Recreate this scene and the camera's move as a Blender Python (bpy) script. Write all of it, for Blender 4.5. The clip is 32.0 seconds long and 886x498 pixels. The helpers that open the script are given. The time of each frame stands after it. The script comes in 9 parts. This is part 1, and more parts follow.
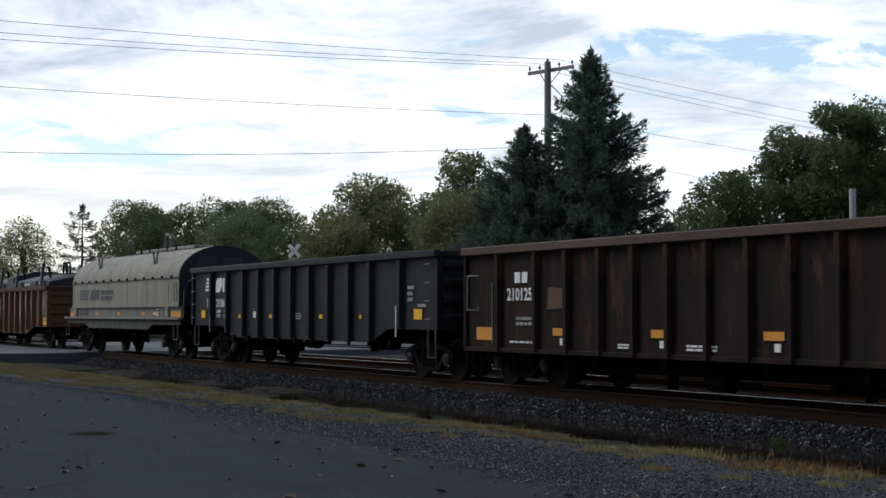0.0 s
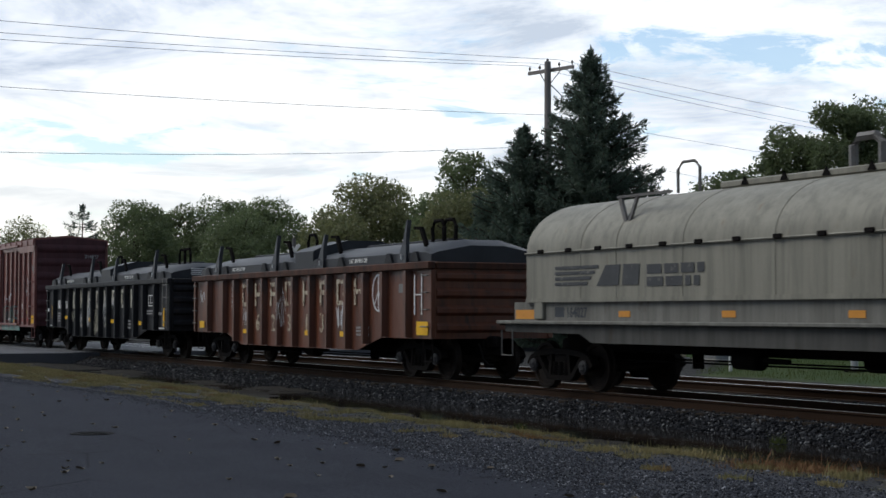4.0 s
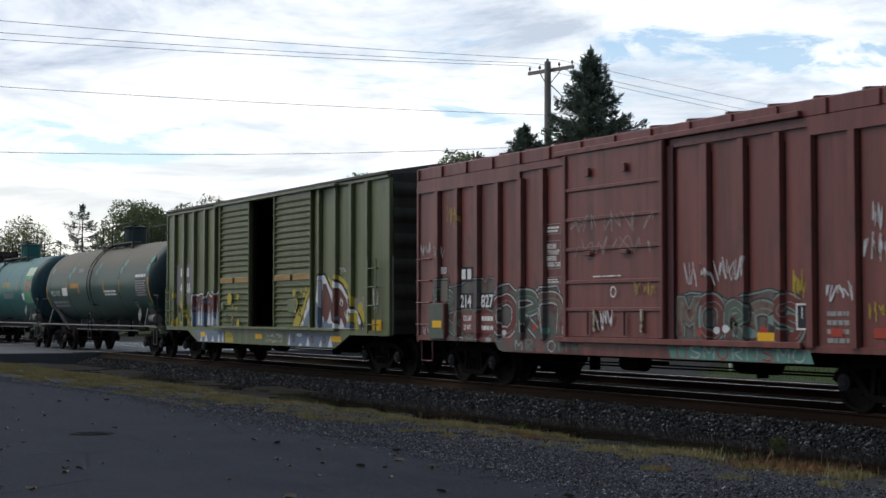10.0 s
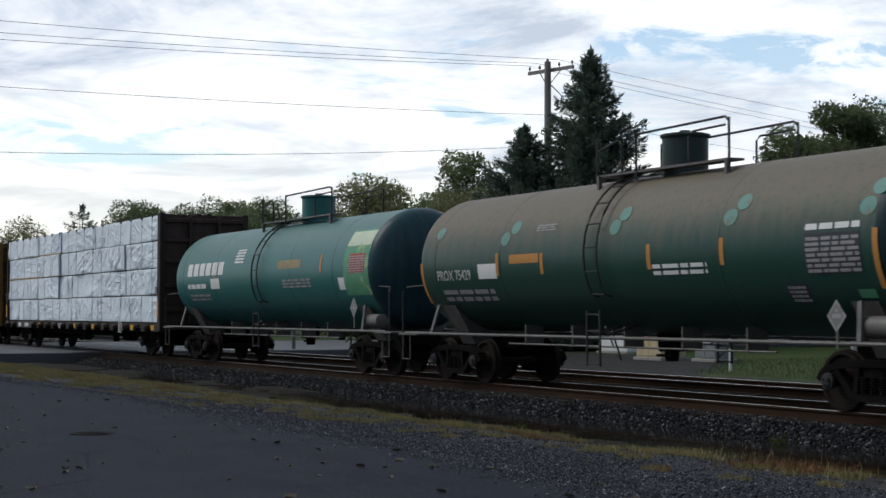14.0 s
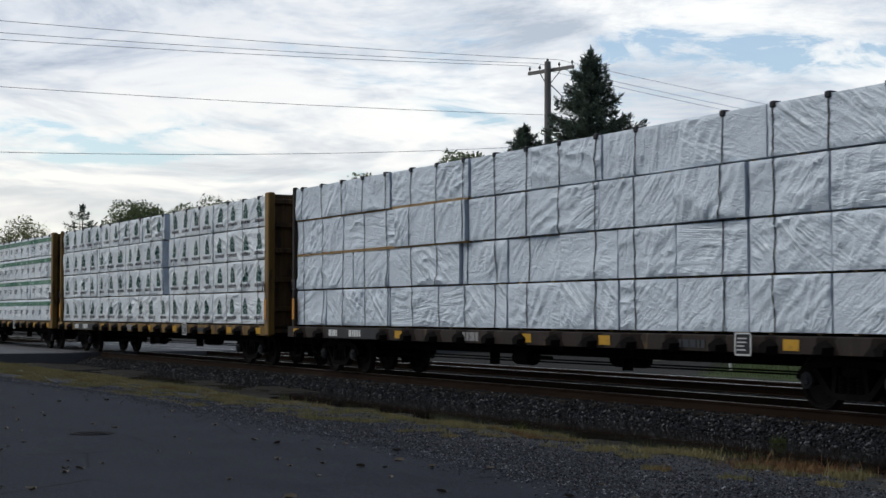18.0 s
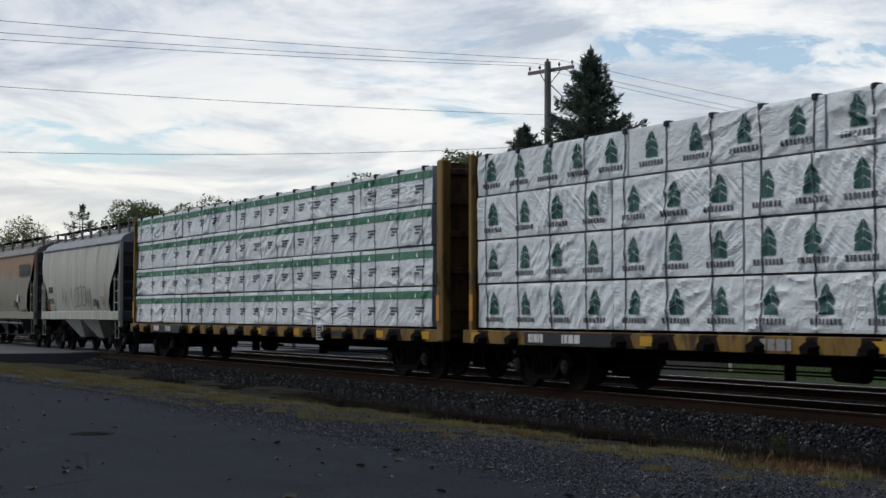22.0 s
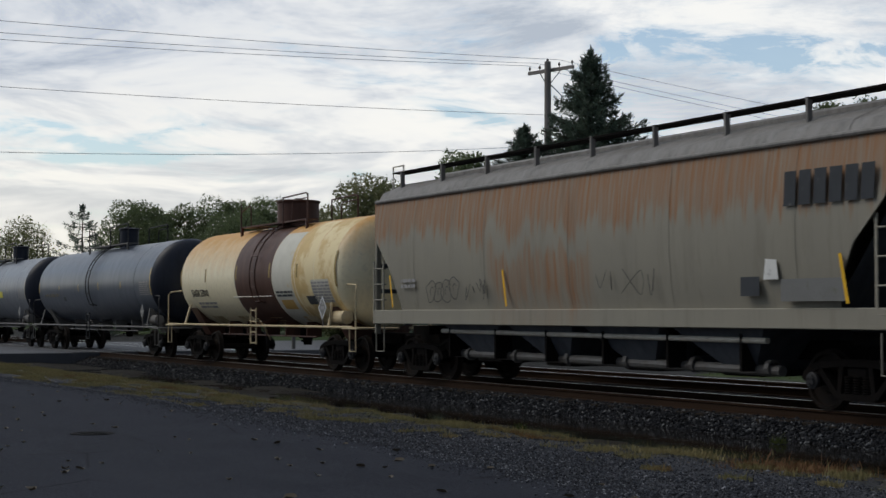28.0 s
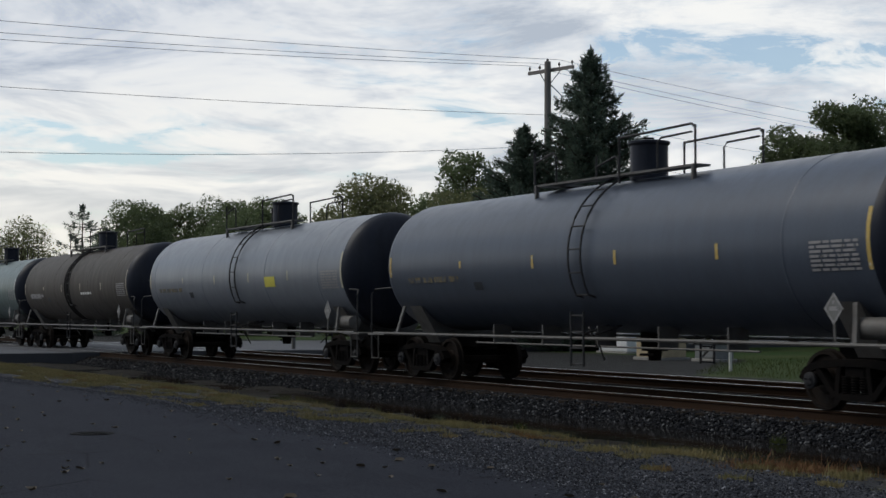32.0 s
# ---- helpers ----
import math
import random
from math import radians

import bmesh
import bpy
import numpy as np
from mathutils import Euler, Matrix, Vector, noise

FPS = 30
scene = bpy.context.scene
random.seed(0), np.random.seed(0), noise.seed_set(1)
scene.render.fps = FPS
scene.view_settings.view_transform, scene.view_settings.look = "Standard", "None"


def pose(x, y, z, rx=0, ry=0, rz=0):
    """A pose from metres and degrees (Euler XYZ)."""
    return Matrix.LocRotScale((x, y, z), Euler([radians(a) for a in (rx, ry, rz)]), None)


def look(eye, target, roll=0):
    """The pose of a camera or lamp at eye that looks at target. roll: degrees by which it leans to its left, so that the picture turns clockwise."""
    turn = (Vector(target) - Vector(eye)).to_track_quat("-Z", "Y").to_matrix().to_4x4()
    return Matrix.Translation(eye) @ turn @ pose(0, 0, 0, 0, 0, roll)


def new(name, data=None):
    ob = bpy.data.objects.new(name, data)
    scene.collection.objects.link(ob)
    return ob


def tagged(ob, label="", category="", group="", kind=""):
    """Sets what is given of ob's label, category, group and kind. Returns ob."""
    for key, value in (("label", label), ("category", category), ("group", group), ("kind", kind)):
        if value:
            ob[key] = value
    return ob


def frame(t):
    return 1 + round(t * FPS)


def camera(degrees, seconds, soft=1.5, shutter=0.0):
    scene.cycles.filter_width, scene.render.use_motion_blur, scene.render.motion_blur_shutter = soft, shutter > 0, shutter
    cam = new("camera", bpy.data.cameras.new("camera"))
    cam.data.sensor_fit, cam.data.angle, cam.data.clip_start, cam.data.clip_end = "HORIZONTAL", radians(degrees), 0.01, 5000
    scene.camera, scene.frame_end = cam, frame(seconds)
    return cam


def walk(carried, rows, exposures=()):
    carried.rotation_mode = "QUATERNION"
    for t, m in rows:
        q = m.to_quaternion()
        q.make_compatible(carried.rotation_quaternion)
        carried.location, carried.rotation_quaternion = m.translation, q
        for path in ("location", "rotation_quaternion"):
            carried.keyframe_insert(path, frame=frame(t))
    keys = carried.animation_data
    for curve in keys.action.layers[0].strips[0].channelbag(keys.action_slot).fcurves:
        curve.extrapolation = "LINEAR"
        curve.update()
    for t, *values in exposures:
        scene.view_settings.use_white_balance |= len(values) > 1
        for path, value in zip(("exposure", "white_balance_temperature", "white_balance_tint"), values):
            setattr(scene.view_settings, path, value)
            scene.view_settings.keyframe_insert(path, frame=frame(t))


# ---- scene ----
# camera: stands still beside the car park
EYE = (0.0, 0.0, 1.6)
AIM = look(EYE, (-88.19, 47.14, 5.79))
cam = camera(32.16, 32.0, 1.5, 0.15)
walk(cam, [(0, AIM), (32, AIM)], [(0, -0.22, 6450, 8), (14, -0.27, 6500, 8), (17, -0.40, 6550, 8), (19, -0.54, 6550, 8), (24, -0.58, 6550, 8), (28, -0.62, 6650, 8), (32, -0.63, 6600, 8)])

TZ = 0.12        # top of the rails
TY = 17.1        # middle of the near track
TY2 = 21.4       # middle of the far track
def travel(t):
    """Metres that the slowly braking train has gone by t, towards +x."""
    return 8.56 * t - 0.0021 * t * t


# ---- light
SUN_AZ, SUN_EL = math.atan2(-0.80, -0.60), radians(49)
sun_way = Vector((math.cos(SUN_EL) * math.cos(SUN_AZ), math.cos(SUN_EL) * math.sin(SUN_AZ), math.sin(SUN_EL)))
sun = new("sun", bpy.data.lights.new("sun", "SUN"))
sun.data.energy, sun.data.angle, sun.data.color = 2.0, radians(36), (1.0, 0.97, 0.92)
sun.matrix_world = look(sun_way * 200, (0, 0, 0))


class Nodes:
    """Short hand for node trees."""

    def __init__(self, tree):
        self.tree = tree
        tree.nodes.clear()

    def add(self, kind, **inputs):
        n = self.tree.nodes.new(kind)
        for k, v in inputs.items():
            s = n.inputs[int(k[1:])] if k[0] == "i" and k[1:].isdigit() else n.inputs[k.replace("_", " ")]
            if isinstance(v, bpy.types.NodeSocket):
                self.tree.links.new(v, s)
            else:
                s.default_value = v
        return n

    def math(self, op, a, b=0.0, clamp=False):
        n = self.add("ShaderNodeMath", i0=a, i1=b)
        n.operation, n.use_clamp = op, clamp
        return n.outputs[0]

    def ramp(self, value, *stops):
        n = self.add("ShaderNodeValToRGB", Fac=value)
        e = n.color_ramp.elements
        e[0].position, e[1].position = stops[0][0], stops[-1][0]
        for p, c in stops[1:-1]:
            e.new(p)
        for el, (p, c) in zip(sorted(e, key=lambda q: q.position), stops):
            el.color = (c, c, c, 1) if isinstance(c, (int, float)) else (*c, 1)
        return n.outputs[0]

    def mix(self, fac, a, b, mode="MIX"):
        n = self.tree.nodes.new("ShaderNodeMix")
        n.data_type, n.blend_type = "RGBA", mode
        for s, v in ((n.inputs[0], fac), (n.inputs[6], a), (n.inputs[7], b)):
            if isinstance(v, bpy.types.NodeSocket):
                self.tree.links.new(v, s)
            elif isinstance(v, (int, float)):
                s.default_value = v
            else:
                s.default_value = (*v, 1)
        return n.outputs[2]

    def noise(self, where, scale, detail=4.0, rough=0.55, stretch=None, distort=0.0, shift=(0, 0, 0)):
        if stretch or shift != (0, 0, 0):
            where = self.add("ShaderNodeMapping", Vector=where, Scale=stretch or (1, 1, 1), Location=shift).outputs[0]
        return self.add("ShaderNodeTexNoise", Vector=where, Scale=scale, Detail=detail, Roughness=rough, Distortion=distort).outputs[0]


# sky: clear blue behind broken high cloud
world = bpy.data.worlds.new("sky")
scene.world = world
world.use_nodes = True
w = Nodes(world.node_tree)
heaven = w.add("ShaderNodeTexSky")
heaven.sky_type, heaven.sun_disc = "NISHITA", False
heaven.sun_elevation, heaven.sun_rotation = SUN_EL, math.pi / 2 - SUN_AZ
co = w.add("ShaderNodeTexCoord").outputs["Generated"]
xyz = w.add("ShaderNodeSeparateXYZ", Vector=co)
up = w.math("MAXIMUM", xyz.outputs[2], 0.0)
low = w.math("ADD", up, 0.10)
across = w.math("ADD", w.math("MULTIPLY", xyz.outputs[0], 0.471), w.math("MULTIPLY", xyz.outputs[1], 0.882))
along = w.math("ADD", w.math("MULTIPLY", xyz.outputs[0], -0.882), w.math("MULTIPLY", xyz.outputs[1], 0.471))
# the bands of cloud lie from north to south
flat = w.add("ShaderNodeCombineXYZ", X=w.math("MULTIPLY", w.math("DIVIDE", across, low), 0.95), Y=w.math("MULTIPLY", w.math("DIVIDE", along, low), 0.85)).outputs[0]
big = w.noise(flat, 0.95, 7, 0.58, (1, 1, 1), 0.4, (4.3, 1.7, 0))
fine = w.noise(flat, 3.1, 7, 0.66, (1.0, 1.0, 1), 0.5, (1.3, 7.7, 0))
body = w.math("ADD", w.math("MULTIPLY", big, 0.58), w.math("MULTIPLY", fine, 0.42))
cover = w.ramp(body, (0.41, 0.08), (0.442, 0.70), (0.485, 1.0))
shade = w.noise(flat, 1.5, 8, 0.66, (1, 1, 1), 0.4, (9.1, 3.3, 0))
tone = w.ramp(shade, (0.36, (0.50, 0.56, 0.66)), (0.47, (0.74, 0.78, 0.85)), (0.55, (0.95, 0.96, 0.98)), (0.62, (1.0, 1.0, 1.0)))
# a greyer sheet of cloud higher up
sheet = w.noise(flat, 0.6, 5, 0.6, (1, 1, 1), 0.5, (2.1, 6.4, 0))
sheet = w.math("MULTIPLY", w.ramp(up, (0.09, 0.0), (0.21, 1.0)), w.math("MULTIPLY", w.ramp(sheet, (0.40, 0.25), (0.56, 1.0)), w.ramp(w.math("ADD", across, 0.5), (0.25, 1.0), (0.60, 0.12))))
tone = w.mix(w.math("MULTIPLY", sheet, 0.85), tone, (0.64, 0.69, 0.785), "MULTIPLY")
# the cloud is thinner and brighter in the west than behind and overhead
west = w.math("ADD", w.math("MULTIPLY", xyz.outputs[0], -0.93), w.math("MULTIPLY", xyz.outputs[1], 0.34))
side = w.math("ADD", w.math("MULTIPLY", xyz.outputs[0], -0.97), w.math("MULTIPLY", xyz.outputs[1], 0.1))
warm = w.math("MULTIPLY", w.ramp(side, (0.80, 0.0), (1.0, 1.0)), w.ramp(up, (0.02, 1.0), (0.16, 0.0)))
bright = w.ramp(west, (0.1, 0.0), (0.9, 1.0))
glow = w.math("ADD", w.math("MULTIPLY", bright, 1.0), 0.46)
tone = w.mix(bright, w.mix(0.6, tone, (0.60, 0.76, 1.0), "MULTIPLY"), tone)
tone = w.mix(w.math("MULTIPLY", warm, 0.75), tone, (1.0, 0.95, 0.84))
blue = w.add("ShaderNodeBackground", Color=heaven.outputs[0], Strength=0.21)
cloud = w.add("ShaderNodeBackground", Color=tone, Strength=glow)
both = w.add("ShaderNodeMixShader", Fac=cover, i1=blue.outputs[0], i2=cloud.outputs[0])
w.add("ShaderNodeOutputWorld", Surface=both.outputs[0])


# ---- materials
def surface(name, colour, rough=0.6, metal=0.0, vary=None, vary_amount=0.5, scale=3.0, stretch=None, spots=None, spot_level=0.62,
            spot_scale=1.4, spot_stretch=None, grain=40.0, bump=0.15, bump_scale=None, gloss_var=0.12, pieces=0.0, distance=0.01, coat=0.0, shine=0.3, grime=0.0):
    """A procedural surface: colour, large patches of `vary`, spots of `spots`, fine grain and relief."""
    m = bpy.data.materials.new(name)
    m.use_nodes = True
    n = Nodes(m.node_tree)
    where = n.add("ShaderNodeTexCoord").outputs["Object"]
    if pieces:
        chance = n.add("ShaderNodeObjectInfo").outputs["Random"]
        off = n.add("ShaderNodeCombineXYZ", X=n.math("MULTIPLY", chance, 37.0), Y=n.math("MULTIPLY", chance, 91.0)).outputs[0]
        where = n.add("ShaderNodeVectorMath", i0=where, i1=off).outputs[0]
    patch = n.noise(where, scale, 5, 0.6, stretch)
    dust = n.noise(where, grain, 3, 0.6)
    vary = vary or tuple(c * 0.6 for c in colour)
    out = n.mix(n.math("MULTIPLY", n.ramp(patch, (0.36, 0.0), (0.66, 1.0)), vary_amount), colour, vary)
    out = n.mix(n.math("MULTIPLY", n.ramp(dust, (0.4, 0.0), (0.7, 1.0)), 0.35), out, tuple(c * 0.72 for c in colour))
    if spots:
        s = n.noise(where, spot_scale, 7, 0.68, spot_stretch, 0.3, (3.1, 1.9, 0.7))
        out = n.mix(n.ramp(s, (spot_level - 0.04, 0.0), (spot_level + 0.05, 1.0)), out, spots)
    if grime:
        runs = n.noise(where, 1.5, 7, 0.72, (3.4, 3.4, 0.16), 0.2, (7.7, 2.2, 1.1))
        out = n.mix(n.math("MULTIPLY", n.ramp(runs, (0.44, 0.0), (0.66, 1.0)), grime), out, tuple(c * 0.35 + 0.004 for c in colour))
        wash = n.noise(where, 0.9, 6, 0.7, (1.4, 1.4, 0.5), 0.4, (1.7, 5.2, 3.1))
        out = n.mix(n.math("MULTIPLY", n.ramp(wash, (0.5, 0.0), (0.72, 1.0)), grime * 0.6), out, tuple(c * 0.8 + 0.03 for c in colour))
    if pieces:
        out = n.mix(n.math("MULTIPLY", chance, pieces), out, tuple(min(1, c * 1.7) for c in colour))
    r = n.math("ADD", n.math("MULTIPLY", n.math("SUBTRACT", patch, 0.5), gloss_var * 2), rough, True)
    rise = n.noise(where, bump_scale or grain * 0.6, 4, 0.6)
    b = n.add("ShaderNodeBump", Strength=bump, Distance=distance, Height=rise)
    p = n.add("ShaderNodeBsdfPrincipled", Base_Color=out, Roughness=r, Metallic=metal, Normal=b.outputs[0], Coat_Weight=coat, Specular_IOR_Level=shine)
    n.add("ShaderNodeOutputMaterial", Surface=p.outputs[0])
    return m


STREAK = (2.5, 2.5, 0.22)


def paint(name, colour, vary=None, amount=0.5, rust=None, rust_level=0.64, rough=0.5, scale=1.2, bump=0.12, shine=0.28, grime=0.55):
    """Weathered rail car paint with streaks running down and rust spots."""
    return surface(name, colour, rough, 0.0, vary, amount, scale, STREAK, rust, rust_level, 1.6, (1.6, 1.6, 0.5), 28.0, bump, 9.0, shine=shine, grime=grime)


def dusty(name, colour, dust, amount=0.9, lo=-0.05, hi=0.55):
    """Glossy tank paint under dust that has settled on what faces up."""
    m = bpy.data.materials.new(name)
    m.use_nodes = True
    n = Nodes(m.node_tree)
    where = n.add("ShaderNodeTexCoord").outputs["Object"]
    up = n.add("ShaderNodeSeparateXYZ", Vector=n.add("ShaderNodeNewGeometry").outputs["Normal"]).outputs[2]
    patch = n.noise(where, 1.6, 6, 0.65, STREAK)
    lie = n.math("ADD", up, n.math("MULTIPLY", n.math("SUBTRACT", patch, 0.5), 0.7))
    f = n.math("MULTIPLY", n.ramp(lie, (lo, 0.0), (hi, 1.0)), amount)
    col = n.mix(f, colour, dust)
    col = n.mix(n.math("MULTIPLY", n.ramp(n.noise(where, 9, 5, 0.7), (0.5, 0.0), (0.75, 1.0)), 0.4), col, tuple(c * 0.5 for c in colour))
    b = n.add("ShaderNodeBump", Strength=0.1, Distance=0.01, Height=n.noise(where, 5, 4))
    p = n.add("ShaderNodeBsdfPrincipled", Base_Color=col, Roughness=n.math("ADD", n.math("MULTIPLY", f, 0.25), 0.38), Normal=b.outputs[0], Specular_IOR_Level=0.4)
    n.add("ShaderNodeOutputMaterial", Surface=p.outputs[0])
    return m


def rust_streaked(name, base, rust, grey):
    """Faded hopper paint: rust runs from the eave and in one low field, thinning out downwards."""
    m = bpy.data.materials.new(name)
    m.use_nodes = True
    n = Nodes(m.node_tree)
    where = n.add("ShaderNodeTexCoord").outputs["Object"]
    xyz = n.add("ShaderNodeSeparateXYZ", Vector=where)
    x, z = xyz.outputs[0], xyz.outputs[2]
    streak = n.noise(where, 1.0, 5, 0.7, (5.5, 0.4, 0.09))
    patch = n.noise(where, 0.7, 4, 0.6, (1.0, 0.4, 0.7), 0.3, (5, 1, 2))
    wear = n.math("ADD", n.math("MULTIPLY", n.math("SUBTRACT", streak, 0.5), 3.0), n.math("MULTIPLY", n.math("SUBTRACT", patch, 0.5), 1.6))
    field = n.math("MULTIPLY", n.ramp(n.math("ADD", n.math("DIVIDE", x, 12.0), 0.5), (0.24, 0.0), (0.27, 1.0), (0.54, 1.0), (0.57, 0.0)), n.ramp(n.math("DIVIDE", n.math("ADD", z, n.math("MULTIPLY", wear, 0.6)), 4.0), (0.40, 0.2), (0.5, 1.0), (0.66, 0.9), (0.70, 0.0)))
    f = n.math("MAXIMUM", n.ramp(n.math("ADD", n.math("DIVIDE", z, 4.0), n.math("MULTIPLY", wear, 0.16)), (0.76, 0.0), (0.82, 0.85), (1.0, 1.0)), n.math("MULTIPLY", field, 0.8))
    col = n.mix(n.noise(where, 0.9, 5, 0.6, (1, 1, 0.5)), base, grey)
    fine = n.noise(where, 2.0, 5, 0.65, (5, 1, 0.14), 0.1, (2, 3, 1))
    f = n.math("MULTIPLY", f, n.ramp(fine, (0.38, 0.25), (0.62, 1.0)))
    col = n.mix(f, col, rust)
    col = n.mix(n.math("MULTIPLY", n.ramp(n.noise(where, 1.3, 6, 0.7, (3, 3, 0.25), 0.2, (8, 2, 5)), (0.52, 0.0), (0.7, 1.0)), 0.35), col, tuple(c * 0.45 for c in base))
    b = n.add("ShaderNodeBump", Strength=0.12, Distance=0.01, Height=n.noise(where, 8, 4))
    p = n.add("ShaderNodeBsdfPrincipled", Base_Color=col, Roughness=0.62, Normal=b.outputs[0], Specular_IOR_Level=0.3)
    n.add("ShaderNodeOutputMaterial", Surface=p.outputs[0])
    return m


def mark(name, colour, worn, level=0.55, scale=5.0):
    """Painted marking, worn through in places."""
    return surface(name, colour, 0.55, 0, tuple(c * 0.8 for c in colour), 0.4, 3.0, None, worn, level, scale, None, 40, 0.05)


def stones(name, dark, mid, pale):
    """Loose stone: every piece its own grey."""
    m = bpy.data.materials.new(name)
    m.use_nodes = True
    n = Nodes(m.node_tree)
    chance = n.add("ShaderNodeNewGeometry").outputs["Random Per Island"]
    where = n.add("ShaderNodeTexCoord").outputs["Object"]
    col = n.ramp(chance, (0.0, dark), (0.55, mid), (0.86, tuple(c * 1.4 for c in mid)), (1.0, pale))
    col = n.mix(n.math("MULTIPLY", n.noise(where, 30, 3), 0.7), col, dark)
    b = n.add("ShaderNodeBump", Strength=0.4, Distance=0.01, Height=n.noise(where, 60, 3))
    p = n.add("ShaderNodeBsdfPrincipled", Base_Color=col, Roughness=0.85, Normal=b.outputs[0], Specular_IOR_Level=0.12)
    n.add("ShaderNodeOutputMaterial", Surface=p.outputs[0])
    return m


def asphalt_surface():
    """Old lot asphalt: blue-black binder, pale chips of stone, worn lanes, damp patches and a few hair cracks."""
    m = bpy.data.materials.new("worn_asphalt")
    m.use_nodes = True
    n = Nodes(m.node_tree)
    where = n.add("ShaderNodeTexCoord").outputs["Object"]
    lane = n.noise(where, 0.22, 5, 0.6, (0.4, 1.0, 1.0), 0.4)
    patch = n.noise(where, 1.3, 6, 0.66, (0.6, 1.0, 1.0), 0.3, (3, 8, 1))
    chips = n.noise(where, 38, 3, 0.75)
    blotch = n.noise(where, 16.0, 4, 0.8, None, 0.0, (6, 1, 3))
    fine = n.noise(where, 95, 2, 0.7, None, 0.0, (1, 4, 2))
    col = n.mix(n.ramp(lane, (0.38, 0.0), (0.62, 1.0)), (0.0200, 0.0230, 0.0335), (0.0315, 0.0350, 0.0480))
    col = n.mix(n.math("MULTIPLY", n.ramp(patch, (0.42, 0.0), (0.62, 1.0)), 0.55), col, (0.040, 0.044, 0.057))
    col = n.mix(n.math("MULTIPLY", n.ramp(chips, (0.54, 0.0), (0.68, 1.0)), 0.75), col, (0.085, 0.088, 0.100))
    col = n.mix(n.math("MULTIPLY", n.ramp(fine, (0.46, 0.0), (0.60, 1.0)), 0.6), col, (0.010, 0.011, 0.016))
    col = n.mix(n.math("MULTIPLY", n.ramp(blotch, (0.50, 0.0), (0.64, 1.0)), 0.30), col, (0.052, 0.057, 0.072))
    col = n.mix(n.math("MULTIPLY", n.ramp(blotch, (0.36, 1.0), (0.48, 0.0)), 0.35), col, (0.007, 0.008, 0.013))
    crack = n.add("ShaderNodeTexVoronoi", Vector=n.add("ShaderNodeMapping", Vector=where, Scale=(0.22, 0.4, 1.0)).outputs[0], Scale=1.0)
    crack.feature = "DISTANCE_TO_EDGE"
    seen = n.math("MULTIPLY", n.ramp(crack.outputs["Distance"], (0.0, 1.0), (0.010, 0.0)), n.ramp(n.noise(where, 0.5, 4), (0.50, 0.0), (0.6, 0.8)))
    col = n.mix(seen, col, (0.008, 0.008, 0.010))
    rise = n.math("ADD", n.math("MULTIPLY", chips, 0.7), n.math("MULTIPLY", fine, 0.3))
    b = n.add("ShaderNodeBump", Strength=0.9, Distance=0.014, Height=rise)
    p = n.add("ShaderNodeBsdfPrincipled", Base_Color=col, Roughness=n.math("ADD", n.math("MULTIPLY", lane, 0.15), 0.84), Normal=b.outputs[0], Specular_IOR_Level=0.07)
    n.add("ShaderNodeOutputMaterial", Surface=p.outputs[0])
    return m


BLACK = paint("black_car_paint", (0.0092, 0.0098, 0.0125), (0.024, 0.0235, 0.026), 0.75, (0.038, 0.029, 0.024), 0.65, 0.55, shine=0.2)
BROWN_BLACK = paint("rusted_dark_paint", (0.012, 0.010, 0.010), (0.040, 0.023, 0.018), 0.9, (0.070, 0.034, 0.019), 0.61, 0.7, shine=0.08)
BEIGE = paint("dull_beige_paint", (0.268, 0.255, 0.208), (0.182, 0.174, 0.146), 0.6, (0.20, 0.16, 0.11), 0.68, 0.55)
OXIDE = paint("oxide_red_paint", (0.160, 0.050, 0.022), (0.085, 0.030, 0.017), 0.9, (0.045, 0.024, 0.017), 0.585, 0.42, shine=0.5, grime=0.7)
BOX_RED = paint("faded_red_paint", (0.215, 0.058, 0.045), (0.135, 0.039, 0.033), 0.85, (0.085, 0.042, 0.034), 0.63, 0.40, shine=0.6, grime=0.75)
OLIVE = paint("faded_green_paint", (0.128, 0.152, 0.052), (0.086, 0.104, 0.040), 0.8, (0.070, 0.054, 0.028), 0.65, 0.40, shine=0.65, grime=0.7)
# rust-spotted post flange, darkened to paint the shade along each post
POST_SHADE = paint("rusty_shaded_flange", (0.035, 0.024, 0.018), (0.022, 0.017, 0.014), 0.8, (0.07, 0.038, 0.022), 0.60, 0.75, shine=0.1)
RUST_CHORD = paint("rusted_chord_paint", (0.088, 0.034, 0.019), (0.050, 0.022, 0.015), 0.9, (0.032, 0.020, 0.016), 0.56, 0.65, shine=0.2, grime=0.8)
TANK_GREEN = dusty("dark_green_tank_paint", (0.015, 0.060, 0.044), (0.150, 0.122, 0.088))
TANK_TEAL = dusty("teal_tank_paint", (0.018, 0.135, 0.130), (0.12, 0.19, 0.18), 0.5)
TANK_CREAM = dusty("cream_tank_paint", (0.88, 0.79, 0.56), (0.62, 0.32, 0.08), 0.95, 0.02, 0.85)
TANK_BROWN = paint("brown_band_paint", (0.105, 0.048, 0.034), (0.07, 0.036, 0.028), 0.6, (0.15, 0.08, 0.05), 0.7, 0.5)
TANK_GREY = paint("slate_grey_tank_paint", (0.080, 0.097, 0.130), (0.062, 0.074, 0.098), 0.5, (0.07, 0.07, 0.072), 0.72, 0.34, shine=0.5, grime=0.16)
TANK_PALE = paint("pale_grey_tank_paint", (0.195, 0.215, 0.25), (0.150, 0.163, 0.19), 0.5, (0.14, 0.13, 0.12), 0.72, 0.36, shine=0.5, grime=0.2)
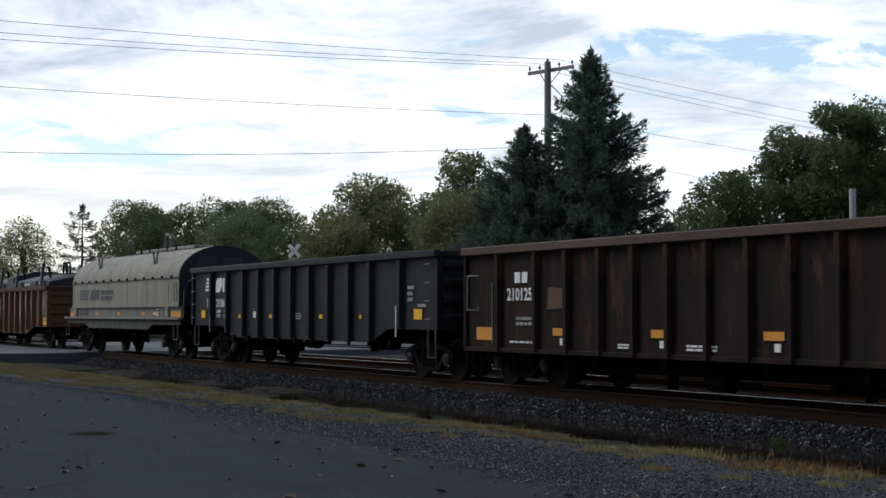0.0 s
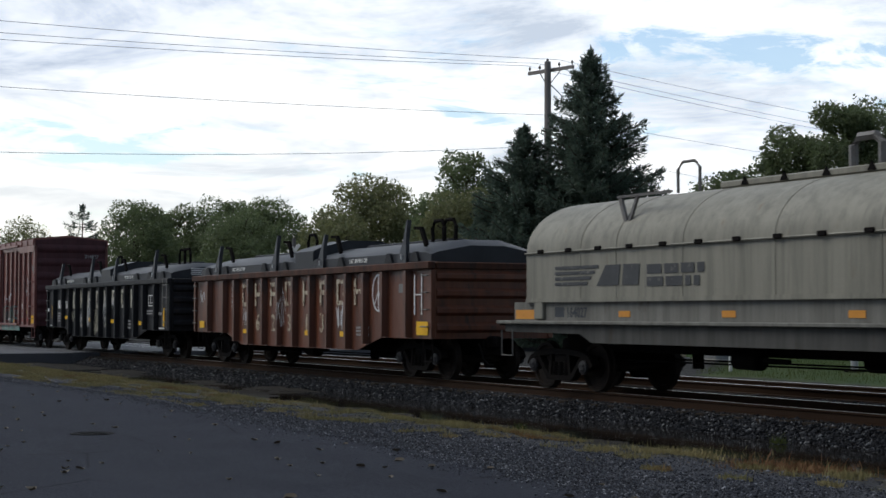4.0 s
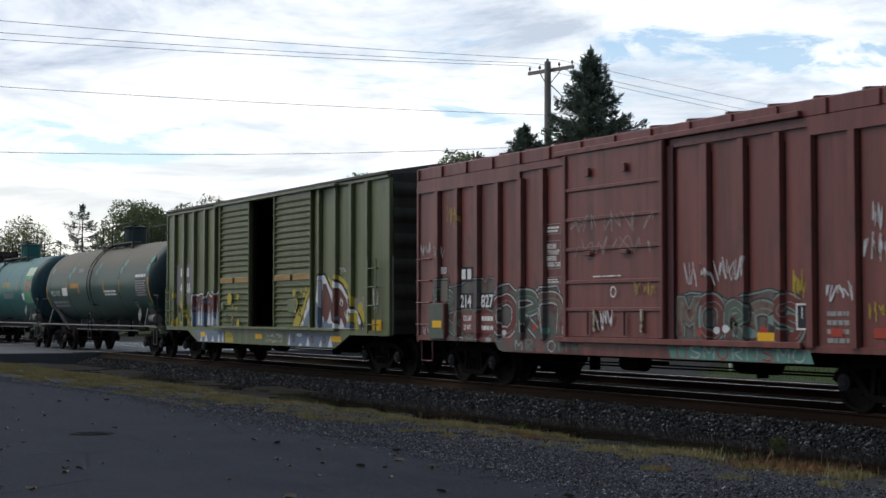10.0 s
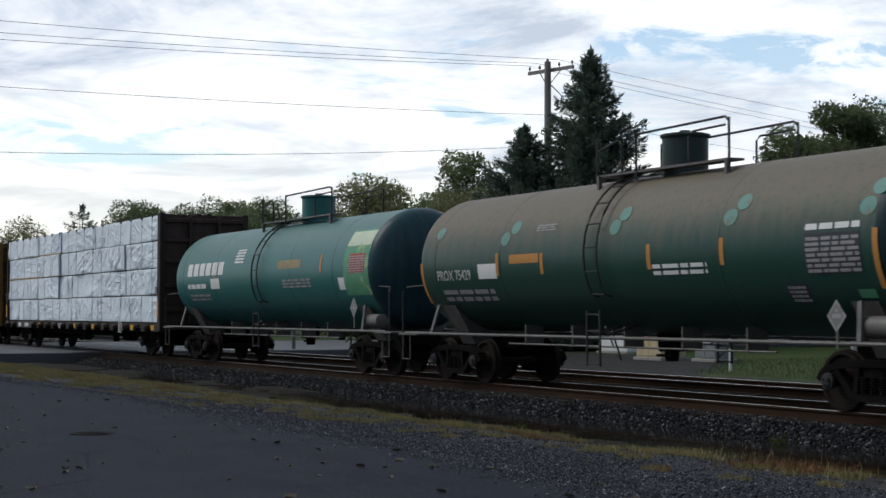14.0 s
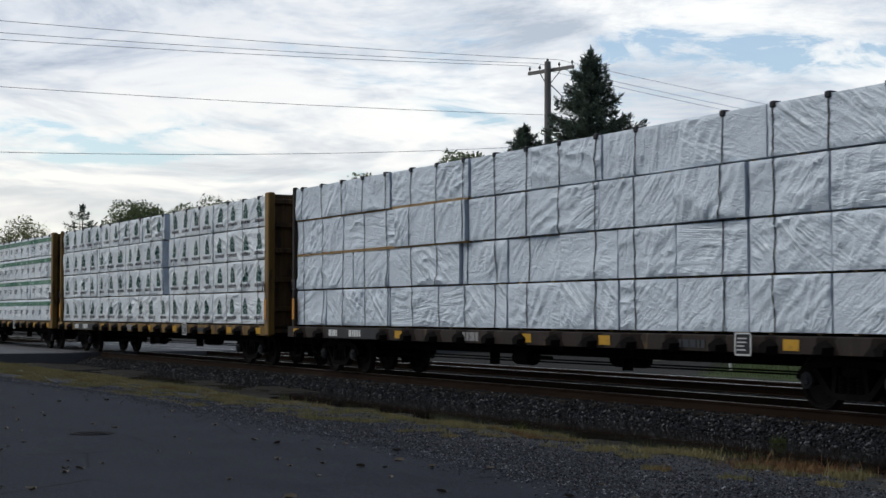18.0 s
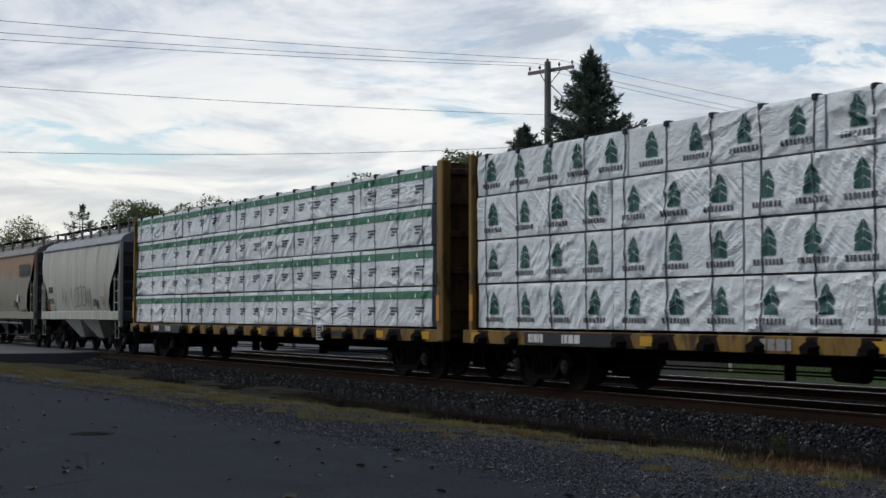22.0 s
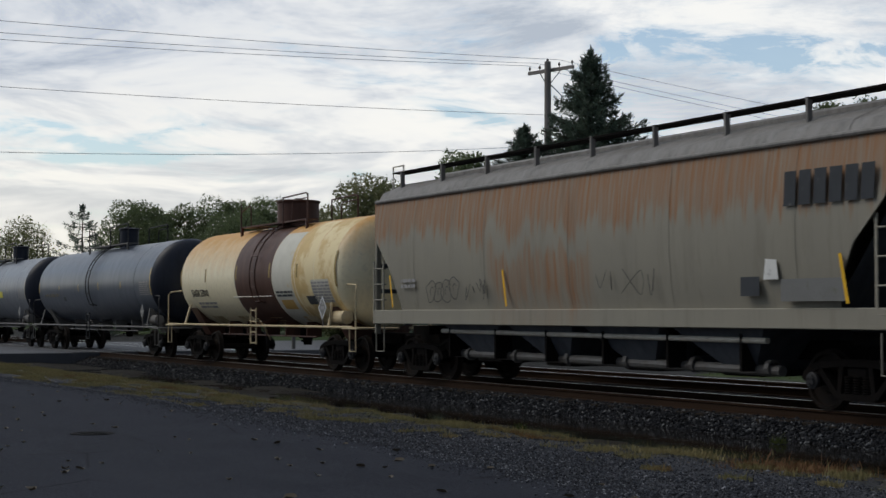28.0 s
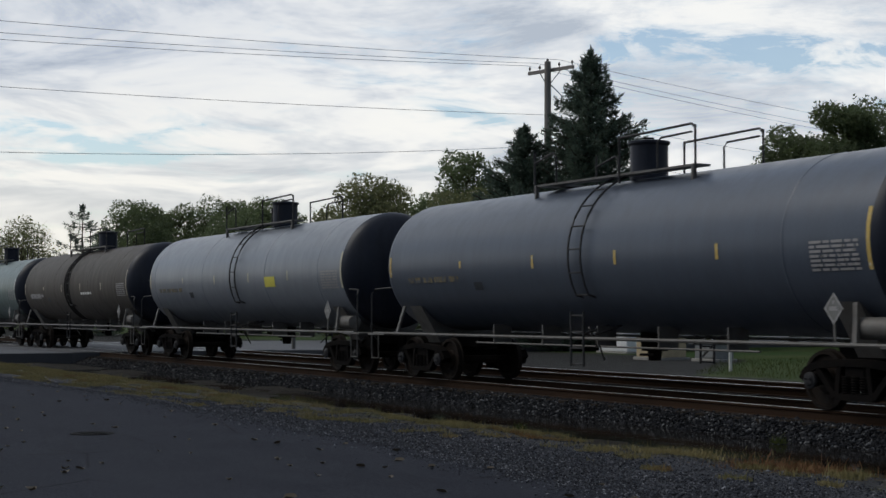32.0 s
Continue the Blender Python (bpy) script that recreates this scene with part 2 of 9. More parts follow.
TANK_DUSTY = paint("dusty_brown_tank_paint", (0.082, 0.070, 0.060), (0.058, 0.050, 0.043), 0.7, (0.06, 0.05, 0.045), 0.64, 0.6)
# navy of the grey cars' domes; on ends facing +x it paints shade
NAVY = paint("navy_dome_end_shade", (0.014, 0.018, 0.032), (0.024, 0.027, 0.038), 0.5, (0.05, 0.045, 0.04), 0.7, 0.45)
HOPPER_PALE = paint("pale_hopper_paint", (0.54, 0.54, 0.48), (0.43, 0.42, 0.37), 0.5, (0.30, 0.25, 0.18), 0.70, 0.5)
HOPPER_RUST = rust_streaked("rust_stained_hopper_paint", (0.33, 0.305, 0.245), (0.31, 0.135, 0.050), (0.25, 0.235, 0.20))
YELLOW_CAR = paint("weathered_yellow_paint", (0.30, 0.175, 0.038), (0.15, 0.088, 0.030), 0.9, (0.05, 0.030, 0.020), 0.56, 0.6)
RUSTED_SHEET = paint("rusted_yellow_sheet", (0.115, 0.064, 0.022), (0.055, 0.032, 0.018), 0.9, (0.035, 0.022, 0.017), 0.52, 0.7, grime=0.8)
BULKHEAD = paint("dark_brown_bulkhead_paint", (0.060, 0.034, 0.028), (0.04, 0.026, 0.024), 0.6, (0.10, 0.055, 0.035), 0.66, 0.6)
STEEL = surface("grimy_cast_steel", (0.008, 0.0075, 0.0075), 0.85, 0.0, (0.018, 0.014, 0.012), 0.6, 4, None, (0.045, 0.03, 0.022), 0.70, 3, None, 30, 0.3, shine=0.05)
WHEEL = surface("rolled_wheel_steel", (0.015, 0.012, 0.0105), 0.7, 0.0, (0.03, 0.021, 0.016), 0.7, 5, None, None, 0.6, 3, None, 30, 0.2, shine=0.1)
TREAD = surface("polished_tread_steel", (0.42, 0.41, 0.40), 0.3, 1.0, (0.3, 0.29, 0.28), 0.5, 6)
PIPE = surface("painted_steel_pipe", (0.16, 0.155, 0.15), 0.5, 0.2, (0.10, 0.085, 0.07), 0.6, 4)
DARK_PIPE = surface("grimy_dark_pipe", (0.045, 0.044, 0.046), 0.6, 0.1, (0.028, 0.025, 0.023), 0.6, 4)
PIPE_WHITE = surface("white_painted_pipe", (0.60, 0.57, 0.50), 0.5, 0.0, (0.40, 0.32, 0.24), 0.6, 4)
WHITE_MARK = mark("white_stencil_paint", (0.78, 0.78, 0.76), (0.45, 0.44, 0.43), 0.66)
WORN_WHITE = mark("worn_cream_stencil", (0.50, 0.44, 0.33), (0.115, 0.042, 0.025), 0.53, 7)
WORN_WHITE_B = mark("worn_white_stencil", (0.56, 0.53, 0.43), (0.018, 0.018, 0.02), 0.56, 6)
GREY_MARK = mark("faint_grey_stencil", (0.34, 0.33, 0.33), (0.12, 0.12, 0.12), 0.6, 9)
DARK_MARK = mark("dark_stencil_paint", (0.045, 0.05, 0.058), (0.16, 0.16, 0.15), 0.66)
YELLOW = mark("yellow_reflector", (0.83, 0.47, 0.025), (0.5, 0.30, 0.05), 0.70, 9)
ORANGE = mark("orange_reflector", (0.62, 0.27, 0.045), (0.35, 0.16, 0.05), 0.66, 9)
SPRAY = mark("pale_spray_paint", (0.66, 0.67, 0.69), (0.42, 0.40, 0.40), 0.68, 9)
SPRAY_BLACK = mark("black_spray_paint", (0.05, 0.048, 0.045), (0.14, 0.13, 0.11), 0.66, 9)
SPRAY_BLUE = mark("blue_grey_spray_paint", (0.16, 0.21, 0.29), (0.10, 0.13, 0.18), 0.62, 5)
SPRAY_RED = mark("brown_red_spray_paint", (0.15, 0.055, 0.042), (0.10, 0.05, 0.05), 0.62, 5)
SPRAY_YELLOW = mark("yellow_spray_paint", (0.47, 0.37, 0.05), (0.30, 0.27, 0.08), 0.62, 5)
SPRAY_TEAL = mark("teal_spray_paint", (0.13, 0.29, 0.25), (0.2, 0.16, 0.13), 0.58, 6)
PATCH = mark("grey_patch_paint", (0.20, 0.20, 0.195), (0.15, 0.15, 0.12), 0.64)
GREEN_PATCH = mark("bright_green_patch_paint", (0.10, 0.30, 0.17), (0.30, 0.42, 0.22), 0.58, 3)
RED_MARK = mark("red_sticker", (0.40, 0.06, 0.04), (0.25, 0.06, 0.05), 0.66)
WOOD = surface("weathered_timber", (0.40, 0.26, 0.11), 0.7, 0, (0.20, 0.12, 0.06), 0.7, 3, (0.3, 4, 4), None, 0.6, 2, None, 30, 0.3)
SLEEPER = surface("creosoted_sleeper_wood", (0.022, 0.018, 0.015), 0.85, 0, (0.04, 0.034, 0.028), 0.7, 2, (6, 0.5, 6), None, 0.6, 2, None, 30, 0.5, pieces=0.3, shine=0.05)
RAIL_RUST = surface("rusty_rail_steel", (0.040, 0.023, 0.014), 0.8, 0.0, (0.022, 0.014, 0.010), 0.6, 2, (0.3, 1, 1), None, 0.6, 2, None, 40, 0.3, shine=0.08)
RAIL_TOP = surface("polished_rail_head", (0.88, 0.87, 0.86), 0.30, 1.0, (0.42, 0.40, 0.38), 0.5, 1, (0.05, 4, 1))
ASPHALT = asphalt_surface()
ROAD_TOP = surface("grey_road_asphalt", (0.095, 0.098, 0.108), 0.7, 0, (0.085, 0.087, 0.095), 0.6, 0.4, None, None, 0.6, 1, None, 60, 0.4, 120)
STONE = stones("crushed_grey_ballast", (0.006, 0.0065, 0.008), (0.034, 0.036, 0.042), (0.26, 0.265, 0.275))
BED = surface("crushed_grey_ballast", (0.026, 0.025, 0.027), 0.85, 0, (0.016, 0.016, 0.019), 0.8, 9, None, (0.15, 0.15, 0.16), 0.68, 9, None, 60, 0.4, shine=0.08)
GRAVEL = stones("fine_grey_gravel", (0.018, 0.019, 0.023), (0.074, 0.079, 0.096), (0.38, 0.39, 0.42))
WEED = surface("dry_grass_blades", (0.29, 0.235, 0.105), 0.75, 0, (0.13, 0.135, 0.050), 0.8, 0.7, None, (0.19, 0.105, 0.04), 0.60, 0.6, None, 20, 0.1)
WEED_GREEN = surface("green_weed_leaves", (0.058, 0.082, 0.020), 0.7, 0, (0.09, 0.085, 0.026), 0.7, 2.0, shine=0.1)
BARK = surface("grey_brown_bark", (0.085, 0.068, 0.052), 0.9, 0, (0.05, 0.042, 0.034), 0.8, 3, (4, 4, 0.6), None, 0.6, 2, None, 20, 0.6)
POLE_WOOD = surface("weathered_pole_wood", (0.30, 0.275, 0.26), 0.85, 0, (0.20, 0.18, 0.165), 0.8, 2, (6, 6, 0.25), None, 0.6, 2, None, 30, 0.4)
WIRE = surface("weathered_wire", (0.055, 0.055, 0.06), 0.5, 0.3)
GLASSY = surface("glazed_insulator", (0.10, 0.075, 0.06), 0.2, 0)
def wrapping(name, colour, fold=0.9):
    """Loose plastic wrap: slanting creases and soft sags."""
    m = bpy.data.materials.new(name)
    m.use_nodes = True
    n = Nodes(m.node_tree)
    where = n.add("ShaderNodeTexCoord").outputs["Object"]
    chance = n.add("ShaderNodeObjectInfo").outputs["Random"]
    off = n.add("ShaderNodeCombineXYZ", X=n.math("MULTIPLY", chance, 37.0), Y=n.math("MULTIPLY", chance, 9.0)).outputs[0]
    where = n.add("ShaderNodeVectorMath", i0=where, i1=off).outputs[0]
    turned = n.add("ShaderNodeMapping", Vector=where, Rotation=n.add("ShaderNodeCombineXYZ", Y=n.math("ADD", n.math("MULTIPLY", chance, 2.2), -0.7)).outputs[0]).outputs[0]
    warp = n.ramp(n.noise(where, 0.8, 3, 0.5), (0.38, 0.05), (0.66, 1.0))
    a = n.noise(turned, 1.15, 3, 0.5, (0.38, 1, 2.2), 0.9)
    crease = n.math("ABSOLUTE", n.math("SUBTRACT", a, 0.5))
    b = n.noise(turned, 3.2, 3, 0.55, (0.45, 1, 2.0), 0.7)
    crease2 = n.math("ABSOLUTE", n.math("SUBTRACT", b, 0.5))
    c = n.noise(where, 4.5, 4, 0.6, (1, 1, 1.3), 1.2, (3, 0, 8))
    crease3 = n.math("ABSOLUTE", n.math("SUBTRACT", c, 0.5))
    height = n.math("ADD", n.math("MULTIPLY", n.math("ADD", n.math("MULTIPLY", crease, 2.2), n.math("MULTIPLY", crease2, 0.7)), warp), n.math("MULTIPLY", crease3, 0.55))
    bump = n.add("ShaderNodeBump", Strength=fold, Distance=0.10, Height=height)
    col = n.mix(n.math("MULTIPLY", n.noise(where, 1.2, 4), 0.6), colour, tuple(c * 0.80 for c in colour))
    col = n.mix(n.math("MULTIPLY", chance, 0.6), col, tuple(c * 0.86 for c in colour))
    p = n.add("ShaderNodeBsdfPrincipled", Base_Color=col, Roughness=0.34, Normal=bump.outputs[0], Specular_IOR_Level=0.6)
    n.add("ShaderNodeOutputMaterial", Surface=p.outputs[0])
    return m


WRAP = wrapping("white_lumber_wrap", (0.90, 0.96, 1.0), 0.75)
WRAP_PLAIN = wrapping("silvery_lumber_wrap", (0.80, 0.89, 0.98), 0.8)
WRAP_SHADE = surface("shaded_wrap_end", (0.42, 0.48, 0.58), 0.5, 0, (0.34, 0.39, 0.48), 0.6, 2.0, None, None, 0.6, 1, None, 9.0, 0.4, 5.0, distance=0.03)
PRINT_GREEN = surface("dark_green_print", (0.030, 0.105, 0.088), 0.45, 0, (0.045, 0.13, 0.11), 0.5, 3)
BAND_GREEN = surface("green_print_band", (0.075, 0.235, 0.145), 0.45, 0, (0.06, 0.19, 0.12), 0.5, 3)
PRINT_DARK = surface("dark_print", (0.10, 0.105, 0.12), 0.5, 0, (0.2, 0.2, 0.22), 0.5, 9)
STRAP = surface("black_strapping", (0.03, 0.03, 0.034), 0.5, 0)


def leafage(name, dark, light, trans=0.25):
    """Leaves: each island its own tint, some light passing through."""
    m = bpy.data.materials.new(name)
    m.use_nodes = True
    n = Nodes(m.node_tree)
    chance = n.add("ShaderNodeNewGeometry").outputs["Random Per Island"]
    where = n.add("ShaderNodeTexCoord").outputs["Object"]
    tint = n.math("ADD", n.math("MULTIPLY", chance, 0.42), n.math("MULTIPLY", n.noise(where, 0.5, 3), 0.65))
    col = n.ramp(tint, (0.15, dark), (0.55, tuple((a + b) / 2 for a, b in zip(dark, light))), (0.9, light))
    a = n.add("ShaderNodeBsdfPrincipled", Base_Color=col, Roughness=0.6)
    b = n.add("ShaderNodeBsdfTranslucent", Color=col)
    s = n.add("ShaderNodeMixShader", Fac=trans, i1=a.outputs[0], i2=b.outputs[0])
    n.add("ShaderNodeOutputMaterial", Surface=s.outputs[0])
    return m


LEAF = leafage("summer_leaves", (0.086, 0.120, 0.056), (0.195, 0.235, 0.112), 0.5)
LEAF_AUTUMN = leafage("turning_leaves", (0.108, 0.130, 0.056), (0.250, 0.250, 0.120), 0.5)
LEAF_DARK = leafage("dark_green_leaves", (0.068, 0.098, 0.047), (0.160, 0.195, 0.090), 0.5)
NEEDLE = leafage("spruce_needles", (0.055, 0.084, 0.064), (0.125, 0.172, 0.130), 0.4)
FALLEN = leafage("fallen_leaf_brown", (0.004, 0.004, 0.004), (0.13, 0.10, 0.065), 0.05)


def water_surface():
    m = bpy.data.materials.new("muddy_puddle_water")
    m.use_nodes = True
    n = Nodes(m.node_tree)
    where = n.add("ShaderNodeTexCoord").outputs["Object"]
    b = n.add("ShaderNodeBump", Strength=0.12, Distance=0.01, Height=n.noise(where, 5.0, 3, 0.5))
    mud = n.mix(n.noise(where, 1.5, 4), (0.006, 0.0055, 0.005), (0.014, 0.012, 0.010))
    p = n.add("ShaderNodeBsdfPrincipled", Base_Color=mud, Roughness=0.06, IOR=1.33, Normal=b.outputs[0], Specular_IOR_Level=0.5)
    n.add("ShaderNodeOutputMaterial", Surface=p.outputs[0])
    return m


WATER = water_surface()


def ground_surface():
    """Lot margin, weeds, mud and lawn, blended by where they lie, with ragged edges."""
    m = bpy.data.materials.new("trackside_ground")
    m.use_nodes = True
    n = Nodes(m.node_tree)
    where = n.add("ShaderNodeTexCoord").outputs["Object"]
    xyz = n.add("ShaderNodeSeparateXYZ", Vector=where)
    ragged = n.math("MULTIPLY", n.math("SUBTRACT", n.noise(where, 0.9, 8, 0.72), 0.5), 5.5)
    y = n.math("ADD", xyz.outputs[1], ragged)
    grit = n.noise(where, 34, 4, 0.8)
    gravel = n.ramp(grit, (0.38, (0.012, 0.013, 0.016)), (0.52, (0.038, 0.040, 0.048)), (0.68, (0.15, 0.15, 0.165)))
    soil = n.mix(n.ramp(n.noise(where, 2.6, 7, 0.72), (0.44, 0.0), (0.56, 1.0)), (0.020, 0.018, 0.015), (0.090, 0.074, 0.034))
    soil = n.mix(n.math("MULTIPLY", n.ramp(n.noise(where, 1.1, 6, 0.7, None, 0.0, (4, 4, 1)), (0.48, 0.0), (0.60, 1.0)), 0.8), soil, (0.036, 0.046, 0.016))
    soil = n.mix(n.ramp(n.noise(where, 5.5, 5, 0.75, None, 0.0, (9, 2, 1)), (0.55, 0.0), (0.66, 0.8)), soil, (0.10, 0.10, 0.105))
    mud = n.mix(n.noise(where, 3, 5), (0.010, 0.009, 0.008), (0.034, 0.030, 0.024))
    lawn = n.mix(n.ramp(n.noise(where, 0.25, 6, 0.65), (0.38, 0.0), (0.64, 1.0)), (0.026, 0.058, 0.014), (0.060, 0.074, 0.024))
    lawn = n.mix(n.math("MULTIPLY", n.noise(where, 14, 4, 0.7), 0.6), lawn, (0.025, 0.04, 0.012))
    yard = n.ramp(grit, (0.38, (0.012, 0.012, 0.012)), (0.52, (0.027, 0.027, 0.026)), (0.68, (0.085, 0.085, 0.080)))
    # gravel reaches further from the lot towards +x, weeds nearer to the lot at the crossing
    reach = n.ramp(n.math("DIVIDE", n.math("ADD", xyz.outputs[0], 60.0), 60.0), (0.15, 0.0), (0.55, 0.6), (0.85, 1.0))
    start = n.math("ADD", n.math("MULTIPLY", reach, 1.7), 8.9)
    col = n.mix(n.ramp(n.math("SUBTRACT", y, start), (0.0, 0.0), (0.9, 1.0)), gravel, soil)
    wet = n.math("ADD", xyz.outputs[1], n.math("MULTIPLY", ragged, 0.22))
    col = n.mix(n.ramp(n.math("SUBTRACT", wet, 11.7), (0.0, 0.0), (0.7, 1.0)), col, mud)
    col = n.mix(n.ramp(n.math("SUBTRACT", y, 24.3), (0.0, 0.0), (0.6, 1.0)), col, yard)
    turf = n.math("ADD", n.math("MULTIPLY", n.ramp(n.math("DIVIDE", n.math("ADD", xyz.outputs[0], 60.0), 40.0), (0.40, 1.0), (0.62, 0.0)), 9.0), 26.6)
    col = n.mix(n.ramp(n.math("SUBTRACT", y, turf), (0.0, 0.0), (0.8, 1.0)), col, lawn)
    b = n.add("ShaderNodeBump", Strength=0.6, Distance=0.03, Height=n.noise(where, 22, 5, 0.7))
    p = n.add("ShaderNodeBsdfPrincipled", Base_Color=col, Roughness=0.9, Normal=b.outputs[0], Specular_IOR_Level=0.12)
    n.add("ShaderNodeOutputMaterial", Surface=p.outputs[0])
    return m


GROUND = ground_surface()


# ---- mesh building
class Shape:
    """Collects vertices and faces of one mesh."""

    def __init__(self):
        self.v, self.f = [], []

    def add(self, verts, faces):
        n = len(self.v)
        self.v += [tuple(p) for p in verts]
        self.f += [tuple(i + n for i in q) for q in faces]
        return self

    def loft(self, rings, caps=True, closed=True):
        k = len(rings[0])
        faces = []
        for a in range(len(rings) - 1):
            for i in range(k if closed else k - 1):
                j = (i + 1) % k
                faces.append((a * k + i, a * k + j, (a + 1) * k + j, (a + 1) * k + i))
        if caps:
            faces += [tuple(range(k))[::-1], tuple((len(rings) - 1) * k + i for i in range(k))]
        return self.add([p for r in rings for p in r], faces)

    def box(self, x0, x1, y0, y1, z0, z1, c=0.0):
        """A block, its edges taken off by c."""
        if c <= 0:
            return self.loft([[(x0, y0, z), (x1, y0, z), (x1, y1, z), (x0, y1, z)] for z in (z0, z1)])

        def ring(i, z):
            a, b, e, g = x0 + i, x1 - i, y0 + i, y1 - i
            return [(a + c, e, z), (b - c, e, z), (b, e + c, z), (b, g - c, z), (b - c, g, z), (a + c, g, z), (a, g - c, z), (a, e + c, z)]
        return self.loft([ring(c, z0), ring(0, z0 + c), ring(0, z1 - c), ring(c, z1)])

    def rod(self, p, q, r, n=6, r2=None):
        p, q = Vector(p), Vector(q)
        m = (q - p).to_track_quat("Z", "Y").to_matrix()
        return self.loft([[c + m @ Vector((rr * math.cos(6.2832 * i / n), rr * math.sin(6.2832 * i / n), 0)) for i in range(n)] for c, rr in ((p, r), (q, r if r2 is None else r2))])

    def pipe(self, points, r, n=6):
        pts = [Vector(p) for p in points]
        rings = []
        for i, p in enumerate(pts):
            d = (pts[min(i + 1, len(pts) - 1)] - pts[max(i - 1, 0)]).normalized()
            ref = Vector((0, 0, 1)) if abs(d.z) < 0.9 else Vector((0.3, 1, 0)).normalized()
            a = d.cross(ref).normalized()
            b = a.cross(d)
            rings.append([p + r * (math.cos(6.2832 * k / n) * a + math.sin(6.2832 * k / n) * b) for k in range(n)])
        return self.loft(rings)

    def beam(self, p, q, w, h):
        """A bar of section w (along y) by h between two points of an xz plane."""
        p, q = Vector(p), Vector(q)
        d = (q - p).normalized()
        u = Vector((0, 1, 0)) * (w / 2)
        s = d.cross(Vector((0, 1, 0))).normalized() * (h / 2)
        return self.loft([[c + u + s, c - u + s, c - u - s, c + u - s] for c in (p, q)])

    def along_x(self, profile, x0, x1):
        return self.loft([[(x, y, z) for y, z in profile] for x in (x0, x1)])

    def along_y(self, profile, y0, y1):
        return self.loft([[(x, y, z) for x, z in profile] for y in (y0, y1)])

    def turn_x(self, profile, zc, n=40, y=0.0, a0=0.0, a1=2 * math.pi, caps=False):
        """Turn (x, r) pairs round a line along x."""
        full = abs(a1 - a0 - 2 * math.pi) < 1e-6
        k = n if full else n + 1
        return self.loft([[(x, y + r * math.cos(a0 + (a1 - a0) * i / n), zc + r * math.sin(a0 + (a1 - a0) * i / n)) for i in range(k)] for x, r in profile], caps, full)

    def turn_y(self, profile, n=24):
        return self.loft([[(r * math.cos(6.2832 * i / n), y, r * math.sin(6.2832 * i / n)) for i in range(n)] for y, r in profile], True)

    def turn_z(self, profile, n=16, x=0.0, y=0.0):
        return self.loft([[(x + r * math.cos(6.2832 * i / n), y + r * math.sin(6.2832 * i / n), z) for i in range(n)] for z, r in profile], True)

    def mesh(self, name, smooth=True, angle=35):
        me = bpy.data.meshes.new(name)
        me.from_pydata(self.v, [], self.f)
        me.validate()
        bm = bmesh.new()
        bm.from_mesh(me)
        bmesh.ops.recalc_face_normals(bm, faces=bm.faces)
        bm.to_mesh(me)
        bm.free()
        if smooth:
            me.shade_smooth()
            me.set_sharp_from_angle(angle=radians(angle))
        return me


def part(name, shape, material, parent=None, label="", at=None, smooth=True):
    """One mesh object under a thing or a part; shape may be a mesh that is shared."""
    me = shape.mesh(name, smooth) if isinstance(shape, Shape) else shape
    if not me.materials:
        me.materials.append(material)
    ob = new(name, me)
    ob.parent = parent
    if at:
        ob.location = at
    if label:
        ob["label"] = label
    if name in ("small_print", "printed_name", "data_table", "graffiti"):
        ob["kind"] = "stuff"
    return ob


def thing(name, label, category, at=(0, 0, 0), group=""):
    return tagged(new(name), label, category, group) if at == (0, 0, 0) else tagged(placed(new(name), at), label, category, group)


def placed(ob, at):
    ob.location = at
    return ob


def lettering(text, size, x, z, material, parent, y=-1.61, label="", squeeze=1.0, name="lettering", centre=False):
    """Flat stencilled characters on a side that faces -y."""
    cu = bpy.data.curves.new("letters", "FONT")
    cu.body, cu.size, cu.extrude, cu.resolution_u, cu.offset = text, size, 0.002, 3, 0.022 * size
    if centre:
        cu.align_x = "CENTER"
    ob = bpy.data.objects.new("letters", cu)
    me = bpy.data.meshes.new_from_object(ob)
    me.transform(Matrix.Translation((x, y, z)) @ Matrix.Rotation(math.pi / 2, 4, "X") @ Matrix.Diagonal((squeeze, 1, 1, 1)))
    bpy.data.objects.remove(ob)
    return part(name, me, material, parent, label, smooth=False)


def plate(x0, x1, z0, z1, y, t=0.006):
    return Shape().box(x0, x1, y, y + t, z0, z1)


def text_bars(rows, x0, x1, z0, z1, seed, y=-1.61, fill=0.6):
    """Rows of short bars in place of small print."""
    rnd, s = random.Random(seed), Shape()
    pitch = (z1 - z0) / rows
    for i in range(rows):
        x = x0
        while x < x1 - 0.05:
            wd = min(rnd.uniform(0.08, 0.3) * (x1 - x0), x1 - x)
            s.box(x, x + wd, y, y + 0.005, z0 + pitch * i, z0 + pitch * (i + fill))
            x += wd + 0.05 * (x1 - x0)
    return s


def ribbon(s, pts, wd, y):
    """A flat stroke of paint along (x, z) points."""
    rings = []
    for i, (x, z) in enumerate(pts):
        a, b = pts[max(i - 1, 0)], pts[min(i + 1, len(pts) - 1)]
        dx, dz = b[0] - a[0], b[1] - a[1]
        k = wd / 2 / (math.hypot(dx, dz) or 1)
        rings.append([(x - dz * k, y, z + dx * k), (x + dz * k, y, z - dx * k)])
    s.loft(rings, False, False)
    return s


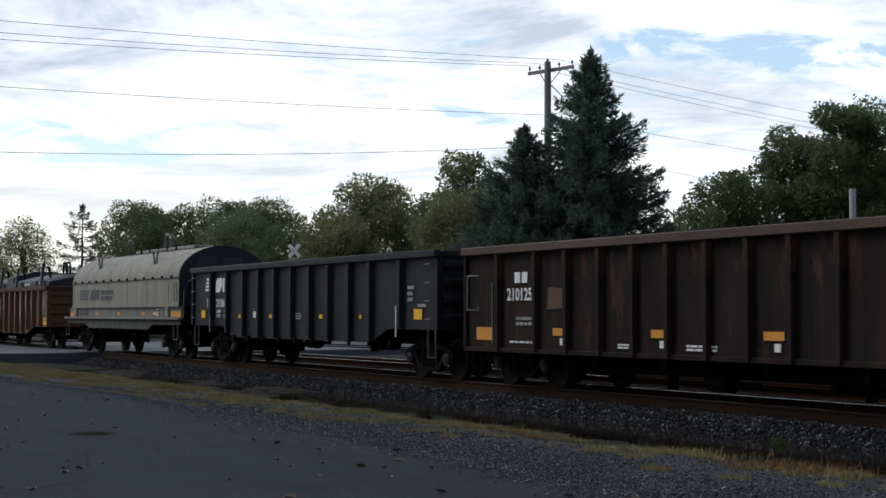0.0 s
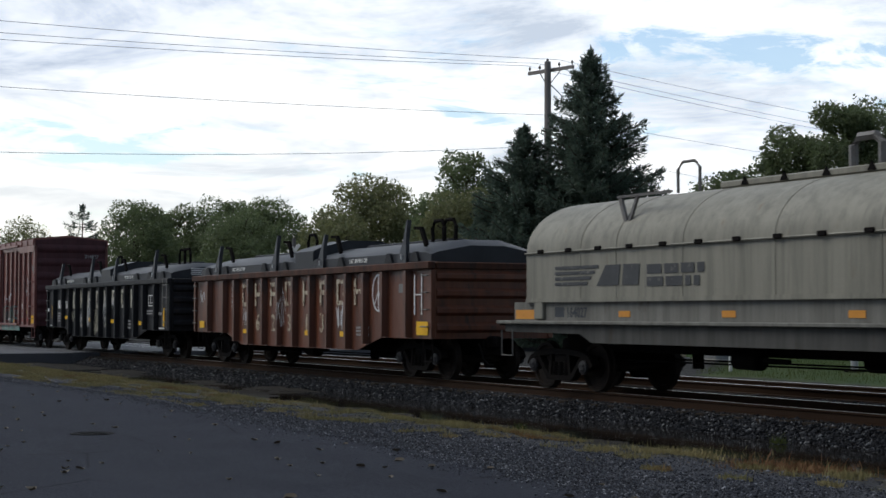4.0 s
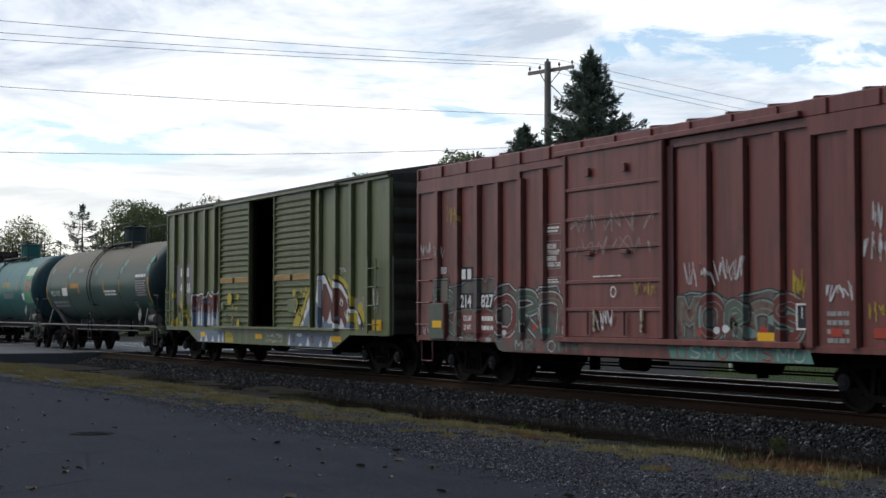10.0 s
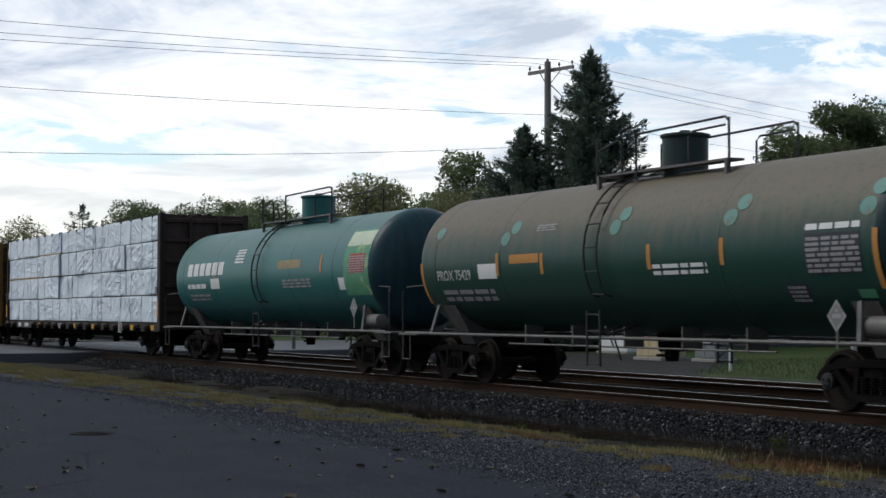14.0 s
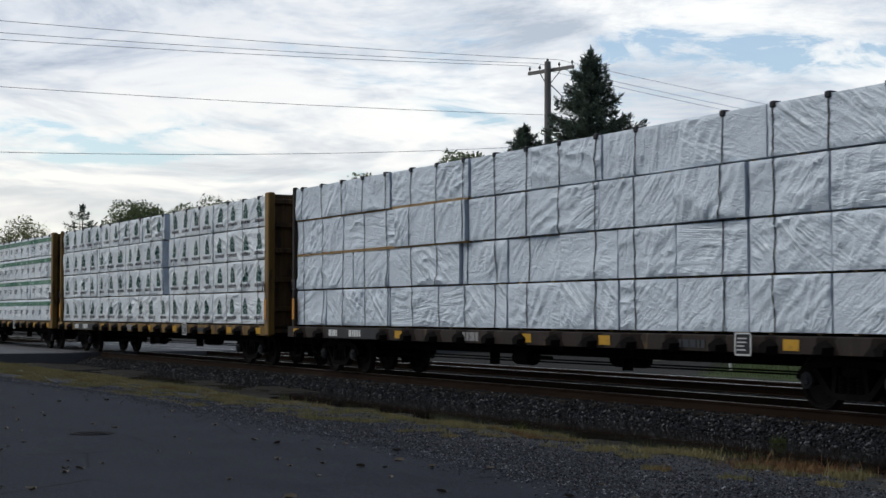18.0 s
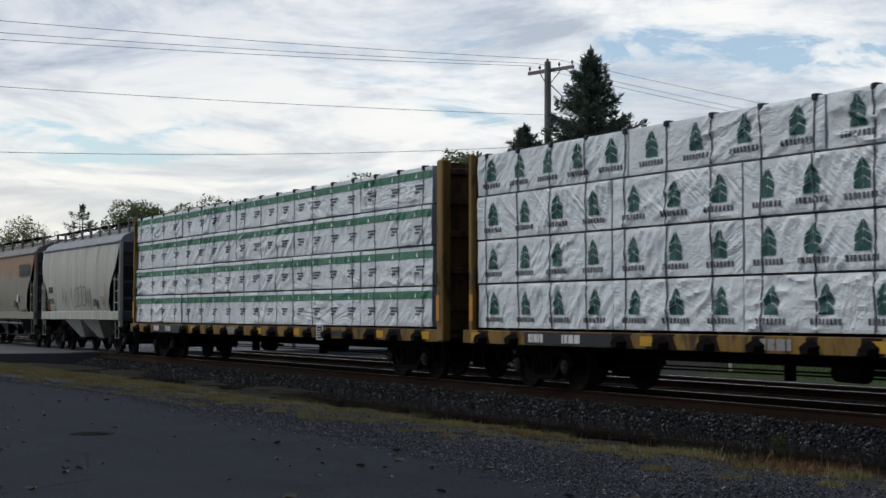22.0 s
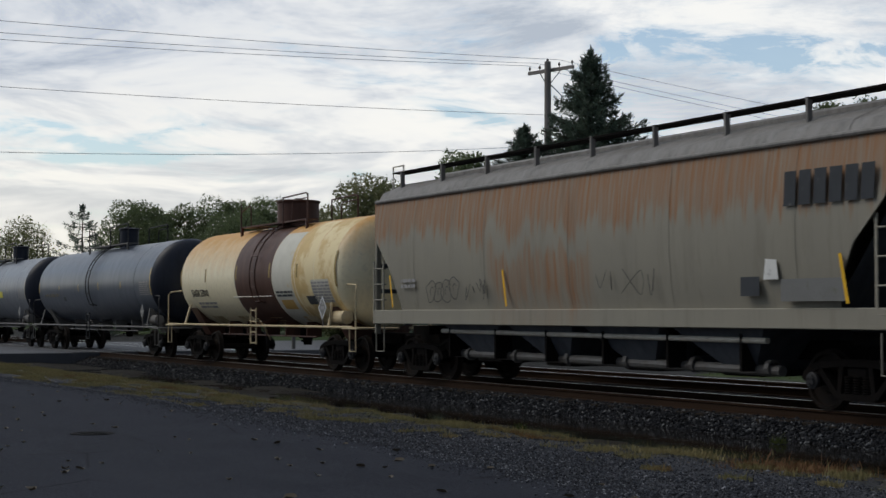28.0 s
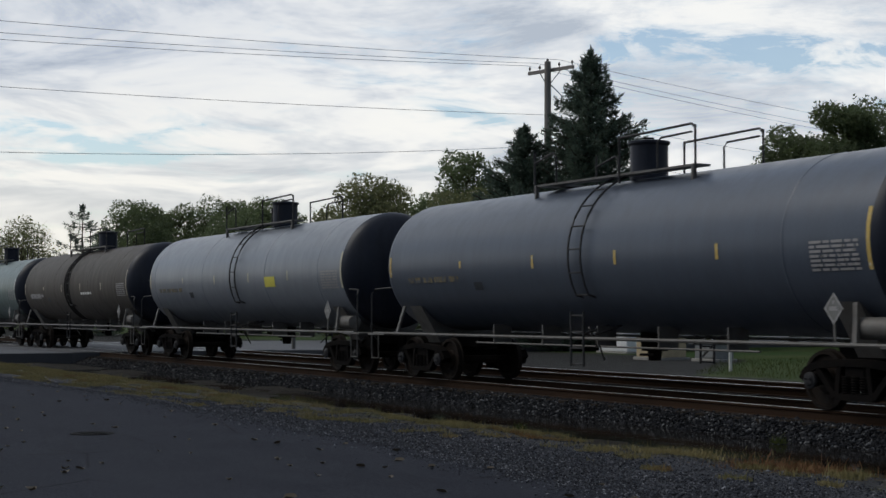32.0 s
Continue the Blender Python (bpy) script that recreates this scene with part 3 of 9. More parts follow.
def smooth_path(knots, n=6):
    """A soft curve through (x, z) knots."""
    pts = []
    for i in range(len(knots) - 1):
        p0, p1, p2, p3 = knots[max(i - 1, 0)], knots[i], knots[i + 1], knots[min(i + 2, len(knots) - 1)]
        for q in range(n):
            u = q / n
            pts.append(tuple(0.5 * (2 * b + (c - a) * u + (2 * a - 5 * b + 4 * c - d) * u * u + (3 * b - a - 3 * c + d) * u ** 3) for a, b, c, d in zip(p0, p1, p2, p3)))
    return pts + [knots[-1]]


def scribble(x0, x1, z0, z1, seed, wd=0.03, y=-1.612, loops=7):
    """An abstract sprayed squiggle that fills a box: short looping strokes side by side."""
    rnd, s = random.Random(seed), Shape()
    wide, tall = x1 - x0, z1 - z0
    n = max(2, loops - 1)
    wd = min(wd * 0.62, 0.032)
    for g in range(n):
        cx = x0 + wide * (g + 0.5) / n
        rx = wide / n * rnd.uniform(0.45, 0.8)
        knots = []
        up = rnd.random() < 0.5
        for k in range(rnd.randint(3, 5)):
            up = not up
            knots.append((cx + rx * rnd.uniform(-1, 1), z0 + tall * (rnd.uniform(0.6, 1.0) if up else rnd.uniform(0.0, 0.45))))
        pts = smooth_path(knots)
        ribbon(s, pts, wd * rnd.uniform(0.8, 1.2), y - 0.0006 * g)
    return s


def blob(points, y, t=0.004):
    """A flat painted patch from an (x, z) outline."""
    return Shape().along_y(points, y, y + t)


def disc(x, z, rx, rz, y, n=10, seed=0):
    rnd = random.Random(seed)
    return Shape().along_y([(x + rx * rnd.uniform(0.8, 1.1) * math.cos(6.2832 * k / n), z + rz * rnd.uniform(0.8, 1.1) * math.sin(6.2832 * k / n)) for k in range(n)], y - 0.002, y)


# ---- the ground
def level(x, y):
    """Height of the open ground across the tracks' line."""
    stops = ((-1e4, -0.02), (9.0, -0.02), (10.8, -0.07), (11.9, -0.17), (12.6, -0.275), (13.4, -0.315), (14.6, -0.33), (15.3, -0.33), (24.3, -0.25), (26.5, -0.16), (40, -0.05), (1e4, -0.05))
    for (a, za), (b, zb) in zip(stops, stops[1:]):
        if y <= b:
            return za + (zb - za) * (y - a) / (b - a)
    return -0.05


def uneven(x, y):
    """Small humps and hollows of the strip between the lot and the ditch."""
    if not (9.1 < y < 14.9 and -80 < x < 0):
        return 0.0
    k = min(1.0, (y - 9.1) * 1.5)
    rough = k * (0.04 * noise.noise((x * 0.7, y * 0.9, 0)) + 0.02 * noise.noise((x * 2.6, y * 2.6, 3)))
    if y > 12.0:
        # silt banks break the ditch water into pools, more of them towards the crossing
        bank = (0.03 if x < -34 else -0.02) + 0.10 * noise.noise((x * 0.22, y * 0.5, 5)) + 0.05 * noise.noise((x * 0.9, y * 1.4, 8))
        rough += min(1.0, (y - 12.0) * 1.5) * max(0.0, bank) * (1.0 if x < -34 else 0.55)
    return rough


def strip_height(x, y):
    return np.interp(y, [9, 10.8, 11.9, 12.6, 13.4], [-0.02, -0.07, -0.17, -0.275, -0.315]) + np.array([uneven(a, b) for a, b in zip(x, y)])


def lot_edge(x):
    """Where the asphalt ends, bowed towards the track."""
    return float(np.interp(x, [-75, -45, -38, -33, -29, -24, -16, -11, -5], [7.9, 7.95, 8.2, 8.8, 8.95, 8.72, 8.3, 7.85, 7.5]))


def steps(*runs):
    out = []
    for a, b, n in runs:
        out += [a + (b - a) * i / n for i in range(n)]
    return out + [runs[-1][1]]


def ground_sheet():
    xs = steps((-3000, -300, 6), (-300, -80, 8), (-80, -5, 330), (-5, 60, 14), (60, 3000, 6))
    ys = steps((-3000, -60, 5), (-60, 7.5, 10), (7.5, 15.4, 56), (15.4, 30, 20), (30, 140, 14), (140, 3000, 6))
    verts = []
    for x in xs:
        for y in ys:
            verts.append((x, y, level(x, y) + uneven(x, y)))
    k = len(ys)
    faces = [(i * k + j, (i + 1) * k + j, (i + 1) * k + j + 1, i * k + j + 1) for i in range(len(xs) - 1) for j in range(k - 1)]
    ob = part("ground", Shape().add(verts, faces), GROUND)
    tagged(ob, "rough trackside ground of gravel, dry weeds, mud and lawn", "ground", kind="structure")


ground_sheet()


def car_park():
    """The asphalt lot, with a slightly broken edge."""
    edge = [(x, lot_edge(x) + 0.10 * noise.noise((x * 0.8, 0, 0)) + 0.07 * noise.noise((x * 3.1, 5, 0))) for x in steps((-75, -5, 240), (-5, 60, 20))]
    s = Shape()
    k = len(edge)
    s.add([(x, y, 0.0) for x, y in edge] + [(x, -60, 0.0) for x, y in edge] + [(x, y + 0.02, -0.12) for x, y in edge],
          [(i, i + 1, k + i + 1, k + i) for i in range(k - 1)] + [(i, i + 1, 2 * k + i + 1, 2 * k + i) for i in range(k - 1)])
    tagged(part("pavement", s, ASPHALT, smooth=False), "smooth dark asphalt car park with worn edge", "pavement", kind="structure")


car_park()


def crossing_road():
    s = Shape().box(-79, -58.6, -60, 15.3, -0.4, TZ - 0.02, 0.02)
    s.box(-79, -58.6, 15.3, 23.6, -0.4, TZ - 0.006, 0.004).box(-79, -58.6, 23.6, 160, -0.4, TZ - 0.02, 0.02)
    tagged(part("road", s, ROAD_TOP), "grey asphalt road over the level crossing", "road", kind="structure")


crossing_road()


def manhole():
    t = thing("manhole_cover", "round dark iron manhole cover set in asphalt", "manhole cover", (-20.3, 5.56, 0.0))
    part("frame_ring", Shape().turn_z([(0.0, 0.29), (0.012, 0.28), (0.012, 0.24), (0.002, 0.24)], 32), surface("worn_iron_ring", (0.005, 0.005, 0.006), 0.8, 0.0, (0.010, 0.010, 0.011), 0.7, 6, shine=0.08), t)
    s = Shape().turn_z([(0.002, 0.235), (0.010, 0.23)], 32)
    for i in range(-3, 4):
        for j in range(-3, 4):
            if i * i + j * j < 9:
                s.box(i * 0.065 - 0.02, i * 0.065 + 0.02, j * 0.065 - 0.02, j * 0.065 + 0.02, 0.010, 0.015)
    part("lid", s, surface("worn_iron_lid", (0.005, 0.005, 0.006), 0.8, 0.0, (0.010, 0.010, 0.011), 0.7, 6, shine=0.08), t)


manhole()


# ---- tracks
def track(y0, label, top, shoulder):
    t = thing("railway_track", label, "railway track", (0, y0, TZ))
    for side in (-1, 1):
        c = side * 0.7525
        prof = [(c - 0.07, -0.18), (c + 0.07, -0.18), (c + 0.07, -0.17), (c + 0.012, -0.155), (c + 0.009, -0.05), (c + 0.036, -0.035), (c + 0.036, -0.010),
                (c + 0.028, -0.002), (c - 0.028, -0.002), (c - 0.036, -0.010), (c - 0.036, -0.035), (c - 0.009, -0.05), (c - 0.012, -0.155), (c - 0.07, -0.17)]
        r = part("rail", Shape().along_x(prof, -420, 220), RAIL_RUST, t, "rusty rail with a polished head")
        part("rail_head", Shape().along_x([(c - 0.028, -0.004), (c + 0.028, -0.004), (c + 0.024, 0.0), (c - 0.024, 0.0)], -420, 220), top, r)
    me = Shape().box(-0.115, 0.115, -1.3, 1.3, -0.36, -0.175, 0.015).mesh("sleeper")
    rnd = random.Random(8)
    for i in range(150):
        ob = part("sleeper", me, SLEEPER, t, at=(-58 + i * 0.52, rnd.uniform(-0.05, 0.05), rnd.uniform(-0.012, 0.012)))
        ob.rotation_euler = (0, 0, rnd.uniform(-0.02, 0.02))
    return t


track(TY, "near railway track with rusty rails on ballast", RAIL_TOP, 1)
track(TY2, "far railway track with shiny rails on ballast", RAIL_TOP, 1)


def scatter(name, material, count, pick, size, seed, label, flatness=0.75):
    """Many angular stones as one mesh."""
    rng = np.random.default_rng(seed)
    base = np.array([(1, 0, 0), (-1, 0, 0), (0, 1, 0), (0, -1, 0), (0, 0, 1), (0, 0, -1)], float)
    tri = np.array([(0, 2, 4), (2, 1, 4), (1, 3, 4), (3, 0, 4), (2, 0, 5), (1, 2, 5), (3, 1, 5), (0, 3, 5)])
    p = pick(rng, count)
    n = len(p)
    jitter = rng.uniform(0.55, 1.25, (n, 6, 1)) * base[None] + rng.uniform(-0.35, 0.35, (n, 6, 3))
    a = rng.uniform(0, 6.28, n)
    ca, sa = np.cos(a), np.sin(a)
    x = jitter[:, :, 0] * ca[:, None] - jitter[:, :, 1] * sa[:, None]
    y = jitter[:, :, 0] * sa[:, None] + jitter[:, :, 1] * ca[:, None]
    r = size * rng.lognormal(0, 0.33, n)[:, None]
    v = np.stack([x * r, y * r, jitter[:, :, 2] * r * flatness], 2) + p[:, None, :]
    f = (tri[None] + (np.arange(n) * 6)[:, None, None]).reshape(-1, 3)
    me = bpy.data.meshes.new(name)
    me.vertices.add(n * 6)
    me.vertices.foreach_set("co", v.reshape(-1))
    me.loops.add(f.size)
    me.loops.foreach_set("vertex_index", f.reshape(-1).astype(np.int32))
    me.polygons.add(len(f))
    me.polygons.foreach_set("loop_start", np.arange(0, f.size, 3, dtype=np.int32))
    me.update(calc_edges=True)
    me.validate()
    me.materials.append(material)
    return tagged(new(name, me), label, name.replace("_", " "), kind="stuff")


def ballast_profile(y):
    """Top of the ballast over the tracks' width."""
    return np.interp(y, [14.9, 15.25, 15.85, 22.95, 23.9, 24.3], [-0.42, -0.30, -0.075, -0.075, -0.25, -0.32])


def ballast_bed():
    ys = [14.9, 15.25, 15.5, 15.85, 16.2, 18.0, 19.2, 20.5, 22.3, 22.95, 23.9, 24.3]
    xs = steps((-420, -80, 10), (-80, 0, 160), (0, 220, 10))
    verts = [(x, y, float(ballast_profile(y)) - 0.02 + 0.02 * noise.noise((x * 1.7, y * 2, 1))) for x in xs for y in ys]
    k = len(ys)
    faces = [(i * k + j, (i + 1) * k + j, (i + 1) * k + j + 1, i * k + j + 1) for i in range(len(xs) - 1) for j in range(k - 1)]
    tagged(part("ballast_bed", Shape().add(verts, faces), BED), "sloping bed of crushed grey stone ballast", "ballast", kind="structure")


ballast_bed()


def near_more(rng, n, x0, x1):
    """More of them towards x1, the end that the camera stands near."""
    return x0 + (x1 - x0) * rng.beta(1.7, 1.0, n)


def pick_ballast(rng, n):
    x = near_more(rng, n, -60, -8)
    y = rng.uniform(15.05, 16.3, n)
    return np.stack([x, y, ballast_profile(y) + rng.uniform(-0.015, 0.02, n)], 1)


def pick_between(rng, n):
    x = near_more(rng, n, -60, -12)
    y = np.where(rng.random(n) < 0.5, rng.uniform(17.9, 20.5, n), rng.uniform(22.3, 24.2, n))
    return np.stack([x, y, ballast_profile(y) + rng.uniform(-0.015, 0.015, n)], 1)


def pick_gravel(rng, n):
    """A band along the lot's edge that widens towards +x, thin where it has spilled over the asphalt."""
    x = near_more(rng, n, -46, -7)
    wide = np.interp(x, [-46, -36, -29, -22, -10], [0.3, 0.8, 1.1, 2.2, 3.0])
    edge = np.array([lot_edge(a) for a in x])
    y = edge - 0.1 + np.abs(rng.normal(0, 1, n)) * wide * 0.52 - rng.exponential(0.16, n)
    patchy = np.array([noise.noise((a * 0.5, b * 1.2, 3)) + 0.6 * noise.noise((a * 1.9, b * 2.2, 6)) for a, b in zip(x, y)])
    keep = (patchy > rng.uniform(-0.9, 0.15, n)) & (y < 12.2)
    x, y = x[keep], y[keep]
    on_lot = y < edge[keep] + np.array([0.10 * noise.noise((a * 0.8, 0, 0)) for a in x])
    return np.stack([x, y, np.where(on_lot, 0.003, strip_height(x, y) + rng.uniform(-0.006, 0.014, len(x)))], 1)


scatter("ballast_stones", STONE, 46000, pick_ballast, 0.024, 5, "loose crushed grey ballast stones beside the rails")
scatter("ballast_stones", STONE, 7000, pick_between, 0.032, 6, "loose crushed ballast stones between the tracks")
scatter("gravel", GRAVEL, 120000, pick_gravel, 0.0100, 7, "loose grey gravel along the asphalt edge")


def puddles():
    """Standing water in the ditch at the ballast's foot; its shore is where the silt rises through it."""
    for x0, x1 in ((-52.0, -33.0), (-32.99, -6.0)):
        s = Shape().loft([[(x, 12.2, -0.290), (x, 15.25, -0.290)] for x in (x0, x1)], False, False)
        tagged(part("puddle", s, WATER), "shallow dark puddle in the trackside ditch", "puddle", group="puddles", kind="structure")


puddles()


def grass(name, count, pick, height, material, seed, label, lean=0.5):
    """Thin bent blades as one mesh."""
    rng = np.random.default_rng(seed)
    p = pick(rng, count)
    n = len(p)
    a, h = rng.uniform(0, 6.28, n), height * rng.lognormal(0, 0.36, n)
    wd = 0.004 + 0.06 * h
    b = rng.uniform(0, 6.28, n)
    dx, dy = np.cos(a) * wd / 2, np.sin(a) * wd / 2
    lx, ly = np.cos(b) * h * lean * rng.uniform(0.2, 1.2, n), np.sin(b) * h * lean * rng.uniform(0.2, 1.2, n)
    z = np.zeros(n)
    v = np.stack([np.stack([p[:, 0] - dx, p[:, 1] - dy, p[:, 2]], 1), np.stack([p[:, 0] + dx, p[:, 1] + dy, p[:, 2]], 1),
                  np.stack([p[:, 0] + dx * 0.7 + lx * 0.4, p[:, 1] + dy * 0.7 + ly * 0.4, p[:, 2] + h * 0.6], 1),
                  np.stack([p[:, 0] - dx * 0.7 + lx * 0.4, p[:, 1] - dy * 0.7 + ly * 0.4, p[:, 2] + h * 0.6], 1),
                  np.stack([p[:, 0] + lx, p[:, 1] + ly, p[:, 2] + h], 1)], 1)
    me = bpy.data.meshes.new(name)
    f4 = np.array([0, 1, 2, 3])[None] + (np.arange(n) * 5)[:, None]
    f3 = np.array([3, 2, 4])[None] + (np.arange(n) * 5)[:, None]
    me.from_pydata(v.reshape(-1, 3).tolist(), [], f4.tolist() + f3.tolist())
    me.materials.append(material)
    return tagged(new(name, me), label, "grass", kind="stuff")


def pick_weeds(rng, n):
    """Patches along the strip between gravel and ditch, wider towards the crossing."""
    x, y = near_more(rng, n * 5, -58, -9), rng.uniform(8.7, 12.6, n * 5)
    mid = np.interp(x, [-58, -45, -30, -20, -12, -9], [10.4, 10.0, 10.35, 10.9, 11.2, 11.4])
    wide = np.interp(x, [-58, -40, -25, -10], [2.2, 2.0, 1.3, 0.9])
    keep = [1.9 * noise.noise((a * 0.45, b * 1.1, 7)) + 1.9 * noise.noise((a * 1.7, b * 2.4, 2)) + np.interp(a, [-50, -25, -14], [0.50, 0.12, 0.0]) - 0.50 * (abs(b - m) / q) ** 1.5 > e
            for a, b, m, q, e in zip(x, y, mid, wide, rng.uniform(0.1, 0.5, n * 5))]
    x, y = x[keep][:n], y[keep][:n]
    return np.stack([x, y, strip_height(x, y) - 0.005], 1)


def pick_verge(rng, n):
    x, y = rng.uniform(-60, -36, n), rng.uniform(9.4, 12.2, n)
    return np.stack([x, y, strip_height(x, y) - 0.005], 1)


def pick_clump(cx, cy, r, z):
    def pick(rng, n):
        return np.stack([rng.normal(cx, r, n), rng.normal(cy, r * 0.6, n), np.full(n, z)], 1)
    return pick


def pick_lawn(rng, n):
    x = rng.uniform(-44, -12, n)
    y = np.interp(x, [-44, -36], [35.0, 27.4]) + rng.uniform(0, 6, n)
    return np.stack([x, y, np.interp(y, [24.3, 26.5, 40], [-0.25, -0.16, -0.05])], 1)


grass("dry_weeds", 100000, pick_weeds, 0.040, WEED, 11, "patchy strip of dry yellow-brown weeds")
grass("verge_grass", 7000, pick_verge, 0.06, WEED, 12, "short yellowing verge grass near the crossing")
grass("dry_weeds", 2600, pick_clump(-13.0, 11.3, 0.5, -0.11), 0.05, surface("rusty_dry_stalks", (0.20, 0.10, 0.045), 0.8, 0, (0.13, 0.075, 0.03), 0.7, 2), 13, "taller clump of rust-brown dried weeds", 0.7)
grass("dry_weeds", 1400, pick_clump(-15.2, 11.3, 0.55, -0.11), 0.042, WEED, 14, "low tuft of dried weeds by the ditch", 0.7)
grass("green_weed", 140, pick_clump(-21.0, 12.6, 0.08, -0.28), 0.10, WEED_GREEN, 15, "single leafy green weed in the ditch", 0.8)
grass("green_weed", 90, pick_clump(-17.4, 14.8, 0.08, -0.28), 0.09, WEED_GREEN, 16, "single leafy green weed on the ballast", 0.8)
grass("lawn_grass", 9000, pick_lawn, 0.08, WEED_GREEN, 17, "short green lawn behind the tracks")


def fallen_leaves():
    """Single leaves lying on the asphalt."""
    rnd = random.Random(21)
    kinds = []
    for k in range(4):
        s = Shape()
        n = 9
        edge = [(0.05 * (1 + 0.35 * rnd.uniform(-1, 1)) * math.cos(6.2832 * i / n), 0.033 * (1 + 0.4 * rnd.uniform(-1, 1)) * math.sin(6.2832 * i / n), 0.004 + 0.035 * rnd.random()) for i in range(n)]
        s.add([(0, 0, 0.003)] + edge + [(0.0, 0, 0.0)], [(0, i + 1, (i + 1) % n + 1) for i in range(n)])
        kinds.append(s.mesh("fallen_leaf"))
    places = [(rnd.uniform(-34, -9.5), rnd.uniform(0.5, 8.2)) for _ in range(150)]
    for x, y in places:
        dep, lat = -0.8819 * x + 0.4714 * y, 0.4714 * x + 0.8819 * y
        if dep < 11 or abs(lat) > dep * 0.30:
            continue
        ob = tagged(part("fallen_leaf", rnd.choice(kinds), FALLEN), "dry fallen leaf lying on the asphalt", "leaf", "fallen leaves")
        ob.matrix_basis = pose(x, y, 0.002, 0, 0, rnd.uniform(0, 360)) @ Matrix.Scale(rnd.uniform(0.6, 1.25), 4)


fallen_leaves()


# ---- trees
def quads(name, centres, sizes, normals_rng, material, parent, slim=1.0, up=None):
    """Leaf sprays: bent four-sided leaves at the given places, as one mesh."""
    rng = normals_rng
    n = len(centres)
    a = rng.normal(0, 1, (n, 3)) if up is None else up + rng.normal(0, 0.35, (n, 3))
    a /= np.linalg.norm(a, axis=1)[:, None]
    b = np.cross(a, rng.normal(0, 1, (n, 3)))
    b /= np.linalg.norm(b, axis=1)[:, None]
    c = np.cross(a, b)
    s = sizes[:, None]
    v = np.stack([centres - a * s, centres + b * s * 0.5 * slim + c * s * 0.15, centres + a * s, centres - b * s * 0.5 * slim + c * s * 0.15], 1)
    me = bpy.data.meshes.new(name)
    me.vertices.add(n * 4)
    me.vertices.foreach_set("co", v.reshape(-1))
    me.loops.add(n * 4)
    me.loops.foreach_set("vertex_index", np.arange(n * 4, dtype=np.int32))
    me.polygons.add(n)
    me.polygons.foreach_set("loop_start", np.arange(0, n * 4, 4, dtype=np.int32))
    me.update(calc_edges=True)
    me.materials.append(material)
    ob = new(name, me)
    ob.parent = parent
    return ob


def broadleaf(x, y, h, r, seed, material, label, leaves=6500, low=0.22, gaps=-0.05, lobes=44, leaf=0.082):
    """Trunk, limbs, twigs and a ragged crown of leaves in lobes."""
    rng, rnd = np.random.default_rng(seed), random.Random(seed)
    t = thing("tree", label, "tree", (x, y, -0.05), "trees behind the railway")
    s = Shape()
    s.pipe([(0, 0, -0.2), (0.05, 0, h * 0.2), (-0.06, 0.08, h * 0.45), (0.1, 0, h * 0.72)], 0.14 + h * 0.012, 8)
    part("trunk", s, BARK, t)
    centres, weights = [], []
    for i in range(lobes):
        u = (i + 0.5) / lobes
        ang = i * 2.4 + rnd.uniform(-0.5, 0.5)
        z = h * (low + (0.95 - low) * u ** 0.9)
        wide = r * (math.sin(math.pi * min(0.97, 0.16 + 0.78 * u)) ** 0.7)
        d = wide * rnd.uniform(0.4, 1.02)
        c = Vector((d * math.cos(ang), d * math.sin(ang), z + rnd.uniform(-0.05, 0.03) * h))
        centres.append(c)
        weights.append(rnd.uniform(0.65, 1.35) * (0.32 + 0.14 * (1 - u)) * r)
        if i % 2 == 0:
            zs = max(h * 0.16, z - d * rnd.uniform(0.4, 0.9) - 0.3)
            limb = Shape().pipe([(0, 0, zs), (c.x * 0.5, c.y * 0.5, zs + (c.z - zs) * 0.6), tuple(c)], 0.02 + 0.003 * h, 5)
            for _ in range(3):
                e = c + Vector((rnd.uniform(-1, 1), rnd.uniform(-1, 1), rnd.uniform(-0.3, 1))) * weights[-1]
                limb.rod(c, e, 0.015, 4, 0.006)
            part("limb", limb, BARK, t)
    w = np.array(weights) ** 2.0
    leaves = int(leaves * 6.6)
    pick = rng.choice(lobes, leaves, p=w / w.sum())
    d = rng.normal(0, 1, (leaves, 3))
    d /= np.linalg.norm(d, axis=1)[:, None]
    rad = np.array(weights)[pick] * (0.35 + 0.66 * rng.random(leaves) ** 0.42)
    # twig clumps make the outline uneven
    lump = np.array([noise.noise((a * 2.6 + i * 5.1, b * 2.6, c * 2.6)) for (a, b, c), i in zip(d, pick)])
    rad *= 1 + 0.38 * lump
    keep = lump > (gaps - 0.5)
    pos = np.array([tuple(c) for c in centres])[pick] + d * rad[:, None] * np.array([1, 1, 0.78])
    pos = pos[keep & (pos[:, 2] > 0.25)]
    quads("crown", pos, leaf * rng.lognormal(0, 0.35, len(pos)), rng, material, t)
    return t


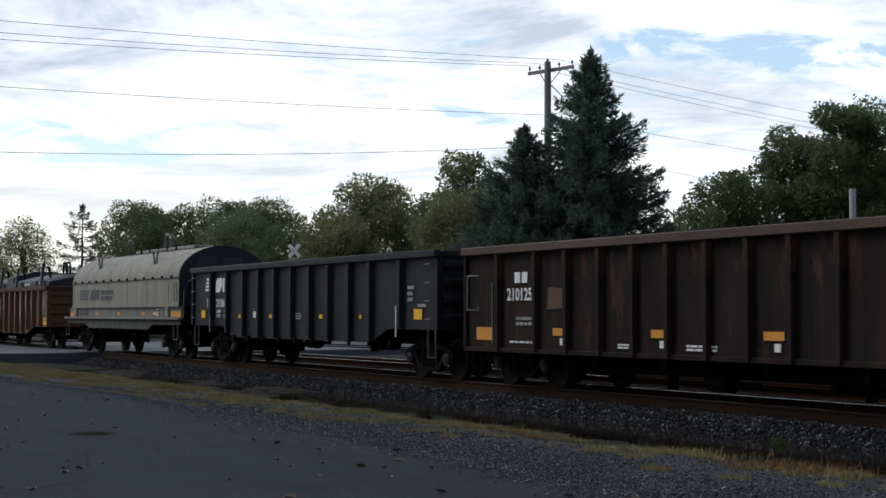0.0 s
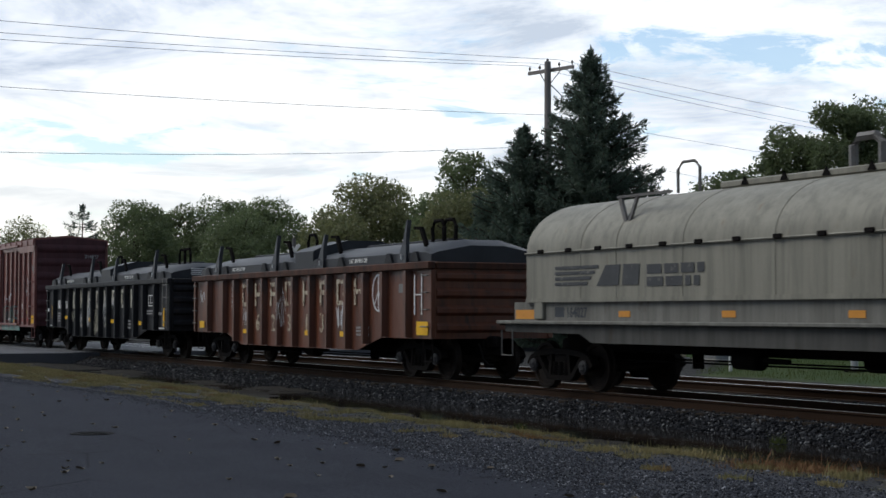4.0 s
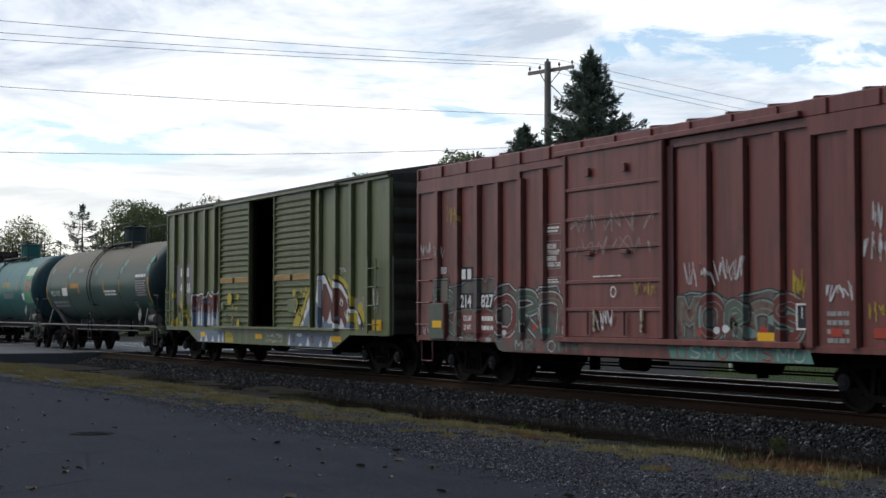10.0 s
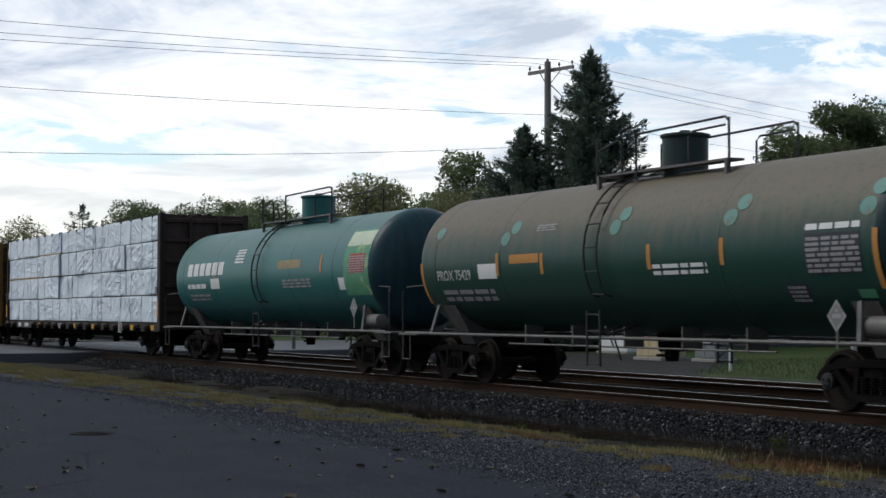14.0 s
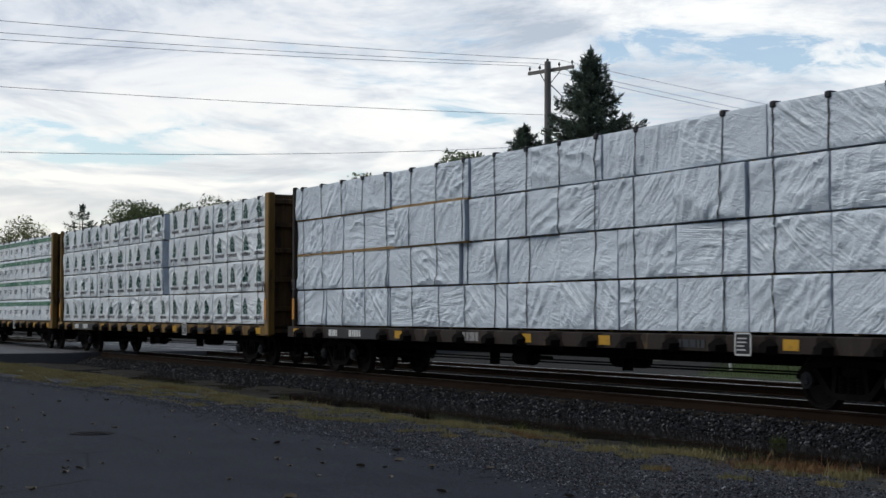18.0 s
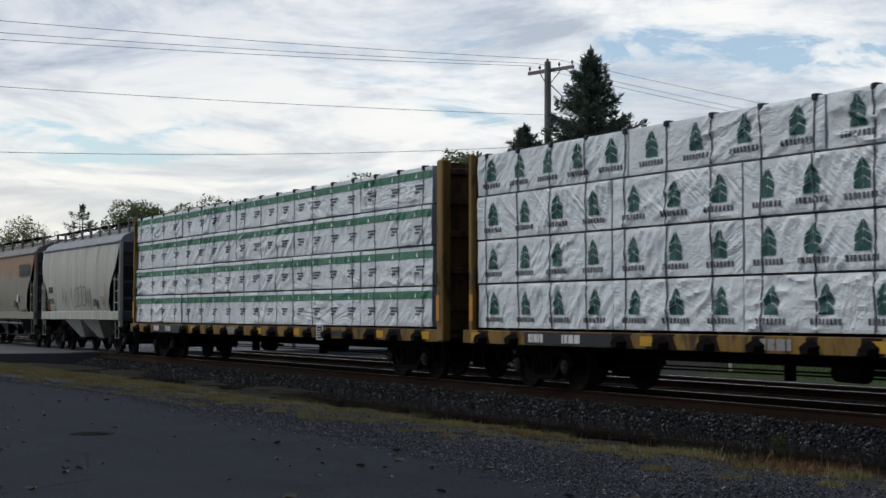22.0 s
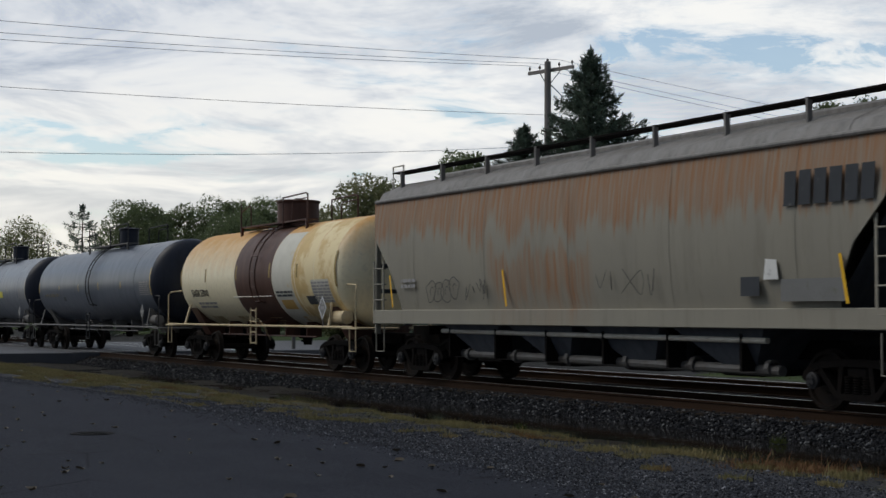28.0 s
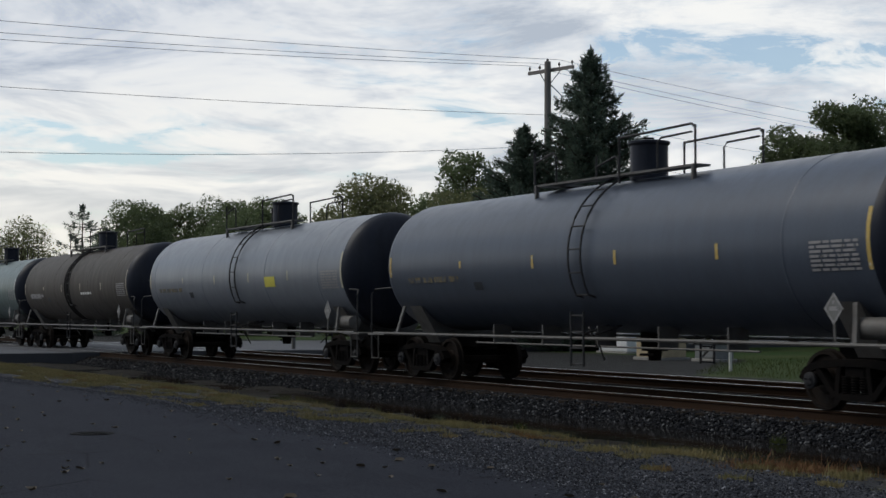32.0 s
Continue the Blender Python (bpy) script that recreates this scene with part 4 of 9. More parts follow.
def spruce(x, y, h, r, seed, label, whorls=26, material=None, per=10, density=1.0, power=0.82, scruff=0.9):
    """A tapered trunk with drooping boughs hung with needle sprays, their tips turned up."""
    rng, rnd = np.random.default_rng(seed), random.Random(seed)
    t = thing("spruce_tree", label, "tree", (x, y, -0.05), "trees behind the railway")
    part("trunk", Shape().rod((0, 0, -0.2), (0, 0, h * 0.97), 0.02 * h, 8, 0.02), BARK, t)
    boughs, pos, ups, sz = Shape(), [], [], []
    for k in range(whorls):
        u0 = k / (whorls - 1)
        m = max(5, int(per * (1 - 0.35 * u0)))
        for j in range(m):
            u = min(1, max(0, u0 + rnd.uniform(-1.0, 1.0) * scruff / whorls))
            z = h * (0.04 + 0.93 * u)
            reach0 = r * (1 - u) ** power + 0.10
            ang = 6.2832 * (j + rnd.random() * 0.8) / m + k * 1.3
            reach = reach0 * rnd.uniform(0.55, 1.02) * (1.0 if rnd.random() < 0.86 else 1.14)
            dx, dy = math.cos(ang), math.sin(ang)
            droop = 0.05 + 0.26 * (1 - u)
            tip = [(dx * reach * q, dy * reach * q, z - droop * reach * q + 0.34 * reach * q * q + 0.05) for q in (0, 0.4, 0.75, 1.0)]
            boughs.pipe(tip, 0.014 + 0.006 * reach, 4)
            for _ in range(int((10 + 26 * reach) * density)):
                q = rnd.random() ** 0.6
                side = rnd.uniform(-1, 1) * (0.34 * reach * (1.1 - q) + 0.06)
                rise = rnd.random()
                pos.append((dx * reach * q - dy * side, dy * reach * q + dx * side, z - droop * reach * q + 0.34 * reach * q * q + (rise - 0.62) * 0.5))
                k2 = math.copysign(rnd.uniform(0.2, 0.9), side)
                ups.append((dx * 0.7 - dy * k2, dy * 0.7 + dx * k2, -0.55 + 1.7 * rise * q))
                sz.append(rnd.uniform(0.065, 0.17) + 0.01 * reach)
            for _ in range(3):
                pos.append(tuple(p + rnd.uniform(-0.10, 0.10) for p in tip[-1]))
                ups.append((dx * rnd.uniform(0.2, 1), dy * rnd.uniform(0.2, 1), rnd.uniform(0.2, 1.2)))
                sz.append(rnd.uniform(0.10, 0.17))
    for i in range(40):
        q = i / 40
        pos.append((rnd.uniform(-1, 1) * 0.2 * (1 - q), rnd.uniform(-1, 1) * 0.2 * (1 - q), h * (0.93 + 0.065 * q)))
        ups.append((rnd.uniform(-0.5, 0.5), rnd.uniform(-0.5, 0.5), 1))
        sz.append(rnd.uniform(0.1, 0.2))
    tagged(part("branch_work", boughs, BARK, t), kind="stuff")
    quads("needles", np.array(pos), np.array(sz), rng, material or NEEDLE, t, 0.36, np.array(ups))
    return t


spruce(-59.8, 39.8, 14.21, 6.11, 31, "tall dark blue-green spruce beside the utility pole", 44, per=15, density=2.4)
spruce(-61.8, 37.4, 10.64, 5.59, 32, "smaller dark spruce crowding a taller one", 34, per=15, density=2.4)
spruce(-116.1, 30.9, 10.05, 3.77, 33, "thin sparse spruce against the sky", 13, per=5, density=2.2, power=0.6, scruff=0.25)
broadleaf(-88.1, 42.0, 10.05, 3.51, 41, LEAF_AUTUMN, "broad tree with yellowing green leaves", 9000, 0.12)
broadleaf(-84.4, 38.2, 7.71, 2.73, 42, LEAF_AUTUMN, "low tree with yellow-green leaves", 6000, 0.10)
broadleaf(-79.6, 44.2, 11.35, 2.73, 43, LEAF, "tall thin-crowned tree with small leaves", 5500, 0.12, 0.15)
broadleaf(-92.2, 48.2, 9.79, 2.60, 44, LEAF, "slender green tree with light foliage", 5000, 0.1, 0.1)
broadleaf(-75.8, 42.1, 8.36, 2.86, 45, LEAF_AUTUMN, "small bushy tree with yellow-green leaves", 6000, 0.08)
broadleaf(-115.4, 46.0, 10.83, 3.90, 46, LEAF, "dense round green tree", 8500, 0.1)
broadleaf(-123.5, 44.7, 11.35, 3.77, 47, LEAF, "green roadside tree with full crown", 7000, 0.1)
broadleaf(-124.9, 41.3, 10.57, 3.12, 48, LEAF, "narrow green tree with dense leaves", 6000, 0.1)
broadleaf(-120.5, 36.4, 10.70, 3.64, 49, LEAF, "dense green tree at the end of a row", 7500, 0.1)
broadleaf(-138.5, 42.9, 11.22, 2.86, 50, LEAF_AUTUMN, "thin tree with gaps in its crown", 3500, 0.15, 0.3)
broadleaf(-109.2, 41.3, 9.14, 3.90, 51, LEAF, "bushy green tree with low branches", 7000, 0.08)
broadleaf(-157.7, 35.9, 11.48, 3.51, 52, LEAF_AUTUMN, "sparse tree with few yellowing leaves", 3000, 0.3, 0.2)
broadleaf(-145.6, 29.4, 7.58, 3.77, 53, LEAF_AUTUMN, "low shrubby tree with thin yellowing leaves", 2200, 0.05, 0.3)
broadleaf(-62.1, 49.3, 8.88, 2.34, 54, LEAF_DARK, "small open-crowned green tree", 4200, 0.12, 0.15)
broadleaf(-68.2, 52.0, 7.58, 3.12, 55, LEAF_DARK, "low green tree with open branches", 4200, 0.08)
broadleaf(-62.4, 54.2, 11.48, 2.99, 56, LEAF_DARK, "dark green full-crowned tree", 9000, 0.10)
broadleaf(-59.5, 55.4, 12.78, 2.86, 57, LEAF_DARK, "tall dark green tree", 9000, 0.12)
broadleaf(-61.0, 59.9, 13.30, 3.64, 58, LEAF_DARK, "tall dark tree with open branches", 7500, 0.15, 0.12)
broadleaf(-54.0, 57.2, 11.61, 3.38, 59, LEAF_DARK, "dark green tree at the edge of the street", 8000, 0.12)


def far_wood():
    """A low belt of woods that closes the distance."""
    rng = np.random.default_rng(77)
    pos = []
    for i in range(9000):
        a = rng.uniform(-0.25, 3.4)
        d = rng.uniform(200, 250)
        h = 6.3 + 4.0 * noise.noise((a * 14, 0, 0)) + 2.0 * noise.noise((a * 60, 2, 0))
        pos.append((d * math.cos(a), d * math.sin(a) + 5, rng.uniform(0, 1) ** 0.8 * h))
    ob = quads("far_wood", np.array(pos), rng.uniform(0.8, 1.7, len(pos)), rng, LEAF_DARK, None)
    tagged(ob, "distant low belt of green woods", "woods", kind="stuff")


far_wood()


# ---- pole, wires and street things
ARM = radians(14)
PINS = (-1.5, -0.78, 0.6, 1.5)
POLE = (-66.3, 41.5, -0.05)


def utility_pole():
    t = thing("utility_pole", "weathered wooden utility pole with one crossarm", "utility pole", POLE)
    part("pole", Shape().rod((0, 0, -0.3), (0, 0, 14.5), 0.24, 14, 0.165), POLE_WOOD, t)
    # the arm lies across the wires
    mid, d = Vector((0, 0, 14.08)), Vector((math.cos(ARM), math.sin(ARM), 0))
    u = Vector((-d.y, d.x, 0)) * 0.07
    face = u * 3.2
    s = Shape()
    s.loft([[mid + d * k + u * q + Vector((0, 0, h)) + face for q, h in ((-1, -0.085), (1, -0.085), (1, 0.085), (-1, 0.085))] for k in (-1.59, 1.59)])
    part("crossarm", s, POLE_WOOD, t)
    for k in (-0.8, 0.8):
        part("brace", Shape().rod(mid + d * k + face, (0, 0, 13.2), 0.026, 5), STEEL, t)
    for k in PINS:
        q = mid + d * k + face
        part("insulator", Shape().turn_z([(0.08, 0.02), (0.18, 0.02), (0.18, 0.065), (0.26, 0.07), (0.31, 0.04), (0.34, 0.026)], 8), GLASSY, t, at=tuple(q))
    part("insulator", Shape().turn_z([(0.0, 0.026), (0.13, 0.065), (0.21, 0.04)], 8), GLASSY, t, at=(0, 0, 14.44))
    part("lamp_arm", Shape().pipe([(0, 0, 10.2), (0.52, 0.65, 10.62), (1.04, 1.3, 10.7)], 0.038), PIPE, t)
    part("loop_cable", Shape().pipe([(0.13, 0.13, 13.28), (0.45, 0.52, 12.76), (0.52, 0.65, 11.98), (0.78, 1.04, 11.46)], 0.026, 5), WIRE, t)
    part("loop_cable", Shape().pipe([(0.13, 0.13, 11.72), (0.52, 0.4, 11.85), (0.45, 0.45, 11.33), (0.13, 0.13, 11.2)], 0.02, 5), WIRE, t)


utility_pole()


def wire(p, q, sag, r=0.011):
    p, q = Vector(p), Vector(q)
    pts = [p.lerp(q, i / 28) - Vector((0, 0, sag * 4 * (i / 28) * (1 - i / 28))) for i in range(29)]
    s = Shape().pipe(pts, r, 5)
    tagged(part("overhead_wire", s, WIRE), "thin dark overhead wire strung from a pole", "wire", "overhead wires")


def wires():
    base = Vector((POLE[0], POLE[1], 14.38))
    d = Vector((math.cos(ARM), math.sin(ARM), 0))
    for k, dz, near, far, sag in WIRES:
        p = base + d * k + Vector((0, 0, dz))
        wire(p, near, sag)
        if far:
            wire(p, far, 0.4)


# (place on the arm, height above it, end over the car park, end over the street, sag)
WIRES = (
    (0.78, 0.07, (-60.6, 7.0, 13.01), (-81.9, 98.0, 13.95), 0.16),
    (-0.78, 0.07, (-61.8, 6.8, 12.70), (-83.5, 97.5, 13.50), 0.16),
    (-1.46, 0.03, (-62.4, 6.6, 12.49), (-84.2, 97.2, 13.24), 0.16),
    (0.00, -2.67, (-61.2, 6.9, 10.52), (-82.7, 97.8, 11.22), 0.16),
    (0.00, -4.23, (-61.2, 6.9, 7.81), (-82.7, 97.8, 7.58), 0.36),
)
wires()


def grey_post():
    t = thing("signal_post", "plain grey steel post beside the far track", "post", (-34.0, 31.8, -0.1))
    part("post", Shape().rod((0, 0, -0.3), (0, 0, 5.35), 0.11, 10, 0.10), surface("galvanised_post", (0.40, 0.41, 0.43), 0.5, 0.3, (0.3, 0.31, 0.33), 0.5, 2), t)
    part("base_plate", Shape().box(-0.22, 0.22, -0.22, 0.22, -0.05, 0.03, 0.01), STEEL, t)


grey_post()


def crossbuck():
    t = thing("crossing_sign", "white crossed-board railway sign on a grey mast", "road sign", (-60.6, 25.2, -0.2))
    part("mast", Shape().rod((0, 0, -0.2), (0, 0, 5.0), 0.09, 8), PIPE, t)
    for a in (45, -45):
        ob = part("board", Shape().box(-0.36, 0.36, -0.03, -0.01, -0.075, 0.075), surface("white_sign_board", (0.75, 0.75, 0.73), 0.5), t, at=(0.3, -0.1, 4.45))
        ob.rotation_euler = (0, radians(a), radians(40))
    part("lamp_bar", Shape().rod((-0.3, -0.1, 4.1), (0.9, -0.1, 4.1), 0.03), PIPE, t)


crossbuck()


def cabinets():
    tan, grey = surface("tan_cabinet_paint", (0.52, 0.43, 0.28), 0.55), surface("grey_cabinet_paint", (0.26, 0.27, 0.27), 0.5, 0.2)
    white = surface("white_cabinet_paint", (0.78, 0.79, 0.80), 0.5, 0, (0.66, 0.67, 0.68), 0.5, 2)
    concrete = surface("concrete", (0.3, 0.29, 0.27), 0.9)
    for x, y, w_, dp, h, m, lab in ((-54.0, 37.4, 2.1, 0.8, 0.92, white, "white metal equipment cabinet on a concrete base"), (-46.2, 33.8, 1.6, 1.1, 0.84, tan, "tan metal relay cabinet on a concrete base"), (-43.6, 34.2, 1.2, 0.8, 0.62, grey, "low grey metal cabinet on a concrete base")):
        t = thing("relay_cabinet", lab, "cabinet", (x, y, -0.1))
        part("body", Shape().box(-w_ / 2, w_ / 2, -dp / 2, dp / 2, 0.1, h, 0.02), m, t)
        part("roof", Shape().box(-w_ / 2 - 0.05, w_ / 2 + 0.05, -dp / 2 - 0.06, dp / 2 + 0.06, h, h + 0.05, 0.01), m, t)
        part("plinth", Shape().box(-w_ / 2 - 0.08, w_ / 2 + 0.08, -dp / 2 - 0.1, dp / 2 + 0.1, -0.1, 0.1, 0.02), concrete, t)
        for s_ in (-1, 1):
            part("door", Shape().box(min(0.02 * s_, w_ / 2 * s_ * 0.94), max(0.02 * s_, w_ / 2 * s_ * 0.94), -dp / 2 - 0.015, -dp / 2, 0.16, h - 0.05, 0.005), m, t)
    t = thing("marker_post", "white marker post with a black band", "post", (-36.7, 29.4, -0.15))
    part("post", Shape().rod((0, 0, -0.2), (0, 0, 1.35), 0.05, 8), surface("white_post_paint", (0.72, 0.72, 0.70), 0.5), t)
    part("band", Shape().rod((0, 0, 0.78), (0, 0, 0.92), 0.054, 8), STRAP, t)
    part("band", Shape().rod((0, 0, 1.12), (0, 0, 1.18), 0.054, 8), STRAP, t)


cabinets()


# ---- the train
MOVERS = []      # (thing, place along the train)
WHEELS = []      # (wheelset, place along the truck, place along the train)
WR = 0.46        # wheel radius


def wheel_meshes():
    s = Shape().turn_y([(-0.98, 0.075), (-0.62, 0.085), (0.62, 0.085), (0.98, 0.075)], 10)
    for q in (-1, 1):
        s.turn_y([(q * y, r) for y, r in ((0.655, 0.10), (0.655, 0.19), (0.70, 0.21), (0.72, 0.36), (0.685, 0.38), (0.685, 0.475), (0.70, 0.487), (0.715, 0.484), (0.73, 0.463), (0.82, 0.457), (0.822, 0.40), (0.775, 0.38), (0.76, 0.21), (0.80, 0.19), (0.80, 0.10))], 28)
        s.turn_y([(q * 0.98, 0.10), (q * 1.06, 0.10), (q * 1.085, 0.075)], 12)
        for k in range(3):
            a = k * 2.0944
            s.box(0.062 * math.cos(a) - 0.018, 0.062 * math.cos(a) + 0.018, min(q * 1.07, q * 1.10), max(q * 1.07, q * 1.10), 0.062 * math.sin(a) - 0.018, 0.062 * math.sin(a) + 0.018)
    return s.mesh("wheelset")


def frame_mesh(q):
    """Cast side frame of a freight truck."""
    y, s = q * 1.0, Shape()

    def bar(points, wd, h):
        for p, r in zip(points, points[1:]):
            s.beam((p[0], y, p[1]), (r[0], y, r[1]), wd, h)
    bar([(-1.12, 0.47), (-1.04, 0.60), (-0.78, 0.70), (-0.30, 0.745), (0.30, 0.745), (0.78, 0.70), (1.04, 0.60), (1.12, 0.47)], 0.17, 0.11)
    bar([(-0.78, 0.64), (-0.40, 0.24), (0.40, 0.24), (0.78, 0.64)], 0.15, 0.10)
    bar([(-0.36, 0.26), (-0.30, 0.72)], 0.15, 0.09)
    bar([(0.36, 0.26), (0.30, 0.72)], 0.15, 0.09)
    for x in (-0.89, 0.89):
        s.box(x - 0.13, x + 0.13, y - 0.10, y + 0.10, 0.40, 0.60, 0.03)
    return s.mesh("side_frame")


def spring_mesh(q):
    prof = []
    for i in range(7):
        prof += [(0.29 + i * 0.038, 0.062), (0.305 + i * 0.038, 0.083), (0.32 + i * 0.038, 0.062)]
    return Shape().turn_z(prof, 8, 0, q * 1.02).mesh("spring")


WHEEL_ME, FRAME_ME, SPRING_ME = wheel_meshes(), {q: frame_mesh(q) for q in (-1, 1)}, {q: spring_mesh(q) for q in (-1, 1)}
BOLSTER_ME = Shape().box(-0.22, 0.22, -1.05, 1.05, 0.52, 0.70, 0.03).box(-0.32, 0.32, -0.32, 0.32, 0.66, 0.82, 0.02).mesh("truck")
SHOE_ME = Shape().box(0.36, 0.44, -0.82, 0.82, 0.40, 0.50, 0.02).box(-0.44, -0.36, -0.82, 0.82, 0.40, 0.50, 0.02).mesh("brake_beam")
COUPLER_ME = Shape().box(-0.9, 0.0, -0.09, 0.09, 0.76, 0.92, 0.02).box(0.0, 0.26, -0.16, 0.12, 0.70, 0.98, 0.04).box(0.16, 0.32, -0.16, -0.04, 0.72, 0.96, 0.03).mesh("coupler")
HOSE_ME = Shape().pipe([(0.0, -0.35, 0.80), (0.12, -0.36, 0.70), (0.2, -0.34, 0.48), (0.34, -0.30, 0.36), (0.5, -0.25, 0.34)], 0.026, 6).mesh("air_hose")


def cap_mesh(q):
    """End cap of a roller bearing with three bolts."""
    s = Shape().turn_y([(q * 1.08, 0.13), (q * 1.125, 0.13), (q * 1.135, 0.115), (q * 1.135, 0.085), (q * 1.155, 0.08), (q * 1.16, 0.03)], 16)
    for k in range(3):
        a = 0.5 + k * 2.0944
        s.rod((0.055 * math.cos(a), q * 1.155, 0.055 * math.sin(a)), (0.055 * math.cos(a), q * 1.18, 0.055 * math.sin(a)), 0.018, 6)
    return s.mesh("bearing_cap")


CAP_ME = {q: cap_mesh(q) for q in (-1, 1)}
BEARING = surface("dusty_bearing_steel", (0.028, 0.029, 0.034), 0.6, 0.0, (0.026, 0.023, 0.022), 0.7, 9, None, (0.07, 0.045, 0.03), 0.66, 6)


def rail_car(name, label, category, u, half, trucks):
    """The empty of a car at u along the train with trucks, couplers and hoses."""
    t = thing(name, label, category, (u, TY, TZ), "cars of the freight train")
    MOVERS.append((t, u, TY, TZ))
    for x in trucks:
        tr = part("truck", BOLSTER_ME, STEEL, t, "cast steel two-axle freight truck", (x, 0, 0))
        for q in (-1, 1):
            part("side_frame", FRAME_ME[q], STEEL, tr)
            for sx in (-0.19, 0.0, 0.19):
                part("spring", SPRING_ME[q], STEEL, tr, at=(sx, 0, 0))
            ws = part("wheelset", WHEEL_ME, WHEEL, tr, at=(q * 0.89, 0, WR))
            WHEELS.append((ws, q * 0.89, u + x))
        for bx, by in ((-0.89, -1), (0.89, -1), (-0.89, 1), (0.89, 1)):
            part("bearing_cap", CAP_ME[by], BEARING, tr, at=(bx, 0, WR))
        part("brake_beam", SHOE_ME, STEEL, tr)
    for q in (-1, 1):
        for nm, me in (("coupler", COUPLER_ME), ("air_hose", HOSE_ME)):
            c = part(nm, me, STEEL, t, at=(q * half, 0, 0))
            c.rotation_euler = (0, 0, 0 if q > 0 else math.pi)
    return t


def underframe(t, half, z, gear=True):
    """Centre sill and brake gear below the floor."""
    part("centre_sill", Shape().box(-half, half, -0.22, 0.22, z - 0.38, z, 0.02), STEEL, t)
    if gear:
        part("brake_cylinder", Shape().turn_x([(-1.2, 0.02), (-1.2, 0.16), (-0.6, 0.17), (-0.55, 0.05), (0.1, 0.04)], z - 0.42, 14, -0.55, caps=True), STEEL, t)
        part("air_reservoir", Shape().turn_x([(0.7, 0.05), (0.75, 0.2), (1.7, 0.2), (1.75, 0.05)], z - 0.40, 14, 0.6, caps=True), STEEL, t)
        s = Shape().rod((-half * 0.75, -0.4, z - 0.52), (half * 0.75, -0.4, z - 0.5), 0.018).rod((-half * 0.6, 0.35, z - 0.50), (half * 0.7, 0.35, z - 0.5), 0.018)
        s.box(-2.6, -2.56, -0.43, -0.2, z - 0.62, z - 0.36).box(2.4, 2.44, -0.43, -0.2, z - 0.6, z - 0.36)
        part("brake_rod", s, STEEL, t)
        for x in (-half * 0.45, -half * 0.18, half * 0.15, half * 0.42):
            part("cross_bearer", Shape().box(x - 0.05, x + 0.05, -1.35, 1.35, z - 0.22, z - 0.02), STEEL, t)


def ladder(t, x0, x1, z0, z1, n, y, m, rails=True, name="ladder"):
    """Rungs between two rails, or single grab irons where it has none."""
    whole = t
    if rails:
        whole = part(name, Shape().box(x0 - 0.025, x0 + 0.025, y - 0.012, y + 0.012, z0, z1), m, t)
        part("ladder_rail", Shape().box(x1 - 0.025, x1 + 0.025, y - 0.012, y + 0.012, z0, z1), m, whole)
    for i in range(n):
        z = z0 + (z1 - z0) * (i + 0.5) / n
        part("rung" if rails else "grab_iron", Shape().pipe([(x0, y + 0.07, z), (x0, y, z), (x1, y, z), (x1, y + 0.07, z)], 0.016, 5), m, whole)
    return whole


def stirrup(t, x, z, y=-1.45, m=None, wd=0.42, drop=0.5):
    part("sill_step", Shape().pipe([(x - wd / 2, y, z), (x - wd / 2, y, z - drop), (x + wd / 2, y, z - drop), (x + wd / 2, y, z)], 0.018, 5), m or STEEL, t)


def reflector(t, x, z, wd, h, y, m=None, name="reflector"):
    part(name, plate(x - wd / 2, x + wd / 2, z - h / 2, z + h / 2, y - 0.006), m or YELLOW, t)


def hat_rib(h, wd=0.16, d=0.12, taper=0.0, top=0.6):
    """A pressed stake: trapezoid section standing h tall, its face towards -y."""
    s = Shape()
    s.loft([[(-wd / 2 * k, 0, z), (-wd / 2 * top * k, -d, z), (wd / 2 * top * k, -d, z), (wd / 2 * k, 0, z)] for z, k in ((0, 1 - taper), (h, 1.0))])
    return s


def end_wall(t, x, z0, z1, half_w, m, n=4, d=0.09, label="", peak=0.0):
    """A wall across the car with n horizontal corrugations that face outward."""
    q = 1 if x > 0 else -1
    s = Shape()
    s.loft([[(x - 0.05, y, z) for y, z in ((-half_w, z0), (half_w, z0), (half_w, z1), (0, z1 + peak), (-half_w, z1))],
            [(x + 0.02 * q + (0.05 if q < 0 else 0) * 0, y, z) for y, z in ((-half_w, z0), (half_w, z0), (half_w, z1), (0, z1 + peak), (-half_w, z1))]])
    wall = part("end_wall", s, m, t, label)
    for i in range(n):
        s = Shape()
        z = z0 + (z1 - z0) * (i + 0.65) / (n + 0.25)
        h = (z1 - z0) / (n + 0.25) * 0.30
        a = x + 0.02 * q
        s.loft([[(a, y, z - h), (a + d * q * k, y, z - h * 0.4), (a + d * q * k, y, z + h * 0.4), (a, y, z + h)] for y, k in ((-half_w * 0.96, 0.3), (-half_w * 0.86, 1), (half_w * 0.86, 1), (half_w * 0.96, 0.3))])
        part("end_rib", s, m, wall)
    return wall


def side_sheet(t, half, z0, z1, y, m, belly=None, name="side_panel"):
    """A side sheet, its lower edge dropped to belly between the trucks."""
    if belly is None:
        prof = [(-half, z0), (half, z0), (half, z1), (-half, z1)]
    else:
        zb, a, b = belly
        prof = [(-half, z0), (-b, z0), (-a, zb), (a, zb), (b, z0), (half, z0), (half, z1), (-half, z1)]
    return part(name, Shape().along_y(prof, y, y + 0.04), m, t, smooth=False)


